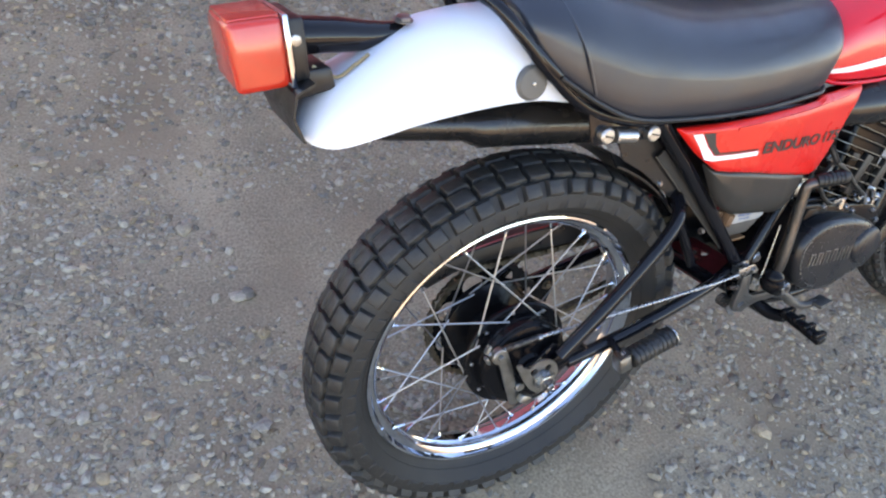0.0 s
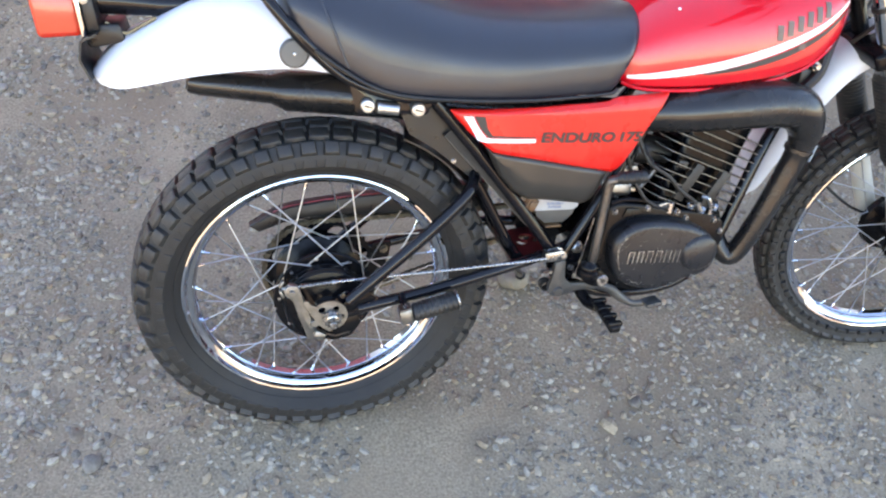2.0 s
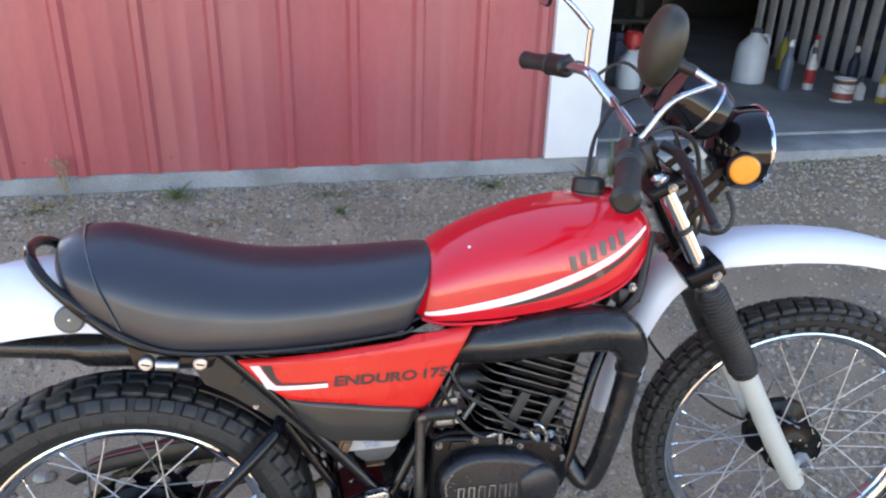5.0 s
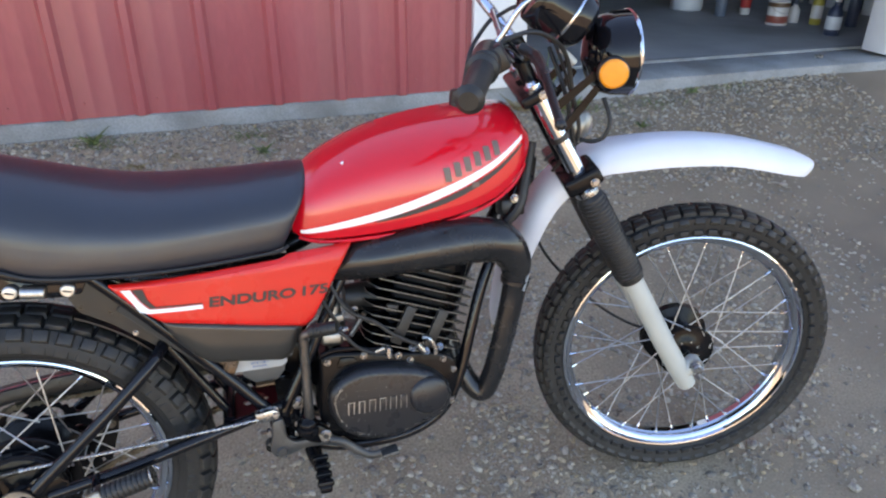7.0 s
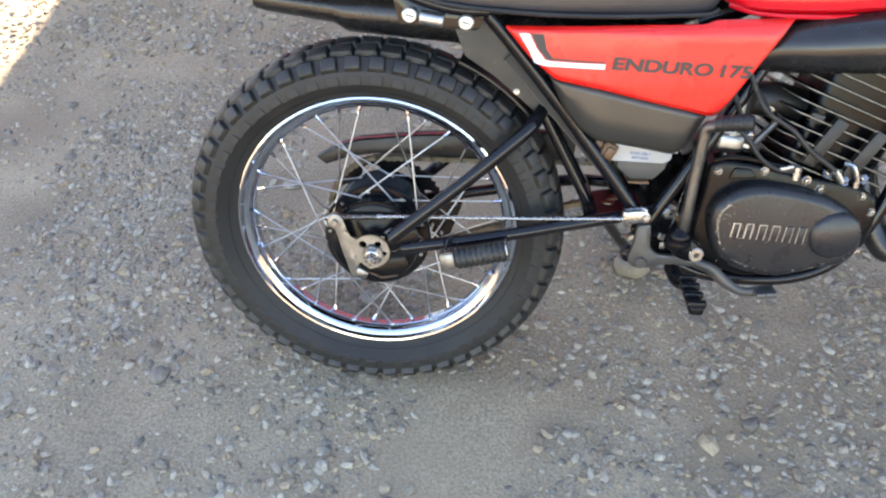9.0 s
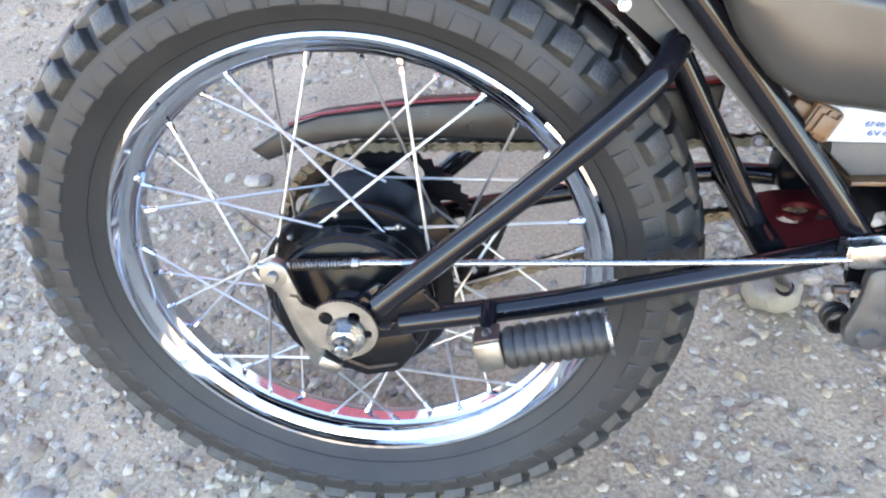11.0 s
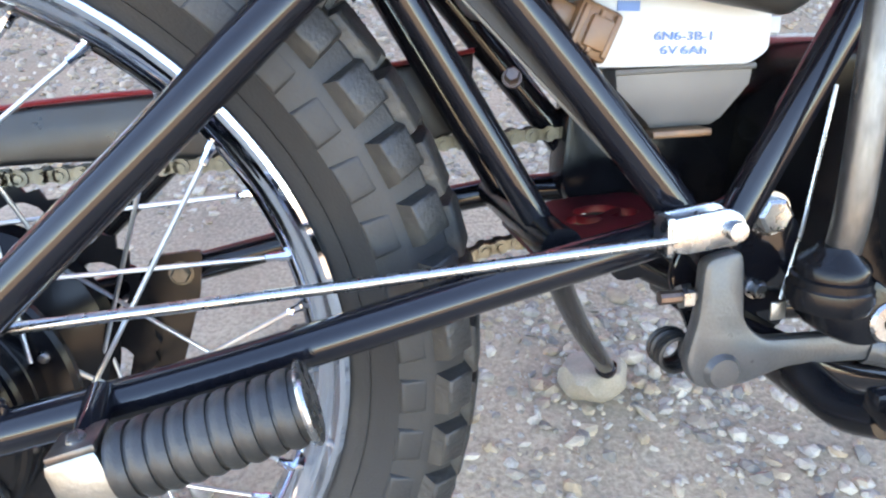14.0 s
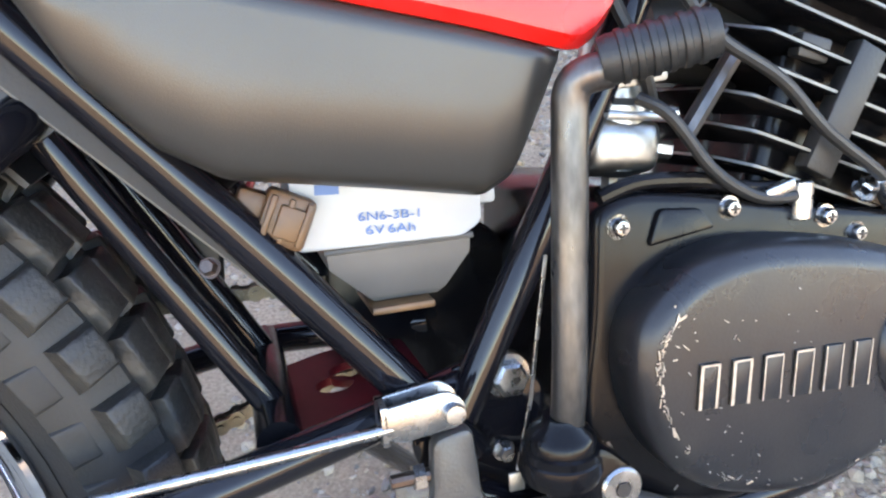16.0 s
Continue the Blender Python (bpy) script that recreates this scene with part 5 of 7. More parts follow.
# chips and scratches on the cover
_rs = random.Random(21)
chip = bmesh.new()
_edge = spline([(0.66 + (x - 0.66) * 0.895, 0, 0.40 + (z - 0.40) * 0.835) for x, z in COVER + COVER[:1]], 12)
for k in range(150):
    if k < 110:
        i = int(_rs.choice((_rs.gauss(150, 26), _rs.gauss(184, 8), _rs.uniform(95, 195), _rs.uniform(0, 20)))) % 190
        t = _edge[i + 1] - _edge[i]
        p = _edge[i] + Vector((_rs.gauss(0, 0.0011), -0.1197, _rs.gauss(0, 0.0011)))
        ln, wd, tl = 0.0006 + 0.0050 * _rs.random() ** 3, 0.0003 + 0.0011 * _rs.random() ** 2, math.degrees(-math.atan2(t.z, t.x)) + _rs.uniform(-25, 25)
    else:
        p = Vector((0.562 + 0.09 * _rs.random() ** 1.6, -0.1197, _rs.uniform(0.345, 0.455)))
        ln, wd, tl = 0.0008 + 0.0045 * _rs.random() ** 2, _rs.uniform(0.0002, 0.0005), _rs.uniform(-60, 60)
    box((ln, 0.0008, wd), p, 0, chip, turn=pose(0, 0, 0, 0, tl, 0))
tagged(part("paint_wear", chip, BARE, cover, "bare metal chips and scratches", flat=True), kind="stuff")
for x, z in ((0.549, 0.489), (0.6187, 0.4913), (0.6857, 0.4788), (0.7085, 0.466), (0.775, 0.455), (0.795, 0.43), (0.79, 0.36), (0.535, 0.36)):
    cs = bp("case_screw", lathe([(0, 0.0055), (0.0038, 0.005), (0.0050, 0.003), (0.0050, 0), (0.0070, 0), (0.0070, -0.012), (0, -0.012)], (x, -0.088, z), (0, -1, 0), 18), ZINC, "cross-headed case screw")
    cross = box((0.0052, 0.0008, 0.0012), (x, -0.0936, z), 0)
    box((0.0012, 0.0008, 0.0052), (x, -0.0936, z), 0, cross)
    part("slot", cross, INK_BLACK, cs)
bp("oil_boss", prism(round_poly([(0.565, 0.476), (0.572, 0.4965), (0.598, 0.494), (0.608, 0.482)], 0.004), -0.092, -0.084, 0.002), SATIN)
bp("top_rib", tube(spline([(0.540, -0.083, 0.505), (0.565, -0.083, 0.511), (0.605, -0.083, 0.508), (0.63, -0.083, 0.501), (0.655, -0.083, 0.498)], 5), 0.0045, 10), SATIN)
# cylinder: leaning forwards, stacked fins with worn pale edges
CYL = Matrix.Translation((0.702, 0, 0.470)) @ Matrix.Rotation(radians(16), 4, "Y")
bp("cylinder", lathe([(0, 0), (0.052, 0), (0.052, 0.19), (0.03, 0.21), (0, 0.21)], (0, 0, 0), (0, 0, 1), 32), SATIN, at=CYL)


_core = bmesh.new()
skin(_core, [[Vector((x, y, z)) for x, y in round_poly([(-0.050, -0.058), (0.062, -0.058), (0.100, -0.043), (0.100, 0.043), (0.062, 0.058), (-0.050, 0.058)], 0.012, 4)] for z in (0.01, 0.195)])
bp("cylinder_jacket", _core, SATIN, at=CYL)


def fin(z, lx, ly, r, thick=0.0034):
    fx = 0.105 * lx / 0.1
    pts = round_poly([(-lx, -ly + 0.022), (-lx + 0.016, -ly), (fx, -ly), (fx, -0.076), (fx - 0.036, -0.046), (fx - 0.036, 0.046), (fx, 0.076), (fx, ly), (-lx + 0.016, ly), (-lx, ly - 0.022)], r, 4)
    b = bmesh.new()
    skin(b, [[Vector((x * k, y * k, zz)) for x, y in pts] for zz, k in ((z, 0.988), (z + thick * 0.25, 1.0), (z + thick * 0.75, 1.0), (z + thick, 0.988))])
    ob = bp("cooling_fin", b, SATIN, at=CYL @ Matrix.Translation((0, 0, z)) @ Matrix.Rotation(radians(5), 4, "Y") @ Matrix.Translation((0, 0, -z)))
    ob.data.materials.append(FIN_EDGE)
    for f in ob.data.polygons:
        c = f.center
        if len(f.vertices) == 4 and abs(f.normal.z) < 0.75:
            f.material_index = 1
    return ob


for k in range(10):
    grow = 1.0 if k > 1 else 0.86 + 0.07 * k
    fin(0.016 + 0.0182 * k, 0.100 * grow, 0.083 * (0.95 + 0.05 * grow), 0.004)
for dx in (-0.019, 0.047):
    b = box((0.021, 0.012, 0.080), (dx, -0.079, 0.066), 0.002, turn=pose(0, 0, 0, 0, 12, 0))
    bp("fin_damper", b, RUBBER, "grey rubber block between the fins", at=CYL)
b = box((0.022, 0.010, 0.014), (-0.048, -0.075, 0.096), 0.002)
bp("fin_damper", b, RUBBER, at=CYL)
bp("intake_boot", tube([(0.60, -0.02, 0.590), (0.64, -0.02, 0.588), (0.69, -0.01, 0.575)], [0.026, 0.028, 0.024], 24), RUBBER)
bp("boot_strap", rod((0.5985, -0.076, 0.533), (0.629, -0.076, 0.574), 0.0055, 8), STEEL)
bp("boot_bolt", hex_bolt((0.611, -0.076, 0.584), (0, -1, 0), 0.0052, 0.006), ZINC)
carb = bp("carburettor", lathe([(0, -0.030), (0.018, -0.030), (0.0225, -0.026), (0.024, -0.018), (0.024, 0.002), (0.027, 0.004), (0.027, 0.010), (0.020, 0.014), (0.020, 0.030), (0.018, 0.050), (0, 0.052)], (0.588, -0.042, 0.548), (0.1, 0, 1), 32), CARB, "cast alloy carburettor", at=Matrix.Translation((-0.022, -0.006, -0.006)))
part("float_bowl", box((0.046, 0.040, 0.032), (0.587, -0.048, 0.536), 0.010, turn=pose(0, 0, 0, 0, 6, 0), segs=3), CARB, carb)
part("idle_screw", rod((0.600, -0.064, 0.554), (0.618, -0.064, 0.551), 0.0045, 10), ZINC, carb)
part("carb_top", rod((0.592, -0.042, 0.598), (0.598, -0.042, 0.63), 0.017, 20, bevel=0.002), CARB, carb)
part("fuel_nut", rod((0.606, -0.060, 0.533), (0.616, -0.063, 0.531), 0.005, 6), CARB, carb)
part("bowl_rim", box((0.050, 0.044, 0.005), (0.5885, -0.048, 0.5525), 0.002, turn=pose(0, 0, 0, 0, 6, 0)), CARB, carb)
for dx in (-0.018, 0.018):
    part("bowl_screw", lathe([(0, 0.004), (0.003, 0.0035), (0.0036, 0)], (0.588 + dx, -0.069, 0.5545), (0, -0.6, 0.8), 10), ZINC, carb)
part("drain_nut", rod((0.5845, -0.050, 0.521), (0.5835, -0.050, 0.511), 0.0055, 6), CARB, carb)
part("carb_flange", prism(round_poly([(0.571, 0.566), (0.612, 0.570), (0.610, 0.582), (0.570, 0.578)], 0.003), -0.068, -0.018, 0.001), CARB, carb)
part("fuel_hose", tube(spline([(0.602, -0.066, 0.560), (0.590, -0.074, 0.585), (0.575, -0.070, 0.62), (0.572, -0.06, 0.66)], 5), 0.0038, 8), RUBBER, carb)
bp("clutch_cable", tube(spline([(0.570, -0.085, 0.640), (0.588, -0.095, 0.603), (0.607, -0.096, 0.5826), (0.6446, -0.096, 0.560), (0.676, -0.096, 0.530), (0.714, -0.094, 0.504), (0.735, -0.090, 0.488)], 6), 0.0036, 10), RUBBER, "black clutch cable")
for k in range(9):
    q = Vector((0.582, -0.092, 0.616)).lerp(Vector((0.605, -0.096, 0.585)), k / 8)
    bp("cable_rib", lathe([(0.0034, -0.0014), (0.0056, -0.0008), (0.0056, 0.0008), (0.0034, 0.0014)], q, (0.72, -0.15, -0.68), 14), RUBBER)
bp("cable_end", rod((0.722, -0.090, 0.499), (0.738, -0.088, 0.478), 0.0065, 12, bevel=0.001), ZINC)
bp("oil_hose", tube(spline([(0.566, -0.080, 0.556), (0.581, -0.088, 0.5455), (0.606, -0.090, 0.5145), (0.632, -0.090, 0.4975), (0.652, -0.090, 0.4935), (0.667, -0.088, 0.494)], 6), 0.0036, 10), RUBBER)
bp("oil_elbow", rod((0.667, -0.088, 0.479), (0.668, -0.088, 0.5015), 0.0065, 16, bevel=0.001), ZINC)
bp("banjo_clip", box((0.020, 0.006, 0.007), (0.650, -0.090, 0.4985), 0.001, turn=pose(0, 0, 0, 0, -15, 0)), ZINC)
for x, z in ((0.715, 0.489), (0.742, 0.478), (0.77, 0.482)):
    bp("stud_nut", hex_bolt((x, -0.085, z), (0, -0.7, 0.7), 0.006, 0.010), ZINC)
bp("decompressor_arm", tube(spline([(0.737, -0.085, 0.508), (0.749, -0.09, 0.505), (0.759, -0.09, 0.485), (0.760, -0.09, 0.471)], 5), 0.0042, 8), ZINC)

# ---- exhaust ----
PIPE = [((0.560, -0.045, 0.668), 0.030), ((0.605, -0.058, 0.674), 0.035), ((0.66, -0.080, 0.684), 0.041), ((0.76, -0.097, 0.695), 0.045), ((0.84, -0.098, 0.697), 0.045), ((0.895, -0.097, 0.684), 0.042), ((0.925, -0.095, 0.648), 0.034), ((0.930, -0.092, 0.610), 0.026),
        ((0.926, -0.086, 0.57), 0.0235), ((0.906, -0.074, 0.47), 0.0225), ((0.885, -0.060, 0.385), 0.022), ((0.866, -0.050, 0.347), 0.0215), ((0.840, -0.035, 0.372), 0.021), ((0.815, -0.015, 0.44), 0.021), ((0.805, -0.005, 0.49), 0.021)]
_c = spline([p for p, r in PIPE], 6)
_r = []
for i in range(len(PIPE) - 1):
    _r += [PIPE[i][1] + (PIPE[i + 1][1] - PIPE[i][1]) * k / 6 for k in range(6)]
pipe = bp("exhaust_pipe", tube(_c, _r + [PIPE[-1][1]], 28), EXHAUST, "fat black exhaust expansion pipe")
part("pipe_joint", lathe([(0.024, -0.006), (0.029, -0.004), (0.029, 0.004), (0.024, 0.006)], (0.929, -0.091, 0.602), (0.1, -0.1, 1), 28), EXHAUST, pipe)
part("spring_hook", rod((0.948, -0.112, 0.615), (0.935, -0.118, 0.585), 0.003, 8), CAST, pipe)
bp("silencer", tube([(-0.212, 0.045, 0.720), (-0.208, 0.045, 0.719), (-0.190, 0.044, 0.716), (-0.075, 0.038, 0.704), (-0.050, 0.036, 0.701), (0.02, 0.030, 0.697), (0.12, 0.010, 0.692), (0.30, -0.03, 0.680), (0.57, -0.052, 0.668)], [0.014, 0.0200, 0.0215, 0.0245, 0.0345, 0.0355, 0.0345, 0.032, 0.030], 24), EXHAUST, "slim black silencer under the rear mudguard")

# ---- controls on the right ----
pedal = bp("brake_pedal", prism(round_poly([(0.426, 0.398), (0.448, 0.402), (0.450, 0.380), (0.451, 0.360), (0.463, 0.348), (0.512, 0.346), (0.549, 0.338), (0.545, 0.327), (0.48, 0.330), (0.45, 0.321), (0.425, 0.322), (0.417, 0.338), (0.424, 0.365)], 0.007), -0.114, -0.103, 0.003), PEDAL, "dark cast rear brake pedal", at=Matrix.Translation((0.0078, 0.0145, -0.004)))
part("pedal_arm", tube(spline([(0.530, -0.109, 0.334), (0.555, -0.113, 0.326), (0.580, -0.117, 0.305), (0.607, -0.123, 0.292), (0.635, -0.130, 0.298)], 6), [0.0095] * 14 + [0.008] * 11, 12, flat=0.7), PEDAL, pedal)
part("pedal_pad", box((0.034, 0.030, 0.009), (0.640, -0.136, 0.300), 0.003, turn=pose(0, 0, 0, 0, -8, 0)), PEDAL, pedal)
part("pedal_boss", lathe([(0, 0.004), (0.0085, 0.0035), (0.011, 0), (0.011, -0.03), (0, -0.03)], (0.439, -0.114, 0.332), (0, -1, 0), 24), PEDAL, pedal)
part("return_spring", tube([Vector((0.422, -0.098 + 0.02 * t, 0.336)) + 0.011 * Vector((math.cos(a), 0, math.sin(a))) for t, a in ((k / 60, k / 60 * 8 * math.pi) for k in range(61))], 0.0018, 6), RUBBER, pedal)
part("stop_bolt", rod((0.404, -0.106, 0.376), (0.427, -0.106, 0.376), 0.0038, 10), STEEL, pedal)
part("stop_nut", lathe([(0, 0.003), (0.007, 0.003), (0.007, -0.003), (0, -0.003)], (0.419, -0.106, 0.376), (1, 0, 0), 6), ZINC, pedal)
kick = bp("kick_lever", tube(spline([(0.503, -0.110, 0.392), (0.5035, -0.114, 0.42), (0.5055, -0.115, 0.48), (0.508, -0.115, 0.541), (0.509, -0.116, 0.558), (0.514, -0.119, 0.5645), (0.525, -0.124, 0.567)], 6), 0.0090, 18), STEEL, "rubbed steel kick lever with a ribbed rubber", at=Matrix.Translation((0, -0.002, 0.0045)))
kb = lathe([(0.0155, -0.0005), (0.0205, 0.0), (0.0225, 0.006), (0.0215, 0.012), (0.0205, 0.013), (0.0205, 0.017), (0.0185, 0.018), (0.0185, 0.023), (0.0165, 0.026), (0.0105, 0.031), (0.0095, 0.034), (0, 0.034)], (0.4985, -0.108, 0.362), (0.03, -0.05, 1), 28)
part("knuckle", kb, SATIN, kick, "black swivel boss")
part("kick_hub", prism(round_poly([(0.480, 0.378), (0.518, 0.380), (0.539, 0.360), (0.537, 0.344), (0.517, 0.337), (0.490, 0.349)], 0.010), -0.1195, -0.092, 0.005), SATIN, kick)
part("kick_bolt", lathe([(0.0045, 0.0015), (0.0105, 0.0015), (0.0118, 0), (0.0118, -0.006), (0, -0.006), ], (0.528, -0.120, 0.353), (0, -1, 0), 28), ZINC, kick, "bright kick shaft bolt")
part("socket", lathe([(0, 0.0022), (0.0045, 0.0022), (0.0045, 0.0)], (0.528, -0.120, 0.353), (0, -1, 0), 6), INK_BLACK, kick)
k0, k1 = Vector((0.520, -0.123, 0.5700)), Vector((0.567, -0.144, 0.5797))
kd = (k1 - k0).normalized()
rubber = part("kick_rubber", tube([k0, k0 + kd * 0.004, k1 - kd * 0.004, k1], [0.0105, 0.0116, 0.0116, 0.0098], 22), RUBBER, kick, "ribbed black pedal rubber")
for k in range(6):
    q = k0 + kd * (0.010 + 0.0068 * k)
    part("rubber_rib", lathe([(0.0112, -0.0020), (0.0126, -0.0014), (0.0128, 0.0), (0.0126, 0.0014), (0.0112, 0.0020)], q, kd, 22), RUBBER, kick)
bp("switch_wire", tube([(0.503, -0.094, 0.481), (0.490, -0.096, 0.405), (0.4795, -0.098, 0.367)], 0.0011, 6), ZINC, "thin brake switch wire")
bp("wire_tab", box((0.009, 0.002, 0.011), (0.4785, -0.098, 0.3605), 0.001), CAST)
# rider's footrest: rubber block on a bracket below the engine
fp = bp("rider_footrest", box((0.022, 0.090, 0.016), (0.512, -0.182, 0.318), 0.005, turn=pose(0, 0, 0, 8, 0, 0), segs=3), SATIN, "black folding footrest with a toothed top")
for k in range(4):
    part("tooth", box((0.030, 0.012, 0.012), (0.512, -0.150 - 0.0225 * k, 0.330 - 0.003 * k), 0.004), SATIN, fp)
part("bracket", tube(spline([(0.50, -0.09, 0.318), (0.505, -0.12, 0.310), (0.512, -0.145, 0.316)], 4), 0.012, 12), SATIN, fp)
bp("footrest_bar", rod((0.51, -0.11, 0.305), (0.51, 0.11, 0.305), 0.011), BLACK)
bp("left_footrest", box((0.034, 0.095, 0.022), (0.512, 0.185, 0.318), 0.006, turn=pose(0, 0, 0, -8, 0, 0)), RUBBER)
stand = bp("side_stand", tube(spline([(0.410, 0.080, 0.335), (0.423, 0.110, 0.305), (0.475, 0.200, 0.222), (0.531, 0.288, 0.142)], 5), 0.0105, 14), BLACK, "black side stand resting on a flat stone")
part("stand_foot", lathe([(0, -0.006), (0.011, -0.006), (0.013, 0), (0.012, 0.006), (0, 0.009)], (0.535, 0.295, 0.134), (0, -0.325, 0.945), 20), BLACK, stand)

# ---- tail ----
lens = bp("tail_light", box((0.060, 0.104, 0.078), (-0.375, 0, 0.848), 0.008, turn=pose(0, 0, 0, 0, -4, 0), segs=3), LENS, "square red tail light with a bright rim", at=Matrix.Translation((0.002, 0, -0.001)))
part("top_lens", box((0.056, 0.088, 0.006), (-0.377, 0, 0.886), 0.002, turn=pose(0, 0, 0, 0, -4, 0)), LENS, lens)
part("rim", box((0.007, 0.108, 0.082), (-0.3425, 0, 0.8505), 0.003, turn=pose(0, 0, 0, 0, -4, 0)), CHROME, lens, "chrome rim")
part("backing", box((0.018, 0.098, 0.070), (-0.330, 0, 0.851), 0.005, turn=pose(0, 0, 0, 0, -4, 0)), PLASTIC, lens)
part("side_screw", lathe([(0, 0.003), (0.006, 0.002), (0.007, 0)], (-0.3345, -0.050, 0.862), (0, -1, 0), 16), ZINC, lens)
bp("light_arm", tube(spline([(-0.335, 0, 0.856), (-0.28, 0, 0.853), (-0.22, 0, 0.848), (-0.165, 0, 0.853)], 5), [0.023, 0.023, 0.0225, 0.022, 0.0215, 0.021, 0.021, 0.020, 0.019, 0.018, 0.017, 0.015, 0.013, 0.011, 0.009, 0.006], 20), BLACK, "glossy black tail light arm")
bp("arm_nut", hex_bolt((-0.188, -0.012, 0.865), (0, -0.2, 1), 0.010, 0.006), CAST)
plt = bp("plate_bracket", sheet([[(-0.318, y, 0.815), (-0.340, y, 0.805), (-0.345, y, 0.780), (-0.334, y, 0.750)] for y in (-0.070, -0.045, -0.02, 0.0, 0.02, 0.045, 0.070)], 0.003), PLASTIC, "black number plate bracket")
part("bracket_web", prism(round_poly([(-0.345, 0.822), (-0.290, 0.826), (-0.285, 0.800), (-0.335, 0.790)], 0.006), -0.040, 0.040, 0.003), PLASTIC, plt)
bp("tail_wiring", tube(spline([(-0.31, -0.03, 0.826), (-0.285, -0.036, 0.812), (-0.262, -0.034, 0.822), (-0.24, -0.028, 0.833)], 5), 0.0025, 6), STRAW)

# ---- front fork ----
LEG_X = 0.005
for s in (-1, 1):
    y = s * 0.090
    leg = bp("fork_leg", tube([(LEG_X, y, 0.33), (LEG_X, y, 0.30), (LEG_X, y, 0.12), (LEG_X + 0.002, y, 0.045), (LEG_X + 0.004, y, -0.006), (LEG_X + 0.004, y, -0.012)], [0.021, 0.0225, 0.0225, 0.0225, 0.020, 0.013], 24), FORK_GREY, "grey painted lower fork leg", front=True)
    part("axle_lug", tube([(LEG_X, y, 0.034), (0.041, y, 0.034)], [0.021, 0.018], 18), FORK_GREY, leg)
    part("axle_clamp", rod((0.041, y - 0.016, 0.034), (0.041, y + 0.016, 0.034), 0.018, 20, bevel=0.002), FORK_GREY, leg)
    boot = bp("fork_boot", tube([(LEG_X, y, 0.305), (LEG_X, y, 0.33), (LEG_X, y, 0.36), (LEG_X, y, 0.515), (LEG_X, y, 0.522)], [0.0265, 0.0285, 0.030, 0.028, 0.022], 24), RUBBER, "ribbed black fork boot", front=True)
    for k in range(21):
        part("bellow", lathe([(0.0280, -0.0042), (0.0306, -0.0015), (0.0306, 0.0015), (0.0280, 0.0042)], (LEG_X, y, 0.322 + 0.0092 * k), (0, 0, 1), 24), RUBBER, boot)
    bp("fork_tube", rod((LEG_X, y, 0.50), (LEG_X, y, 0.755), 0.0168, 24, bevel=0.002), CHROME, "chrome fork tube", front=True)
    bp("boot_collar", lathe([(0.018, -0.006), (0.024, -0.006), (0.025, 0), (0.024, 0.006), (0.018, 0.006)], (LEG_X, y, 0.53), (0, 0, 1), 24), ZINC, front=True)
    bp("fork_ring", lathe([(0.017, -0.005), (0.0195, -0.005), (0.0195, 0.005), (0.017, 0.005)], (LEG_X, y, 0.655), (0, 0, 1), 24), RUBBER, front=True)
    bp("fork_cap", lathe([(0, 0.016), (0.010, 0.015), (0.014, 0.010), (0.0175, 0.008), (0.0175, 0), (0, 0)], (LEG_X, y, 0.763), (0, 0, 1), 24), CHROME, front=True)
    bp("lamp_bracket", prism(round_poly([(0.012, 0.715), (0.115, 0.735), (0.118, 0.722), (0.018, 0.700)], 0.003), y - 0.002, y + 0.002), SATIN, front=True)
    bp("lamp_bracket", prism(round_poly([(0.010, 0.668), (0.105, 0.710), (0.110, 0.698), (0.014, 0.654)], 0.003), y - 0.002, y + 0.002), SATIN, front=True)
bp("lower_yoke", box((0.075, 0.245, 0.034), (0.006, 0, 0.560), 0.008, segs=3), SATIN, "black lower fork yoke", front=True)
bp("upper_yoke", box((0.070, 0.245, 0.022), (0.004, 0, 0.752), 0.007, segs=3), SATIN, "black upper fork yoke", front=True)
bp("yoke_bolt", hex_bolt((0.024, -0.124, 0.553), (0, -1, 0), 0.007, 0.008), ZINC, front=True)
bp("yoke_bolt", hex_bolt((0.012, -0.124, 0.752), (0, -1, 0), 0.007, 0.008), ZINC, front=True)
bp("steering_stem", rod((0, 0, 0.55), (0, 0, 0.77), 0.016), SATIN, front=True)
fhub = bp("front_hub", lathe([(0, -0.050), (0.016, -0.050), (0.034, -0.047), (0.040, -0.043), (0.064, -0.042), (0.066, -0.038), (0.040, -0.032), (0.030, -0.01), (0.045, 0.018), (0.076, 0.030), (0.079, 0.044), (0.073, 0.052), (0, 0.054)], FRONT_C, (0, 1, 0), 48), SATIN, "black front hub and brake drum", front=True)
for k in range(8):
    a = radians(45 * k)
    part("hub_bolt", lathe([(0.003, 0), (0.003, 0.002), (0, 0.003)], (FRONT_C[0] + 0.028 * math.sin(a), -0.048, FRONT_C[2] + 0.028 * math.cos(a)), (0, -1, 0), 8), ZINC, fhub)
bp("front_axle", hex_bolt((FRONT_C[0], -0.104, FRONT_C[2]), (0, -1, 0), 0.0125, 0.016), ZINC, "silver front axle nut", front=True)
bp("front_axle", rod((FRONT_C[0], -0.108, FRONT_C[2]), (FRONT_C[0], 0.118, FRONT_C[2]), 0.0075), ZINC, front=True)
bp("brake_cable", tube(spline([(-0.05, 0.03, 0.60), (-0.115, 0.05, 0.48), (-0.13, 0.07, 0.36), (-0.09, 0.075, 0.20), (-0.04, 0.07, 0.10), (0.01, 0.062, 0.05)], 8), 0.0035, 8), RUBBER, "black front brake cable", front=True)

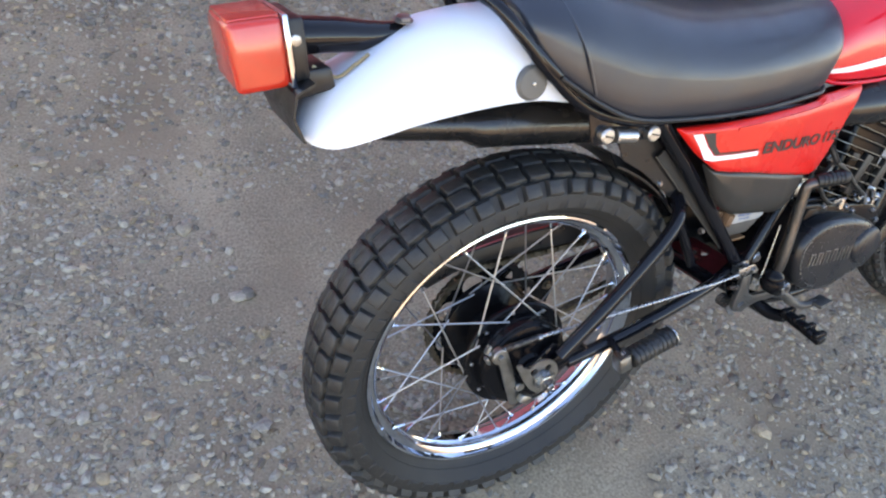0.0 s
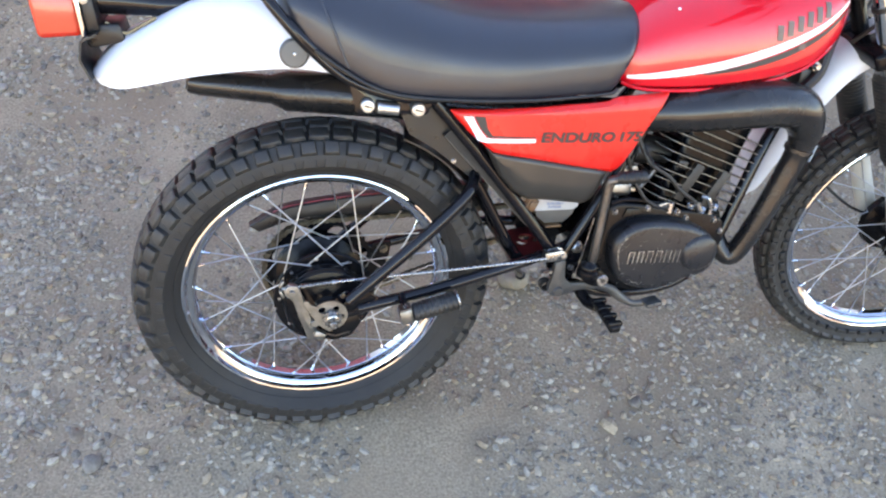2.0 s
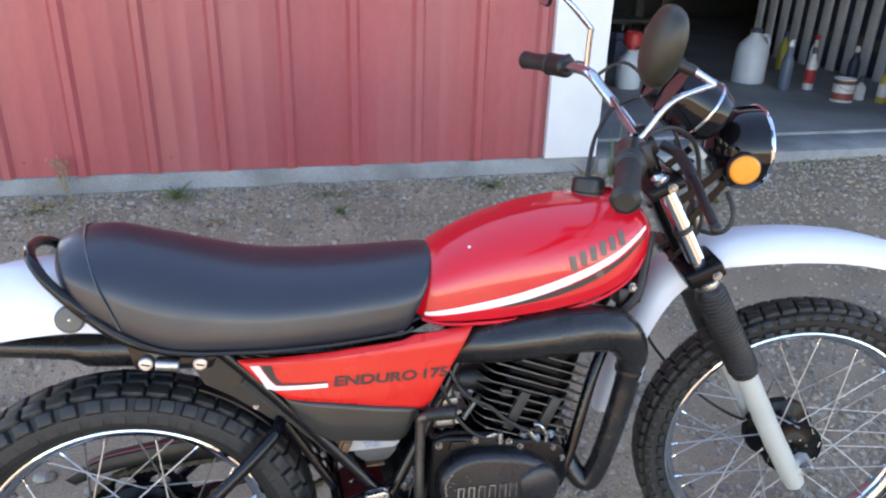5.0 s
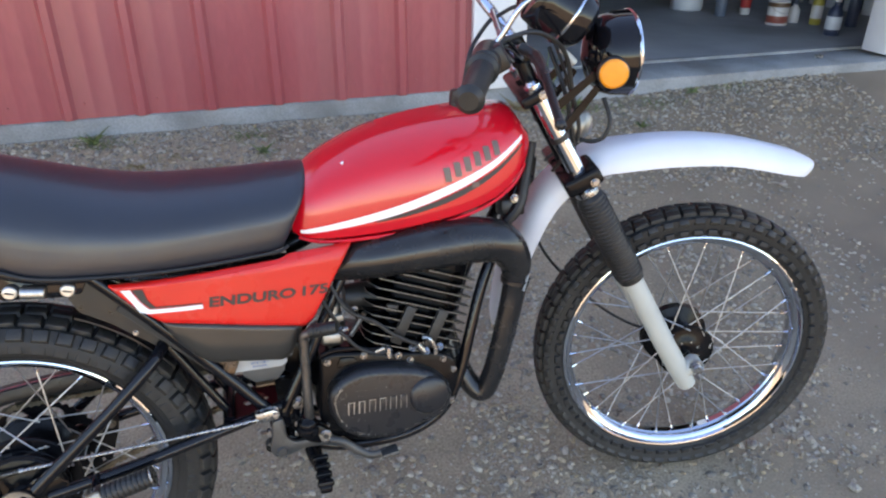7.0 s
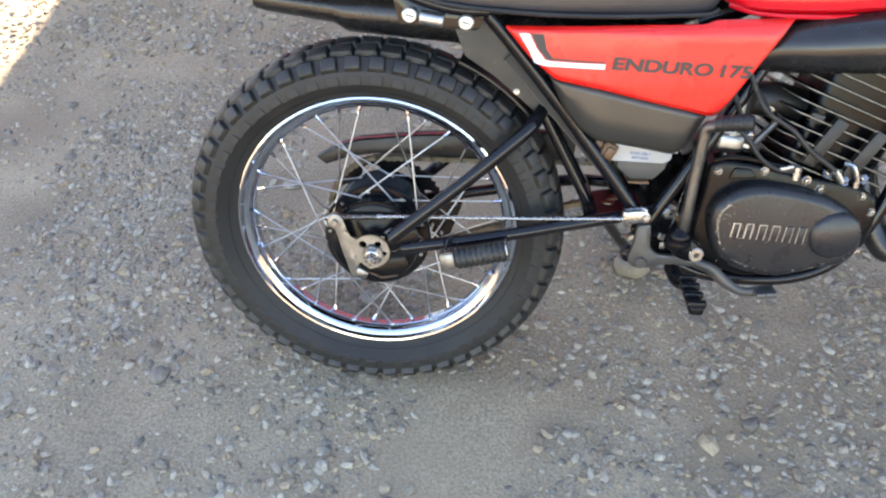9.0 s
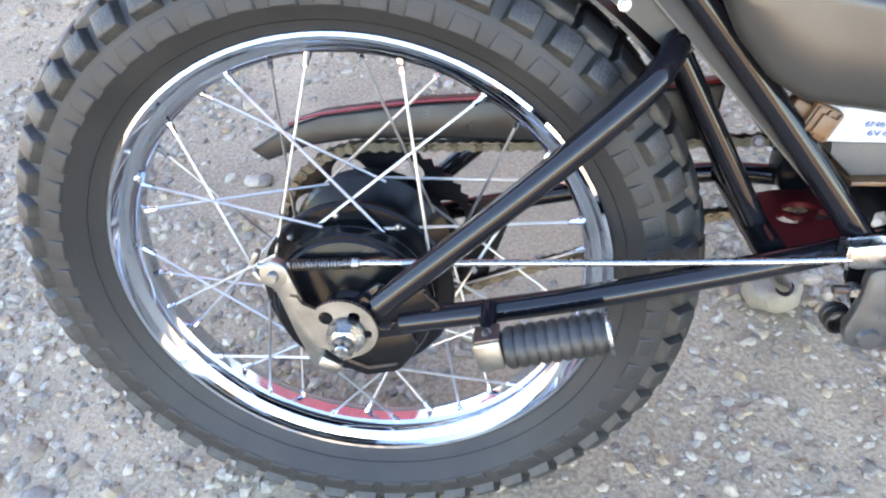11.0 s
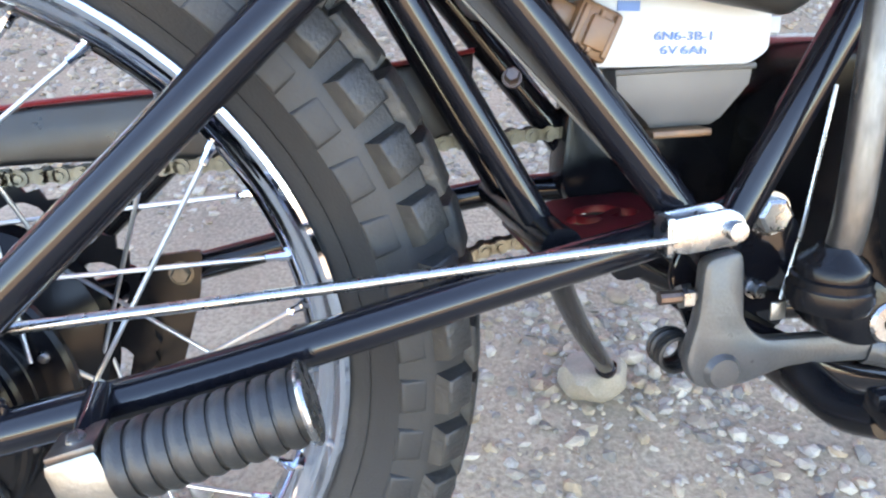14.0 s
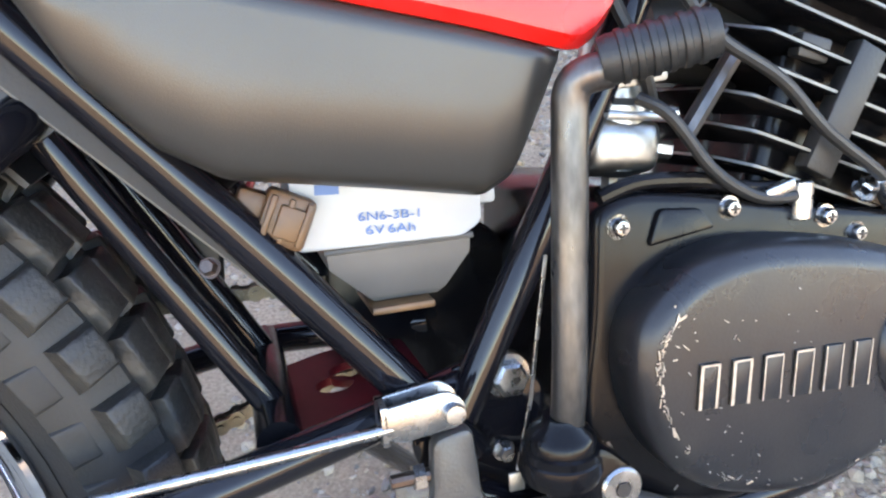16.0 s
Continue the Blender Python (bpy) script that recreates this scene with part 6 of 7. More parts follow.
# front mudguard
FF = [(-0.308, 0.318, 0.028), (-0.293, 0.352, 0.046), (-0.231, 0.432, 0.058), (-0.123, 0.528, 0.062), (-0.044, 0.570, 0.064), (0.048, 0.580, 0.066), (0.114, 0.559, 0.067), (0.217, 0.510, 0.066), (0.316, 0.446, 0.062), (0.408, 0.364, 0.057), (0.438, 0.329, 0.048), (0.450, 0.311, 0.030)]
_mid = spline([(x, 0, z) for x, z, w in FF], 6)
_wid = spline([(w, 0, 0) for x, z, w in FF], 6)
grid = []
for i, p in enumerate(_mid):
    t = (_mid[min(i + 1, len(_mid) - 1)] - _mid[max(i - 1, 0)]).normalized()
    nrm = Vector((-t.z, 0, t.x))
    w = max(_wid[i].x, 0.012)
    deep = 0.050 * (w / 0.066)
    grid.append([p - nrm * deep * (1 - max(math.cos(a), 0) ** 0.8) + Vector((0, w * math.copysign(abs(math.sin(a)) ** 0.8, a), 0)) for a in (math.pi * (k / 18 - 0.5) for k in range(19))])
bp("front_mudguard", sheet(grid, -0.003), WHITE, "high white plastic front mudguard", front=True)

# headlamp, instruments and bars, twisted a little against the fork
FRONT = pose(1.349, 0, 0.302, 0, -RAKE, 0) @ pose(0, 0, 0, 0, 0, BAR_TURN)
AXIS = Vector((math.cos(radians(RAKE)), 0, -math.sin(radians(RAKE))))
LAMP_TURN = radians(9)
AXIS = Vector((AXIS.x * math.cos(LAMP_TURN), math.sin(LAMP_TURN), AXIS.z))
LAMP = Vector((0.193, 0, 0.715))
lamp = bp("headlamp", lathe([(0, -0.085), (0.030, -0.080), (0.055, -0.070), (0.071, -0.052), (0.0775, -0.030), (0.079, -0.003), (0.074, 0.0)], LAMP, AXIS, 48), BLACK, "black headlamp bowl with a chrome rim", front=True)
part("rim", lathe([(0.077, -0.004), (0.0800, -0.002), (0.0815, 0.0), (0.0800, 0.004), (0.072, 0.008), (0.072, 0.0)], LAMP, AXIS, 48, closed=True), CHROME, lamp, "chrome rim")
part("glass", lathe([(0, 0.016), (0.040, 0.012), (0.072, 0.004)], LAMP, AXIS, 48), GLASS, lamp)
for s in (-1, 1):
    am = bp("side_reflector", lathe([(0, 0.010), (0.0225, 0.009), (0.0265, 0.006), (0.0265, 0.0)], (0.151, s * 0.096, 0.720), (0, s, 0), 36), AMBER, "round amber side reflector", front=True)
    part("reflector_cup", lathe([(0.0265, 0.004), (0.0290, 0.003), (0.0290, -0.010), (0.012, -0.022), (0, -0.022)], (0.151, s * 0.096, 0.720), (0, s, 0), 36), PLASTIC, am)
    ga = Vector((-0.45, 0, 0.89))
    gc = Vector((0.125, s * 0.062, 0.845))
    g = bp("instrument", lathe([(0, -0.042), (0.036, -0.040), (0.049, -0.030), (0.0555, -0.010), (0.0565, 0.0), (0.0555, 0.045), (0.053, 0.066), (0.050, 0.070), (0.047, 0.068)], gc, ga, 40), BLACK, "black instrument with a bright ring", front=True)
    part("ring", lathe([(0.0560, -0.003), (0.0580, -0.002), (0.0585, 0.0), (0.0580, 0.002), (0.0560, 0.003)], gc, ga, 40), CHROME, g)
    part("glass", lathe([(0, 0.0675), (0.048, 0.0665)], gc, ga, 40), DIAL_GLASS, g, "dark glossy dial glass")
    bp("riser", rod((0.010, s * 0.045, 0.755), (0.014, s * 0.045, 0.812), 0.014, 18, bevel=0.003), SATIN, front=True)
    bp("riser_clamp", box((0.038, 0.028, 0.034), (0.015, s * 0.045, 0.818), 0.006), SATIN, front=True)
bp("warning_lamp_panel", box((0.045, 0.040, 0.03), (0.080, 0, 0.845), 0.006, turn=pose(0, 0, 0, 0, -18, 0)), PLASTIC, front=True)
bp("ignition_key", tube([(0.088, -0.075, 0.800), (0.098, -0.079, 0.765)], [0.006, 0.007], 12), FORK_GREY, front=True)
bp("horn", lathe([(0, 0.010), (0.010, 0.010), (0.020, 0.006), (0.026, 0.004), (0.030, 0.0), (0.030, -0.012), (0.018, -0.022), (0, -0.022)], (0.060, -0.030, 0.640), (0.5, -0.8, 0), 32), CAST, "silver ribbed horn", front=True)
# the bars are turned a little in their clamps, higher on the left
BAR = [(-0.058, -0.417, 0.883), (-0.030, -0.30, 0.884), (-0.012, -0.205, 0.888), (0.004, -0.155, 0.872), (0.012, -0.085, 0.826), (0.015, -0.045, 0.818), (0.015, 0.045, 0.818), (0.012, 0.085, 0.830), (-0.008, 0.165, 0.905), (-0.022, 0.215, 0.945), (-0.070, 0.31, 0.967), (-0.137, 0.446, 0.992)]
bars = bp("handlebar", tube(spline(BAR, 6), 0.0112, 16), CHROME, "chrome handlebar, turned to the right", front=True)
part("crossbar", rod((0.004, -0.135, 0.865), (0.000, 0.14, 0.885), 0.0065), CHROME, bars)


def grip(end, inner, right):
    e, i = Vector(end), Vector(inner)
    d = (i - e).normalized()
    g = part("grip", tube([e - d * 0.006, e + d * 0.002, e + d * 0.012, e + d * 0.110, e + d * 0.116, e + d * 0.122, e + d * 0.126], [0.014, 0.0222, 0.0195, 0.0195, 0.026, 0.026, 0.02], 24), RUBBER, bars, "black rubber grip")
    b = tube([e + d * 0.130, e + d * 0.134, e + d * 0.185, e + d * 0.190], [0.018, 0.025, 0.025, 0.018], 20)
    merge(b, box((0.040, 0.030, 0.042), e + d * 0.158 + Vector((0.012, 0, -0.006)), 0.006))
    part("switch_block", b, PLASTIC, bars)
    if right:  # the brake lever droops well below the grip and ends in a ball
        pts = [Vector(q) for q in ((0.030, -0.215, 0.868), (0.045, -0.245, 0.850), (0.046, -0.30, 0.834), (0.041, -0.37, 0.811), (0.037, -0.42, 0.791))]
        wide = [0.0085] * 6 + [0.011] * 7 + [0.0085] * 12
    else:
        pts = [e + d * 0.165 + Vector((0.030, 0, -0.010)), e + d * 0.145 + Vector((0.055, 0, -0.030)), e + d * 0.08 + Vector((0.062, 0, -0.048)), e + d * 0.015 + Vector((0.060, 0, -0.060))]
        wide = [0.008] * 7 + [0.0065] * 12
    lv = part("lever", tube(spline(pts, 6), wide, 12, flat=0.55), PLASTIC, bars, "black lever")
    ball = bmesh.new()
    bmesh.ops.create_uvsphere(ball, u_segments=14, v_segments=8, radius=0.0088, matrix=Matrix.Translation(pts[-1]))
    part("lever_ball", ball, PLASTIC, lv)


grip(BAR[0], BAR[2], True)
grip(BAR[-1], BAR[-2], False)
# mirrors
def mirror(name_side, foot, bend, top, centre, face):
    foot, bend, top = Vector(foot), Vector(bend), Vector(top)
    st = part("mirror_stem", tube(spline([foot, foot + (bend - foot) * 0.9, bend, bend + (top - bend) * 0.1, top, Vector(centre)], 5), 0.0062, 12), CHROME, bars, "chrome mirror stem")
    n = Vector(face).normalized()
    q = Vector((0, 0, 1)).rotation_difference(n)
    b = bmesh.new()
    prof = [(0.0, -0.020), (0.55, -0.018), (0.85, -0.011), (1.0, -0.002), (1.0, 0.003), (0.94, 0.004)]
    rings = []
    for r, h in prof[1:]:
        rings.append([Vector(centre) + q @ Vector((0.062 * r * math.copysign(abs(math.cos(a)) ** 0.7, math.cos(a)), 0.042 * r * math.copysign(abs(math.sin(a)) ** 0.7, math.sin(a)), h)) for a in (2 * math.pi * k / 32 for k in range(32))])
    skin(b, rings)
    part("mirror_shell", b, PLASTIC, bars, "black mirror shell")
    b = bmesh.new()
    b.faces.new([b.verts.new(Vector(centre) + q @ Vector((0.057 * math.copysign(abs(math.cos(a)) ** 0.7, math.cos(a)), 0.038 * math.copysign(abs(math.sin(a)) ** 0.7, math.sin(a)), 0.0048))) for a in (2 * math.pi * k / 32 for k in range(32))])
    part("mirror_glass", b, MIRROR, bars)


# right-hand mirror: a dark olive pod, seen from behind
st = part("mirror_stem", tube(spline([(-0.02, -0.235, 0.888), (0.0138, -0.235, 0.9039), (0.0702, -0.230, 0.9300), (0.1395, -0.200, 0.9168)], 6), 0.0048, 12), CHROME, bars, "chrome mirror stem")
pb = bmesh.new()
bmesh.ops.create_uvsphere(pb, u_segments=28, v_segments=16, radius=1)
for v in pb.verts:
    v.co.x = math.copysign(abs(v.co.x) ** 0.75, v.co.x)
    v.co.y = math.copysign(abs(v.co.y) ** 0.75, v.co.y)
bmesh.ops.transform(pb, matrix=Matrix.Translation((0.088, -0.200, 1.008)) @ Matrix.Rotation(radians(24), 4, Vector((0.15, 0.96, -0.22))) @ pose(0, 0, 0, 12, 14, 20) @ Matrix.Diagonal((0.026, 0.044, 0.064, 1)), verts=pb.verts)
part("mirror_shell", pb, OLIVE, bars, "dark olive mirror pod")
part("stem_sleeve", rod((0.1190, -0.200, 0.9495), (0.098, -0.200, 0.975), 0.0095, 14, bevel=0.002), RUBBER, bars)
part("stem_tip", rod((0.1395, -0.200, 0.9168), (0.1180, -0.200, 0.951), 0.0065, 12, bevel=0.001), CHROME, bars)
mirror("left", (-0.020, 0.222, 0.950), (0.022, 0.218, 1.022), (0.0, 0.215, 1.10), (-0.03, 0.27, 1.16), (-0.85, -0.35, 0.1))
# cables
def cable(pts, r=0.0036):
    bp("control_cable", tube(spline(pts, 8), r, 8), RUBBER, front=True)


bp("vent_hose", tube(spline([(0.868, 0.0, 0.966), (0.872, 0.004, 0.985), (0.896, 0.03, 1.038), (0.945, 0.07, 1.083), (0.971, 0.085, 1.095), (1.0, 0.07, 1.111), (1.014, 0.04, 1.11), (1.03, 0.01, 1.104), (1.05, -0.01, 1.08)], 8), 0.0042, 10), RUBBER, "black vent hose from the filler cap to the handlebar")
cable([(0.0, -0.20, 0.89), (0.06, -0.15, 0.865), (0.09, -0.10, 0.80), (0.07, -0.075, 0.71), (0.045, -0.06, 0.63), (-0.03, -0.04, 0.58)], 0.0042)
cable([(-0.01, 0.20, 0.93), (0.06, 0.16, 0.93), (0.085, 0.09, 0.80), (0.05, 0.05, 0.62), (-0.04, 0.03, 0.58)])
cable([(0.12, -0.03, 0.665), (0.112, -0.05, 0.625), (0.09, -0.055, 0.603), (0.065, -0.05, 0.603), (0.045, -0.04, 0.615)], 0.0045)
cable([(0.07, -0.02, 0.80), (0.06, -0.06, 0.72), (0.035, -0.062, 0.63), (0.02, -0.05, 0.59)], 0.0042)
bp("wiring_loom", tube(spline([(0.99, -0.035, 0.86), (0.972, -0.045, 0.79), (0.955, -0.055, 0.74), (0.93, -0.05, 0.71)], 5), 0.011, 10), RUBBER)
bp("ignition_coil", box((0.05, 0.04, 0.035), (0.945, -0.03, 0.735), 0.006), PLASTIC)
bp("coil_bolt", hex_bolt((0.945, -0.055, 0.755), (0, -1, 0), 0.007, 0.008), ZINC)

# ---- things on the garage floor ----
FLOOR = 0.470


def thing(name, label, category, x, y, z=FLOOR, turn=0):
    o = tagged(new(name), label, category)
    o.matrix_world = pose(x, y, z, 0, 0, turn)
    return o


def turned(profile, segs=28):
    return lathe(profile, (0, 0, 0), (0, 0, 1), segs)


def plain(name, colour, rough=0.4, **k):
    return material(name, colour, rough, vary=0.06, scale=12, **k)


MILK = plain("milky_plastic", (0.55, 0.57, 0.58))
CAP_RED = plain("red_cap_plastic", (0.45, 0.03, 0.03))
YELLOW = plain("yellow_plastic", (0.42, 0.32, 0.05))
LIME = plain("green_plastic", (0.08, 0.26, 0.07))
CAN_WHITE = plain("can_white", (0.60, 0.57, 0.54))
CAN_RED = plain("can_red", (0.30, 0.07, 0.05))
NAVY = plain("dark_blue_plastic", (0.03, 0.04, 0.07))


def jug(label, x, y, cap_mat, h=0.30, r=0.085, big_cap=False):
    o = thing("jug", label, "jug", x, y)
    part("body", turned([(0, 0), (r * 0.92, 0), (r, 0.012), (r, h * 0.62), (r * 0.85, h * 0.76), (r * 0.42, h * 0.92), (r * 0.30, h * 0.95), (r * 0.30, h), (0, h)]), MILK, o)
    part("cap", turned([(0, h - 0.005), (r * 0.36, h - 0.005), (r * 0.36, h + 0.022), (0, h + 0.022)]), cap_mat, o)
    part("handle", tube(spline([(r * 0.35, 0, h * 0.93), (r * 0.95, 0, h * 0.90), (r * 1.10, 0, h * 0.70), (r * 0.95, 0, h * 0.58)], 5), 0.011, 10), MILK, o)
    if big_cap:
        part("pump_head", turned([(0.05, h + 0.02), (0.06, h + 0.03), (0.06, h + 0.10), (0.045, h + 0.115), (0.035, h + 0.10), (0.03, h + 0.02)]), cap_mat, o)
    return o


def bottle(label, x, y, mat, cap_mat, h=0.24, r=0.036, band=None):
    o = thing("bottle", label, "bottle", x, y)
    part("body", turned([(0, 0), (r * 0.95, 0), (r, 0.008), (r, h * 0.66), (r * 0.7, h * 0.8), (r * 0.38, h * 0.88), (r * 0.38, h), (0, h)]), mat, o)
    part("cap", turned([(0, h - 0.004), (r * 0.46, h - 0.004), (r * 0.46, h + 0.03), (r * 0.3, h + 0.04), (0, h + 0.04)]), cap_mat, o)
    if band:
        part("label_band", turned([(r + 0.0008, h * 0.18), (r + 0.0014, h * 0.19), (r + 0.0014, h * 0.55), (r + 0.0008, h * 0.56)]), band, o)
    return o


jug("milky plastic jug with a red pump head", 2.72, 3.52, CAP_RED, 0.26, 0.085, True)
jug("large milky plastic jug on the garage floor", 3.76, 3.65, NAVY, 0.36, 0.115)
can = thing("paint_can", "white and red paint can, partly rusted", "can", 3.98, 2.95)
can.matrix_world = can.matrix_world @ Matrix.Diagonal((0.76, 0.76, 0.76, 1))
part("body", turned([(0, 0), (0.088, 0), (0.091, 0.006), (0.088, 0.012), (0.088, 0.185), (0.092, 0.190), (0.092, 0.196), (0.082, 0.196), (0.080, 0.188), (0, 0.188)]), CAN_WHITE, can)
part("lower_band", turned([(0.0885, 0.018), (0.0893, 0.02), (0.0893, 0.075), (0.0885, 0.077)]), CAN_RED, can)
part("upper_band", turned([(0.0885, 0.15), (0.0893, 0.152), (0.0893, 0.182), (0.0885, 0.184)]), BROWN, can)
part("wire_handle", tube(spline([(-0.09, 0, 0.16), (-0.07, -0.06, 0.12), (0, -0.098, 0.10), (0.07, -0.06, 0.12), (0.09, 0, 0.16)], 5), 0.002, 6), ZINC, can)
bottle("yellow plastic bottle with a green cap", 4.22, 2.87, YELLOW, LIME, 0.22, 0.035, CAN_WHITE)
bottle("dark bottle with a yellow top", 4.39, 2.74, NAVY, YELLOW, 0.25, 0.038)
bottle("dark squat oil bottle with a pale label", 4.05, 2.54, NAVY, CAN_WHITE, 0.20, 0.045, MILK)
bottle("small white plastic bottle on the floor", 4.14, 2.98, CAN_WHITE, NAVY, 0.12, 0.034)
bottle("yellow oil bottle against the striped boards", 4.45, 4.19, YELLOW, NAVY, 0.26, 0.04)
bottle("white spray bottle with a red cap", 4.54, 3.94, CAN_WHITE, CAP_RED, 0.27, 0.036)
bottle("white bottle with a red band", 4.04, 3.35, CAN_WHITE, NAVY, 0.25, 0.036, CAP_RED)
bottle("dark bottle beside the white boards", 4.58, 3.55, NAVY, CAN_WHITE, 0.23, 0.04)
bottle("blue bottle behind the can", 3.83, 3.34, plain("blue_plastic", (0.10, 0.13, 0.17)), CAN_WHITE, 0.30, 0.04)
bx = thing("tool_box", "dark low tool box on the garage floor", "box", 3.3, 4.6, turn=12)
part("body", box((0.55, 0.26, 0.20), (0, 0, 0.10), 0.012), NAVY, bx)
part("lid", box((0.56, 0.27, 0.06), (0, 0, 0.23), 0.012), NAVY, bx)
part("handle", tube(spline([(-0.12, 0, 0.26), (-0.10, 0, 0.31), (0.10, 0, 0.31), (0.12, 0, 0.26)], 4), 0.010, 10), STEEL, bx)
bn = thing("work_bench", "dark wooden bench at the back of the garage", "bench", 3.1, 5.6)
part("top", box((1.9, 0.6, 0.05), (0, 0, 0.84), 0.006), INDOOR, bn)
for sx in (-0.88, 0.88):
    for sy in (-0.24, 0.24):
        part("leg", box((0.08, 0.08, 0.815), (sx, sy, 0.4075), 0.004), INDOOR, bn)
part("shelf", box((1.7, 0.5, 0.03), (0, 0, 0.25), 0.004), INDOOR, bn)
# boards painted white with dark gaps, along the garage's side
rack = thing("board_partition", "upright white boards with dark gaps between them", "partition", 4.85, 3.75, turn=0)
part("rail", box((0.04, 2.9, 0.09), (0.045, 0, 1.5), 0.004), INDOOR, rack)
part("rail", box((0.04, 2.9, 0.09), (0.045, 0, 0.25), 0.004), INDOOR, rack)
part("backing", box((0.03, 2.9, 2.3), (0.085, 0, 1.15), 0.004), NAVY, rack)
_bd = None
for k in range(17):
    m = Matrix.Translation((0, -1.36 + 0.17 * k, 1.10))
    if _bd is None:
        _bd = part("board", box((0.022, 0.085, 2.2), (0, 0, 0), 0.003), CAN_WHITE, rack, at=m)
    else:
        again(_bd, rack, m)
nut = thing("loose_nut", "loose steel nut lying on the sill", "nut", 3.52, 2.05, 0.467)
part("body", lathe([(0.012, 0), (0.022, 0), (0.022, 0.014), (0.012, 0.014)], (0, 0, 0), (0, 0, 1), 6, closed=True), ZINC, nut)

# ---- weeds along the foundation ----
def blade(bm, p, d, ln, w, bend, rnd):
    d = Vector(d).normalized()
    side_ = d.cross(Vector((rnd.uniform(-1, 1), rnd.uniform(-1, 1), 0.2))).normalized()
    prev = None
    for k in range(5):
        t = k / 4
        q = Vector(p) + d * ln * t + Vector((0, 0, -bend * t * t * ln))
        a, b = bm.verts.new(q - side_ * w * (1 - t * 0.9) / 2), bm.verts.new(q + side_ * w * (1 - t * 0.9) / 2)
        if prev:
            bm.faces.new((prev[0], prev[1], b, a))
        prev = (a, b)


def leafy_weed(label, x, y, size, seed, mat=None, tall=False):
    rnd = random.Random(seed)
    z = yard_height(x, y) + yard_relief(x, y)
    o = tagged(new("weed"), label, "weed")
    o.matrix_world = Matrix.Translation((x, y, z))
    b = bmesh.new()
    for k in range(11 if tall else 26):
        a = rnd.uniform(0, 6.28)
        if tall:
            blade(b, (rnd.uniform(-0.02, 0.02), rnd.uniform(-0.01, 0.01), 0), (math.cos(a), math.sin(a), rnd.uniform(2.2, 6)), size * rnd.uniform(0.4, 1.1), 0.012, rnd.uniform(0.05, 0.3), rnd)
            continue
        blade(b, (rnd.uniform(-0.01, 0.01), rnd.uniform(-0.01, 0.01), 0), (math.cos(a), math.sin(a), rnd.uniform(0.25, 1.3)), size * rnd.uniform(0.5, 1.1), size * 0.14, rnd.uniform(0.1, 0.6), rnd)
    part("leaves", b, mat or GREEN, o)
    return o


def seed_stalk(label, x, y, height, lean, seed):
    rnd = random.Random(seed)
    z = yard_height(x, y)
    o = tagged(new("dry_weed"), label, "weed")
    o.matrix_world = Matrix.Translation((x, y, z))
    st, sd = bmesh.new(), bmesh.new()
    for s in range(3):
        l2 = lean + rnd.uniform(-0.12, 0.12)
        h = height * rnd.uniform(0.7, 1.05)
        pts = spline([(0.01 * s, 0, 0), (l2 * h * 0.4, 0.0, h * 0.45), (l2 * h, rnd.uniform(-0.02, 0.02), h)], 6)
        tube(pts, [0.0028, 0.0010], 6, st)
        for k in range(18):
            t = rnd.uniform(0.4, 1.0)
            q = pts[min(int(t * 12), 12)]
            bmesh.ops.create_icosphere(sd, subdivisions=1, radius=rnd.uniform(0.004, 0.008), matrix=Matrix.Translation(q + Vector((rnd.uniform(-0.022, 0.022), rnd.uniform(-0.012, 0.012), rnd.uniform(-0.015, 0.015)))) @ Matrix.Diagonal((0.6, 0.6, 1.3, 1)))
    part("stem", st, STRAW, o)
    tagged(part("seeds", sd, STRAW, o), kind="stuff")
    return o


leafy_weed("small green weed at the foot of the foundation", -0.09, 1.88, 0.10, 31)
leafy_weed("small green weed in the gravel", 0.55, 1.70, 0.07, 32)
leafy_weed("green weed beside the foundation", 1.23, 1.83, 0.08, 33)
leafy_weed("clump of green weeds by the garage door", 1.87, 1.82, 0.12, 34)
leafy_weed("clump of green weeds by the garage door", 1.98, 1.84, 0.10, 35)
leafy_weed("tall thin green weed growing beside the door trim", 1.83, 1.885, 0.29, 42, None, True)
leafy_weed("low dry grass in front of the sill", 1.70, 1.86, 0.12, 43, STRAW)
leafy_weed("dry brown weed beside the foundation", -0.565, 1.83, 0.08, 36, STRAW)
leafy_weed("dry brown weed beside the foundation", 0.08, 1.68, 0.07, 37, STRAW)
leafy_weed("dry brown weed at the barn's corner", -1.16, 1.87, 0.13, 38, STRAW)
leafy_weed("green weed in front of the sill", 2.6, 1.85, 0.06, 39)
leafy_weed("green weed in front of the sill", 3.9, 1.85, 0.10, 40)
leafy_weed("green weed in the gravel", 2.2, 1.62, 0.07, 41)
seed_stalk("dry brown seed stalks leaning against the white corner", -1.05, 1.88, 0.46, -0.45, 51)
seed_stalk("thin dry stalks by the siding", -0.49, 1.88, 0.22, -0.15, 52)
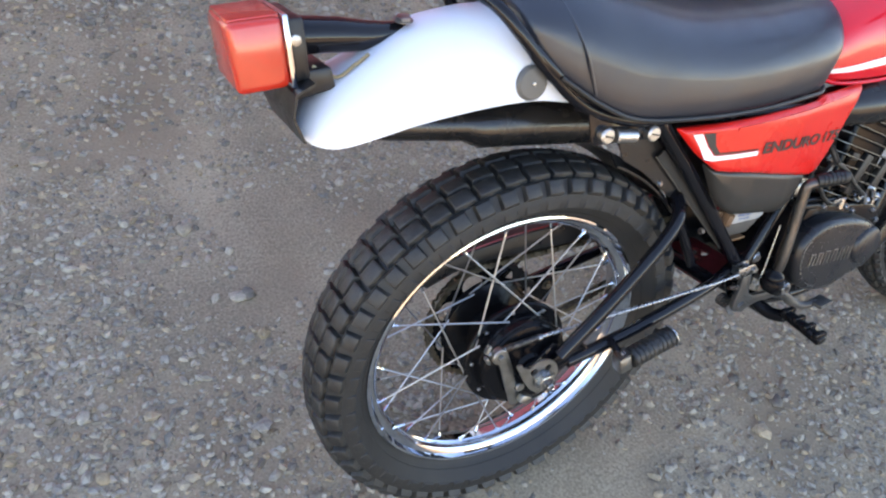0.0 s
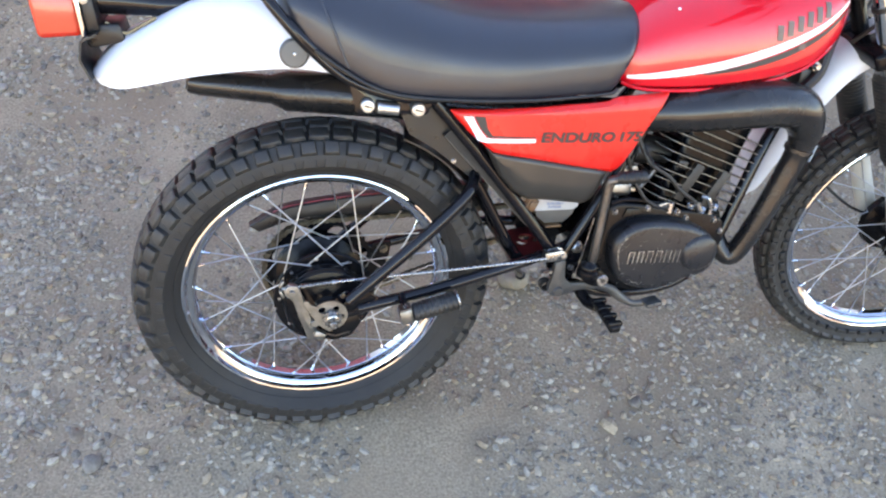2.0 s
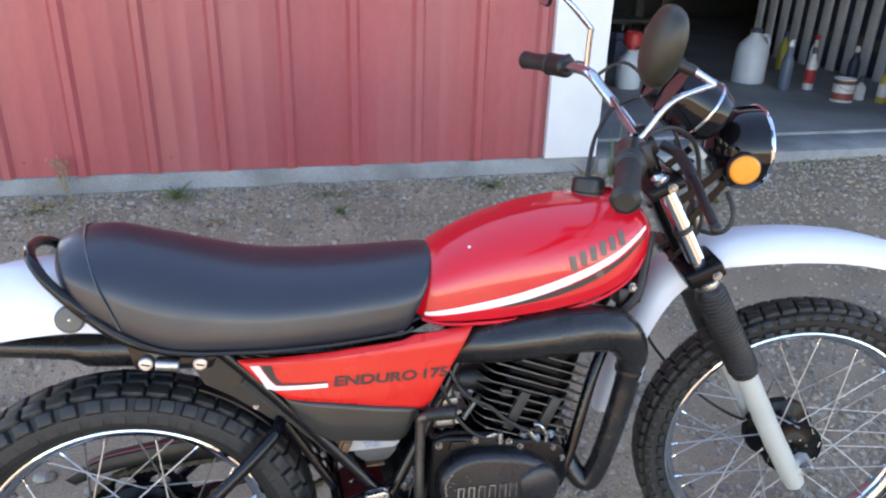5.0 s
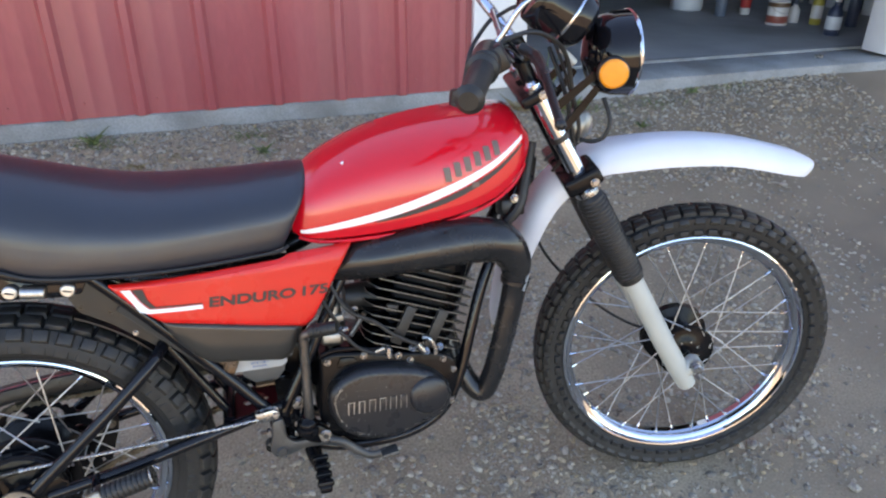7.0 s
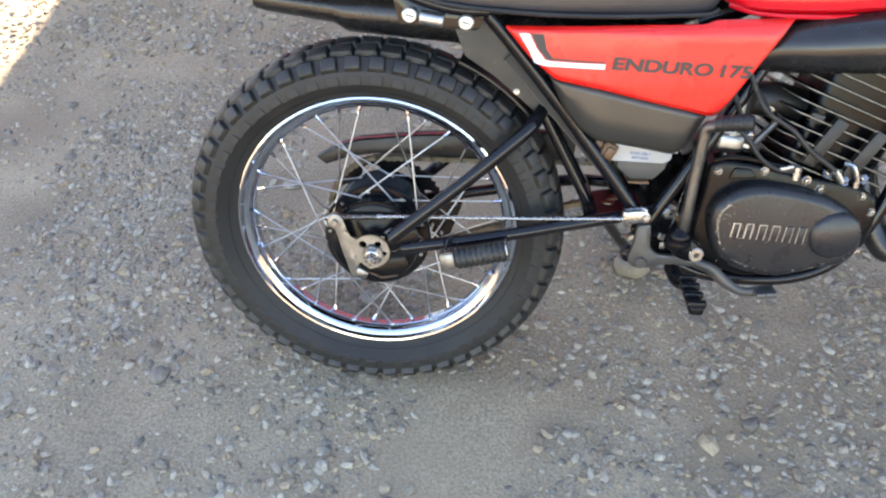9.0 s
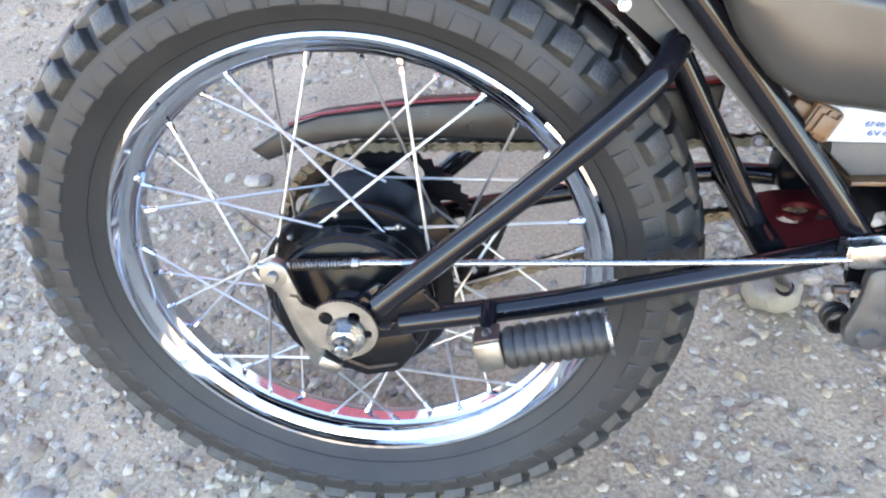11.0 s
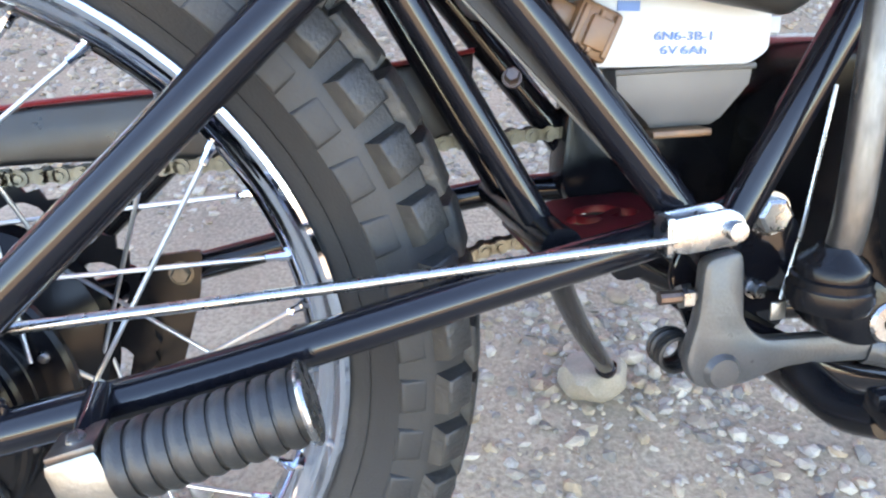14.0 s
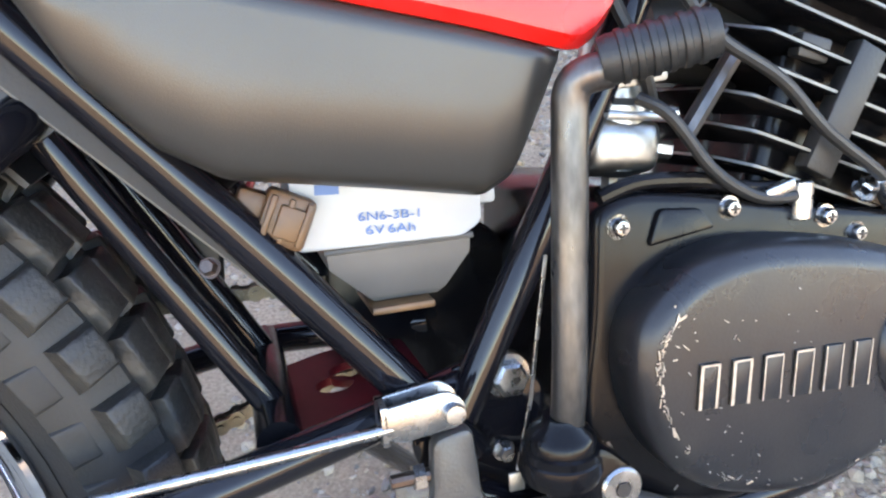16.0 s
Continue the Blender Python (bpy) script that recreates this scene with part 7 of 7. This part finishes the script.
def grass_patch(label, x, y, wide, count, seed, mat):
    """Fine short blades scattered over a small patch, thinning outwards."""
    rnd = random.Random(seed)
    o = tagged(new("grass_patch"), label, "grass")
    o.matrix_world = Matrix.Translation((x, y, yard_height(x, y)))
    b = bmesh.new()
    for k in range(count):
        px_, py = rnd.gauss(0, wide * 0.45), rnd.gauss(0, wide * 0.16)
        a = rnd.uniform(0, 6.28)
        z = yard_height(x + px_, y + py) - yard_height(x, y) + yard_relief(x + px_, y + py)
        blade(b, (px_, py, z), (math.cos(a), math.sin(a), rnd.uniform(0.4, 2.0)), rnd.uniform(0.015, 0.055), 0.0035, rnd.uniform(0.1, 0.6), rnd)
    tagged(part("tuft", b, mat, o), kind="stuff")


for x, y, wide, count, mat, label in ((-1.22, 1.80, 0.20, 150, STRAW, "dry yellow grass at the barn's corner"), (-0.56, 1.81, 0.16, 110, GREEN, "thin green grass beside the foundation"), (-0.05, 1.86, 0.14, 90, GREEN, "thin green grass beside the foundation"),
                                      (0.52, 1.82, 0.14, 90, GREEN, "thin green grass beside the foundation"), (1.20, 1.84, 0.16, 120, GREEN, "thin green grass beside the foundation"), (1.95, 1.80, 0.24, 170, GREEN, "patch of green grass before the garage door"),
                                      (2.40, 1.78, 0.22, 110, GREEN, "patch of green grass before the garage door"), (2.85, 1.85, 0.20, 80, GREEN, "sparse grass along the sill"), (0.20, 1.72, 0.14, 70, STRAW, "dry grass in the gravel")):
    grass_patch(label, x, y, wide, count, int(x * 100) + 700, mat)
gb = bmesh.new()
_rg = random.Random(61)
for k in range(2600):
    x, y = _rg.uniform(-4.5, -1.38), _rg.uniform(1.6, 5.5)
    if noise.noise((x * 0.9, y * 0.9, 7.0)) < 0.0:
        continue
    a = _rg.uniform(0, 6.28)
    blade(gb, (x, y, yard_height(x, y)), (0.5 * math.cos(a), 0.5 * math.sin(a), 1), _rg.uniform(0.02, 0.07), 0.006, 0.3, _rg)
tagged(part("grass", gb, STRAW), "sparse sunlit dry grass beside the barn", "grass", kind="stuff")
# leaf of a red door standing open past the barn's corner
door = tagged(new("barn_door"), "red door leaf standing open beyond the barn", "door")
door.matrix_world = pose(-1.615, 1.84, yard_height(-1.7, 1.84), 0, 0, 8)
part("leaf", box((1.2, 0.05, 2.2), (-0.6, 0, 1.12), 0.006), SIDING, door)
part("ledge", box((1.1, 0.03, 0.14), (-0.6, -0.04, 0.35), 0.004), SIDING, door)
part("ledge", box((1.1, 0.03, 0.14), (-0.6, -0.04, 1.9), 0.004), SIDING, door)
# flat stone under the side stand
fs = bmesh.new()
bmesh.ops.create_icosphere(fs, subdivisions=3, radius=1)
for v in fs.verts:
    v.co *= 1 + 0.22 * noise.noise(v.co * 1.9)
    v.co.z = max(min(v.co.z, 0.55), -0.7)
bmesh.ops.scale(fs, vec=(0.042, 0.034, 0.032), verts=fs.verts)
_foot = BIKE @ Vector((0.535, 0.295, 0.128))
flat_stone = part("flat_stone", fs, material("pale_stone", (0.22, 0.185, 0.14), 0.85, vary=0.15, scale=30, fine=0.1, bump=0.4), at=Matrix.Translation((_foot.x - 0.006, _foot.y + 0.020, _foot.z - 0.0165)))
tagged(flat_stone, "flat pale stone under the side stand", "stone")

# the larger stones lying singly on the yard
_ro = random.Random(15)
_kinds = []
for k in range(9):
    b = bmesh.new()
    bmesh.ops.create_icosphere(b, subdivisions=1, radius=1)
    for v in b.verts:
        v.co *= 1 + _ro.uniform(-0.24, 0.24)
    _kinds.append(part("stone", b, LOOSE_STONE, ground, flat=k % 2 == 0, angle=1.2))
for i in range(290):
    if i < 200:
        x, y = _ro.uniform(-1.1, 1.9), _ro.uniform(-0.75, 1.2)
    else:
        x, y = _ro.uniform(-1.3, 3.0), _ro.uniform(1.1, 1.85)
    r = 0.009 + 0.012 * _ro.random() ** 1.8
    m = Matrix.Translation((x, y, yard_height(x, y) + yard_relief(x, y) + r * 0.16)) @ Euler((_ro.uniform(-0.4, 0.4), _ro.uniform(-0.4, 0.4), _ro.uniform(0, 6.3))).to_matrix().to_4x4() @ Matrix.Diagonal((r * _ro.uniform(0.95, 1.4), r * _ro.uniform(0.75, 1.0), r * _ro.uniform(0.45, 0.7), 1))
    if i < 9:
        _kinds[i].matrix_basis = m
    else:
        again(_kinds[i % 9], ground, m)
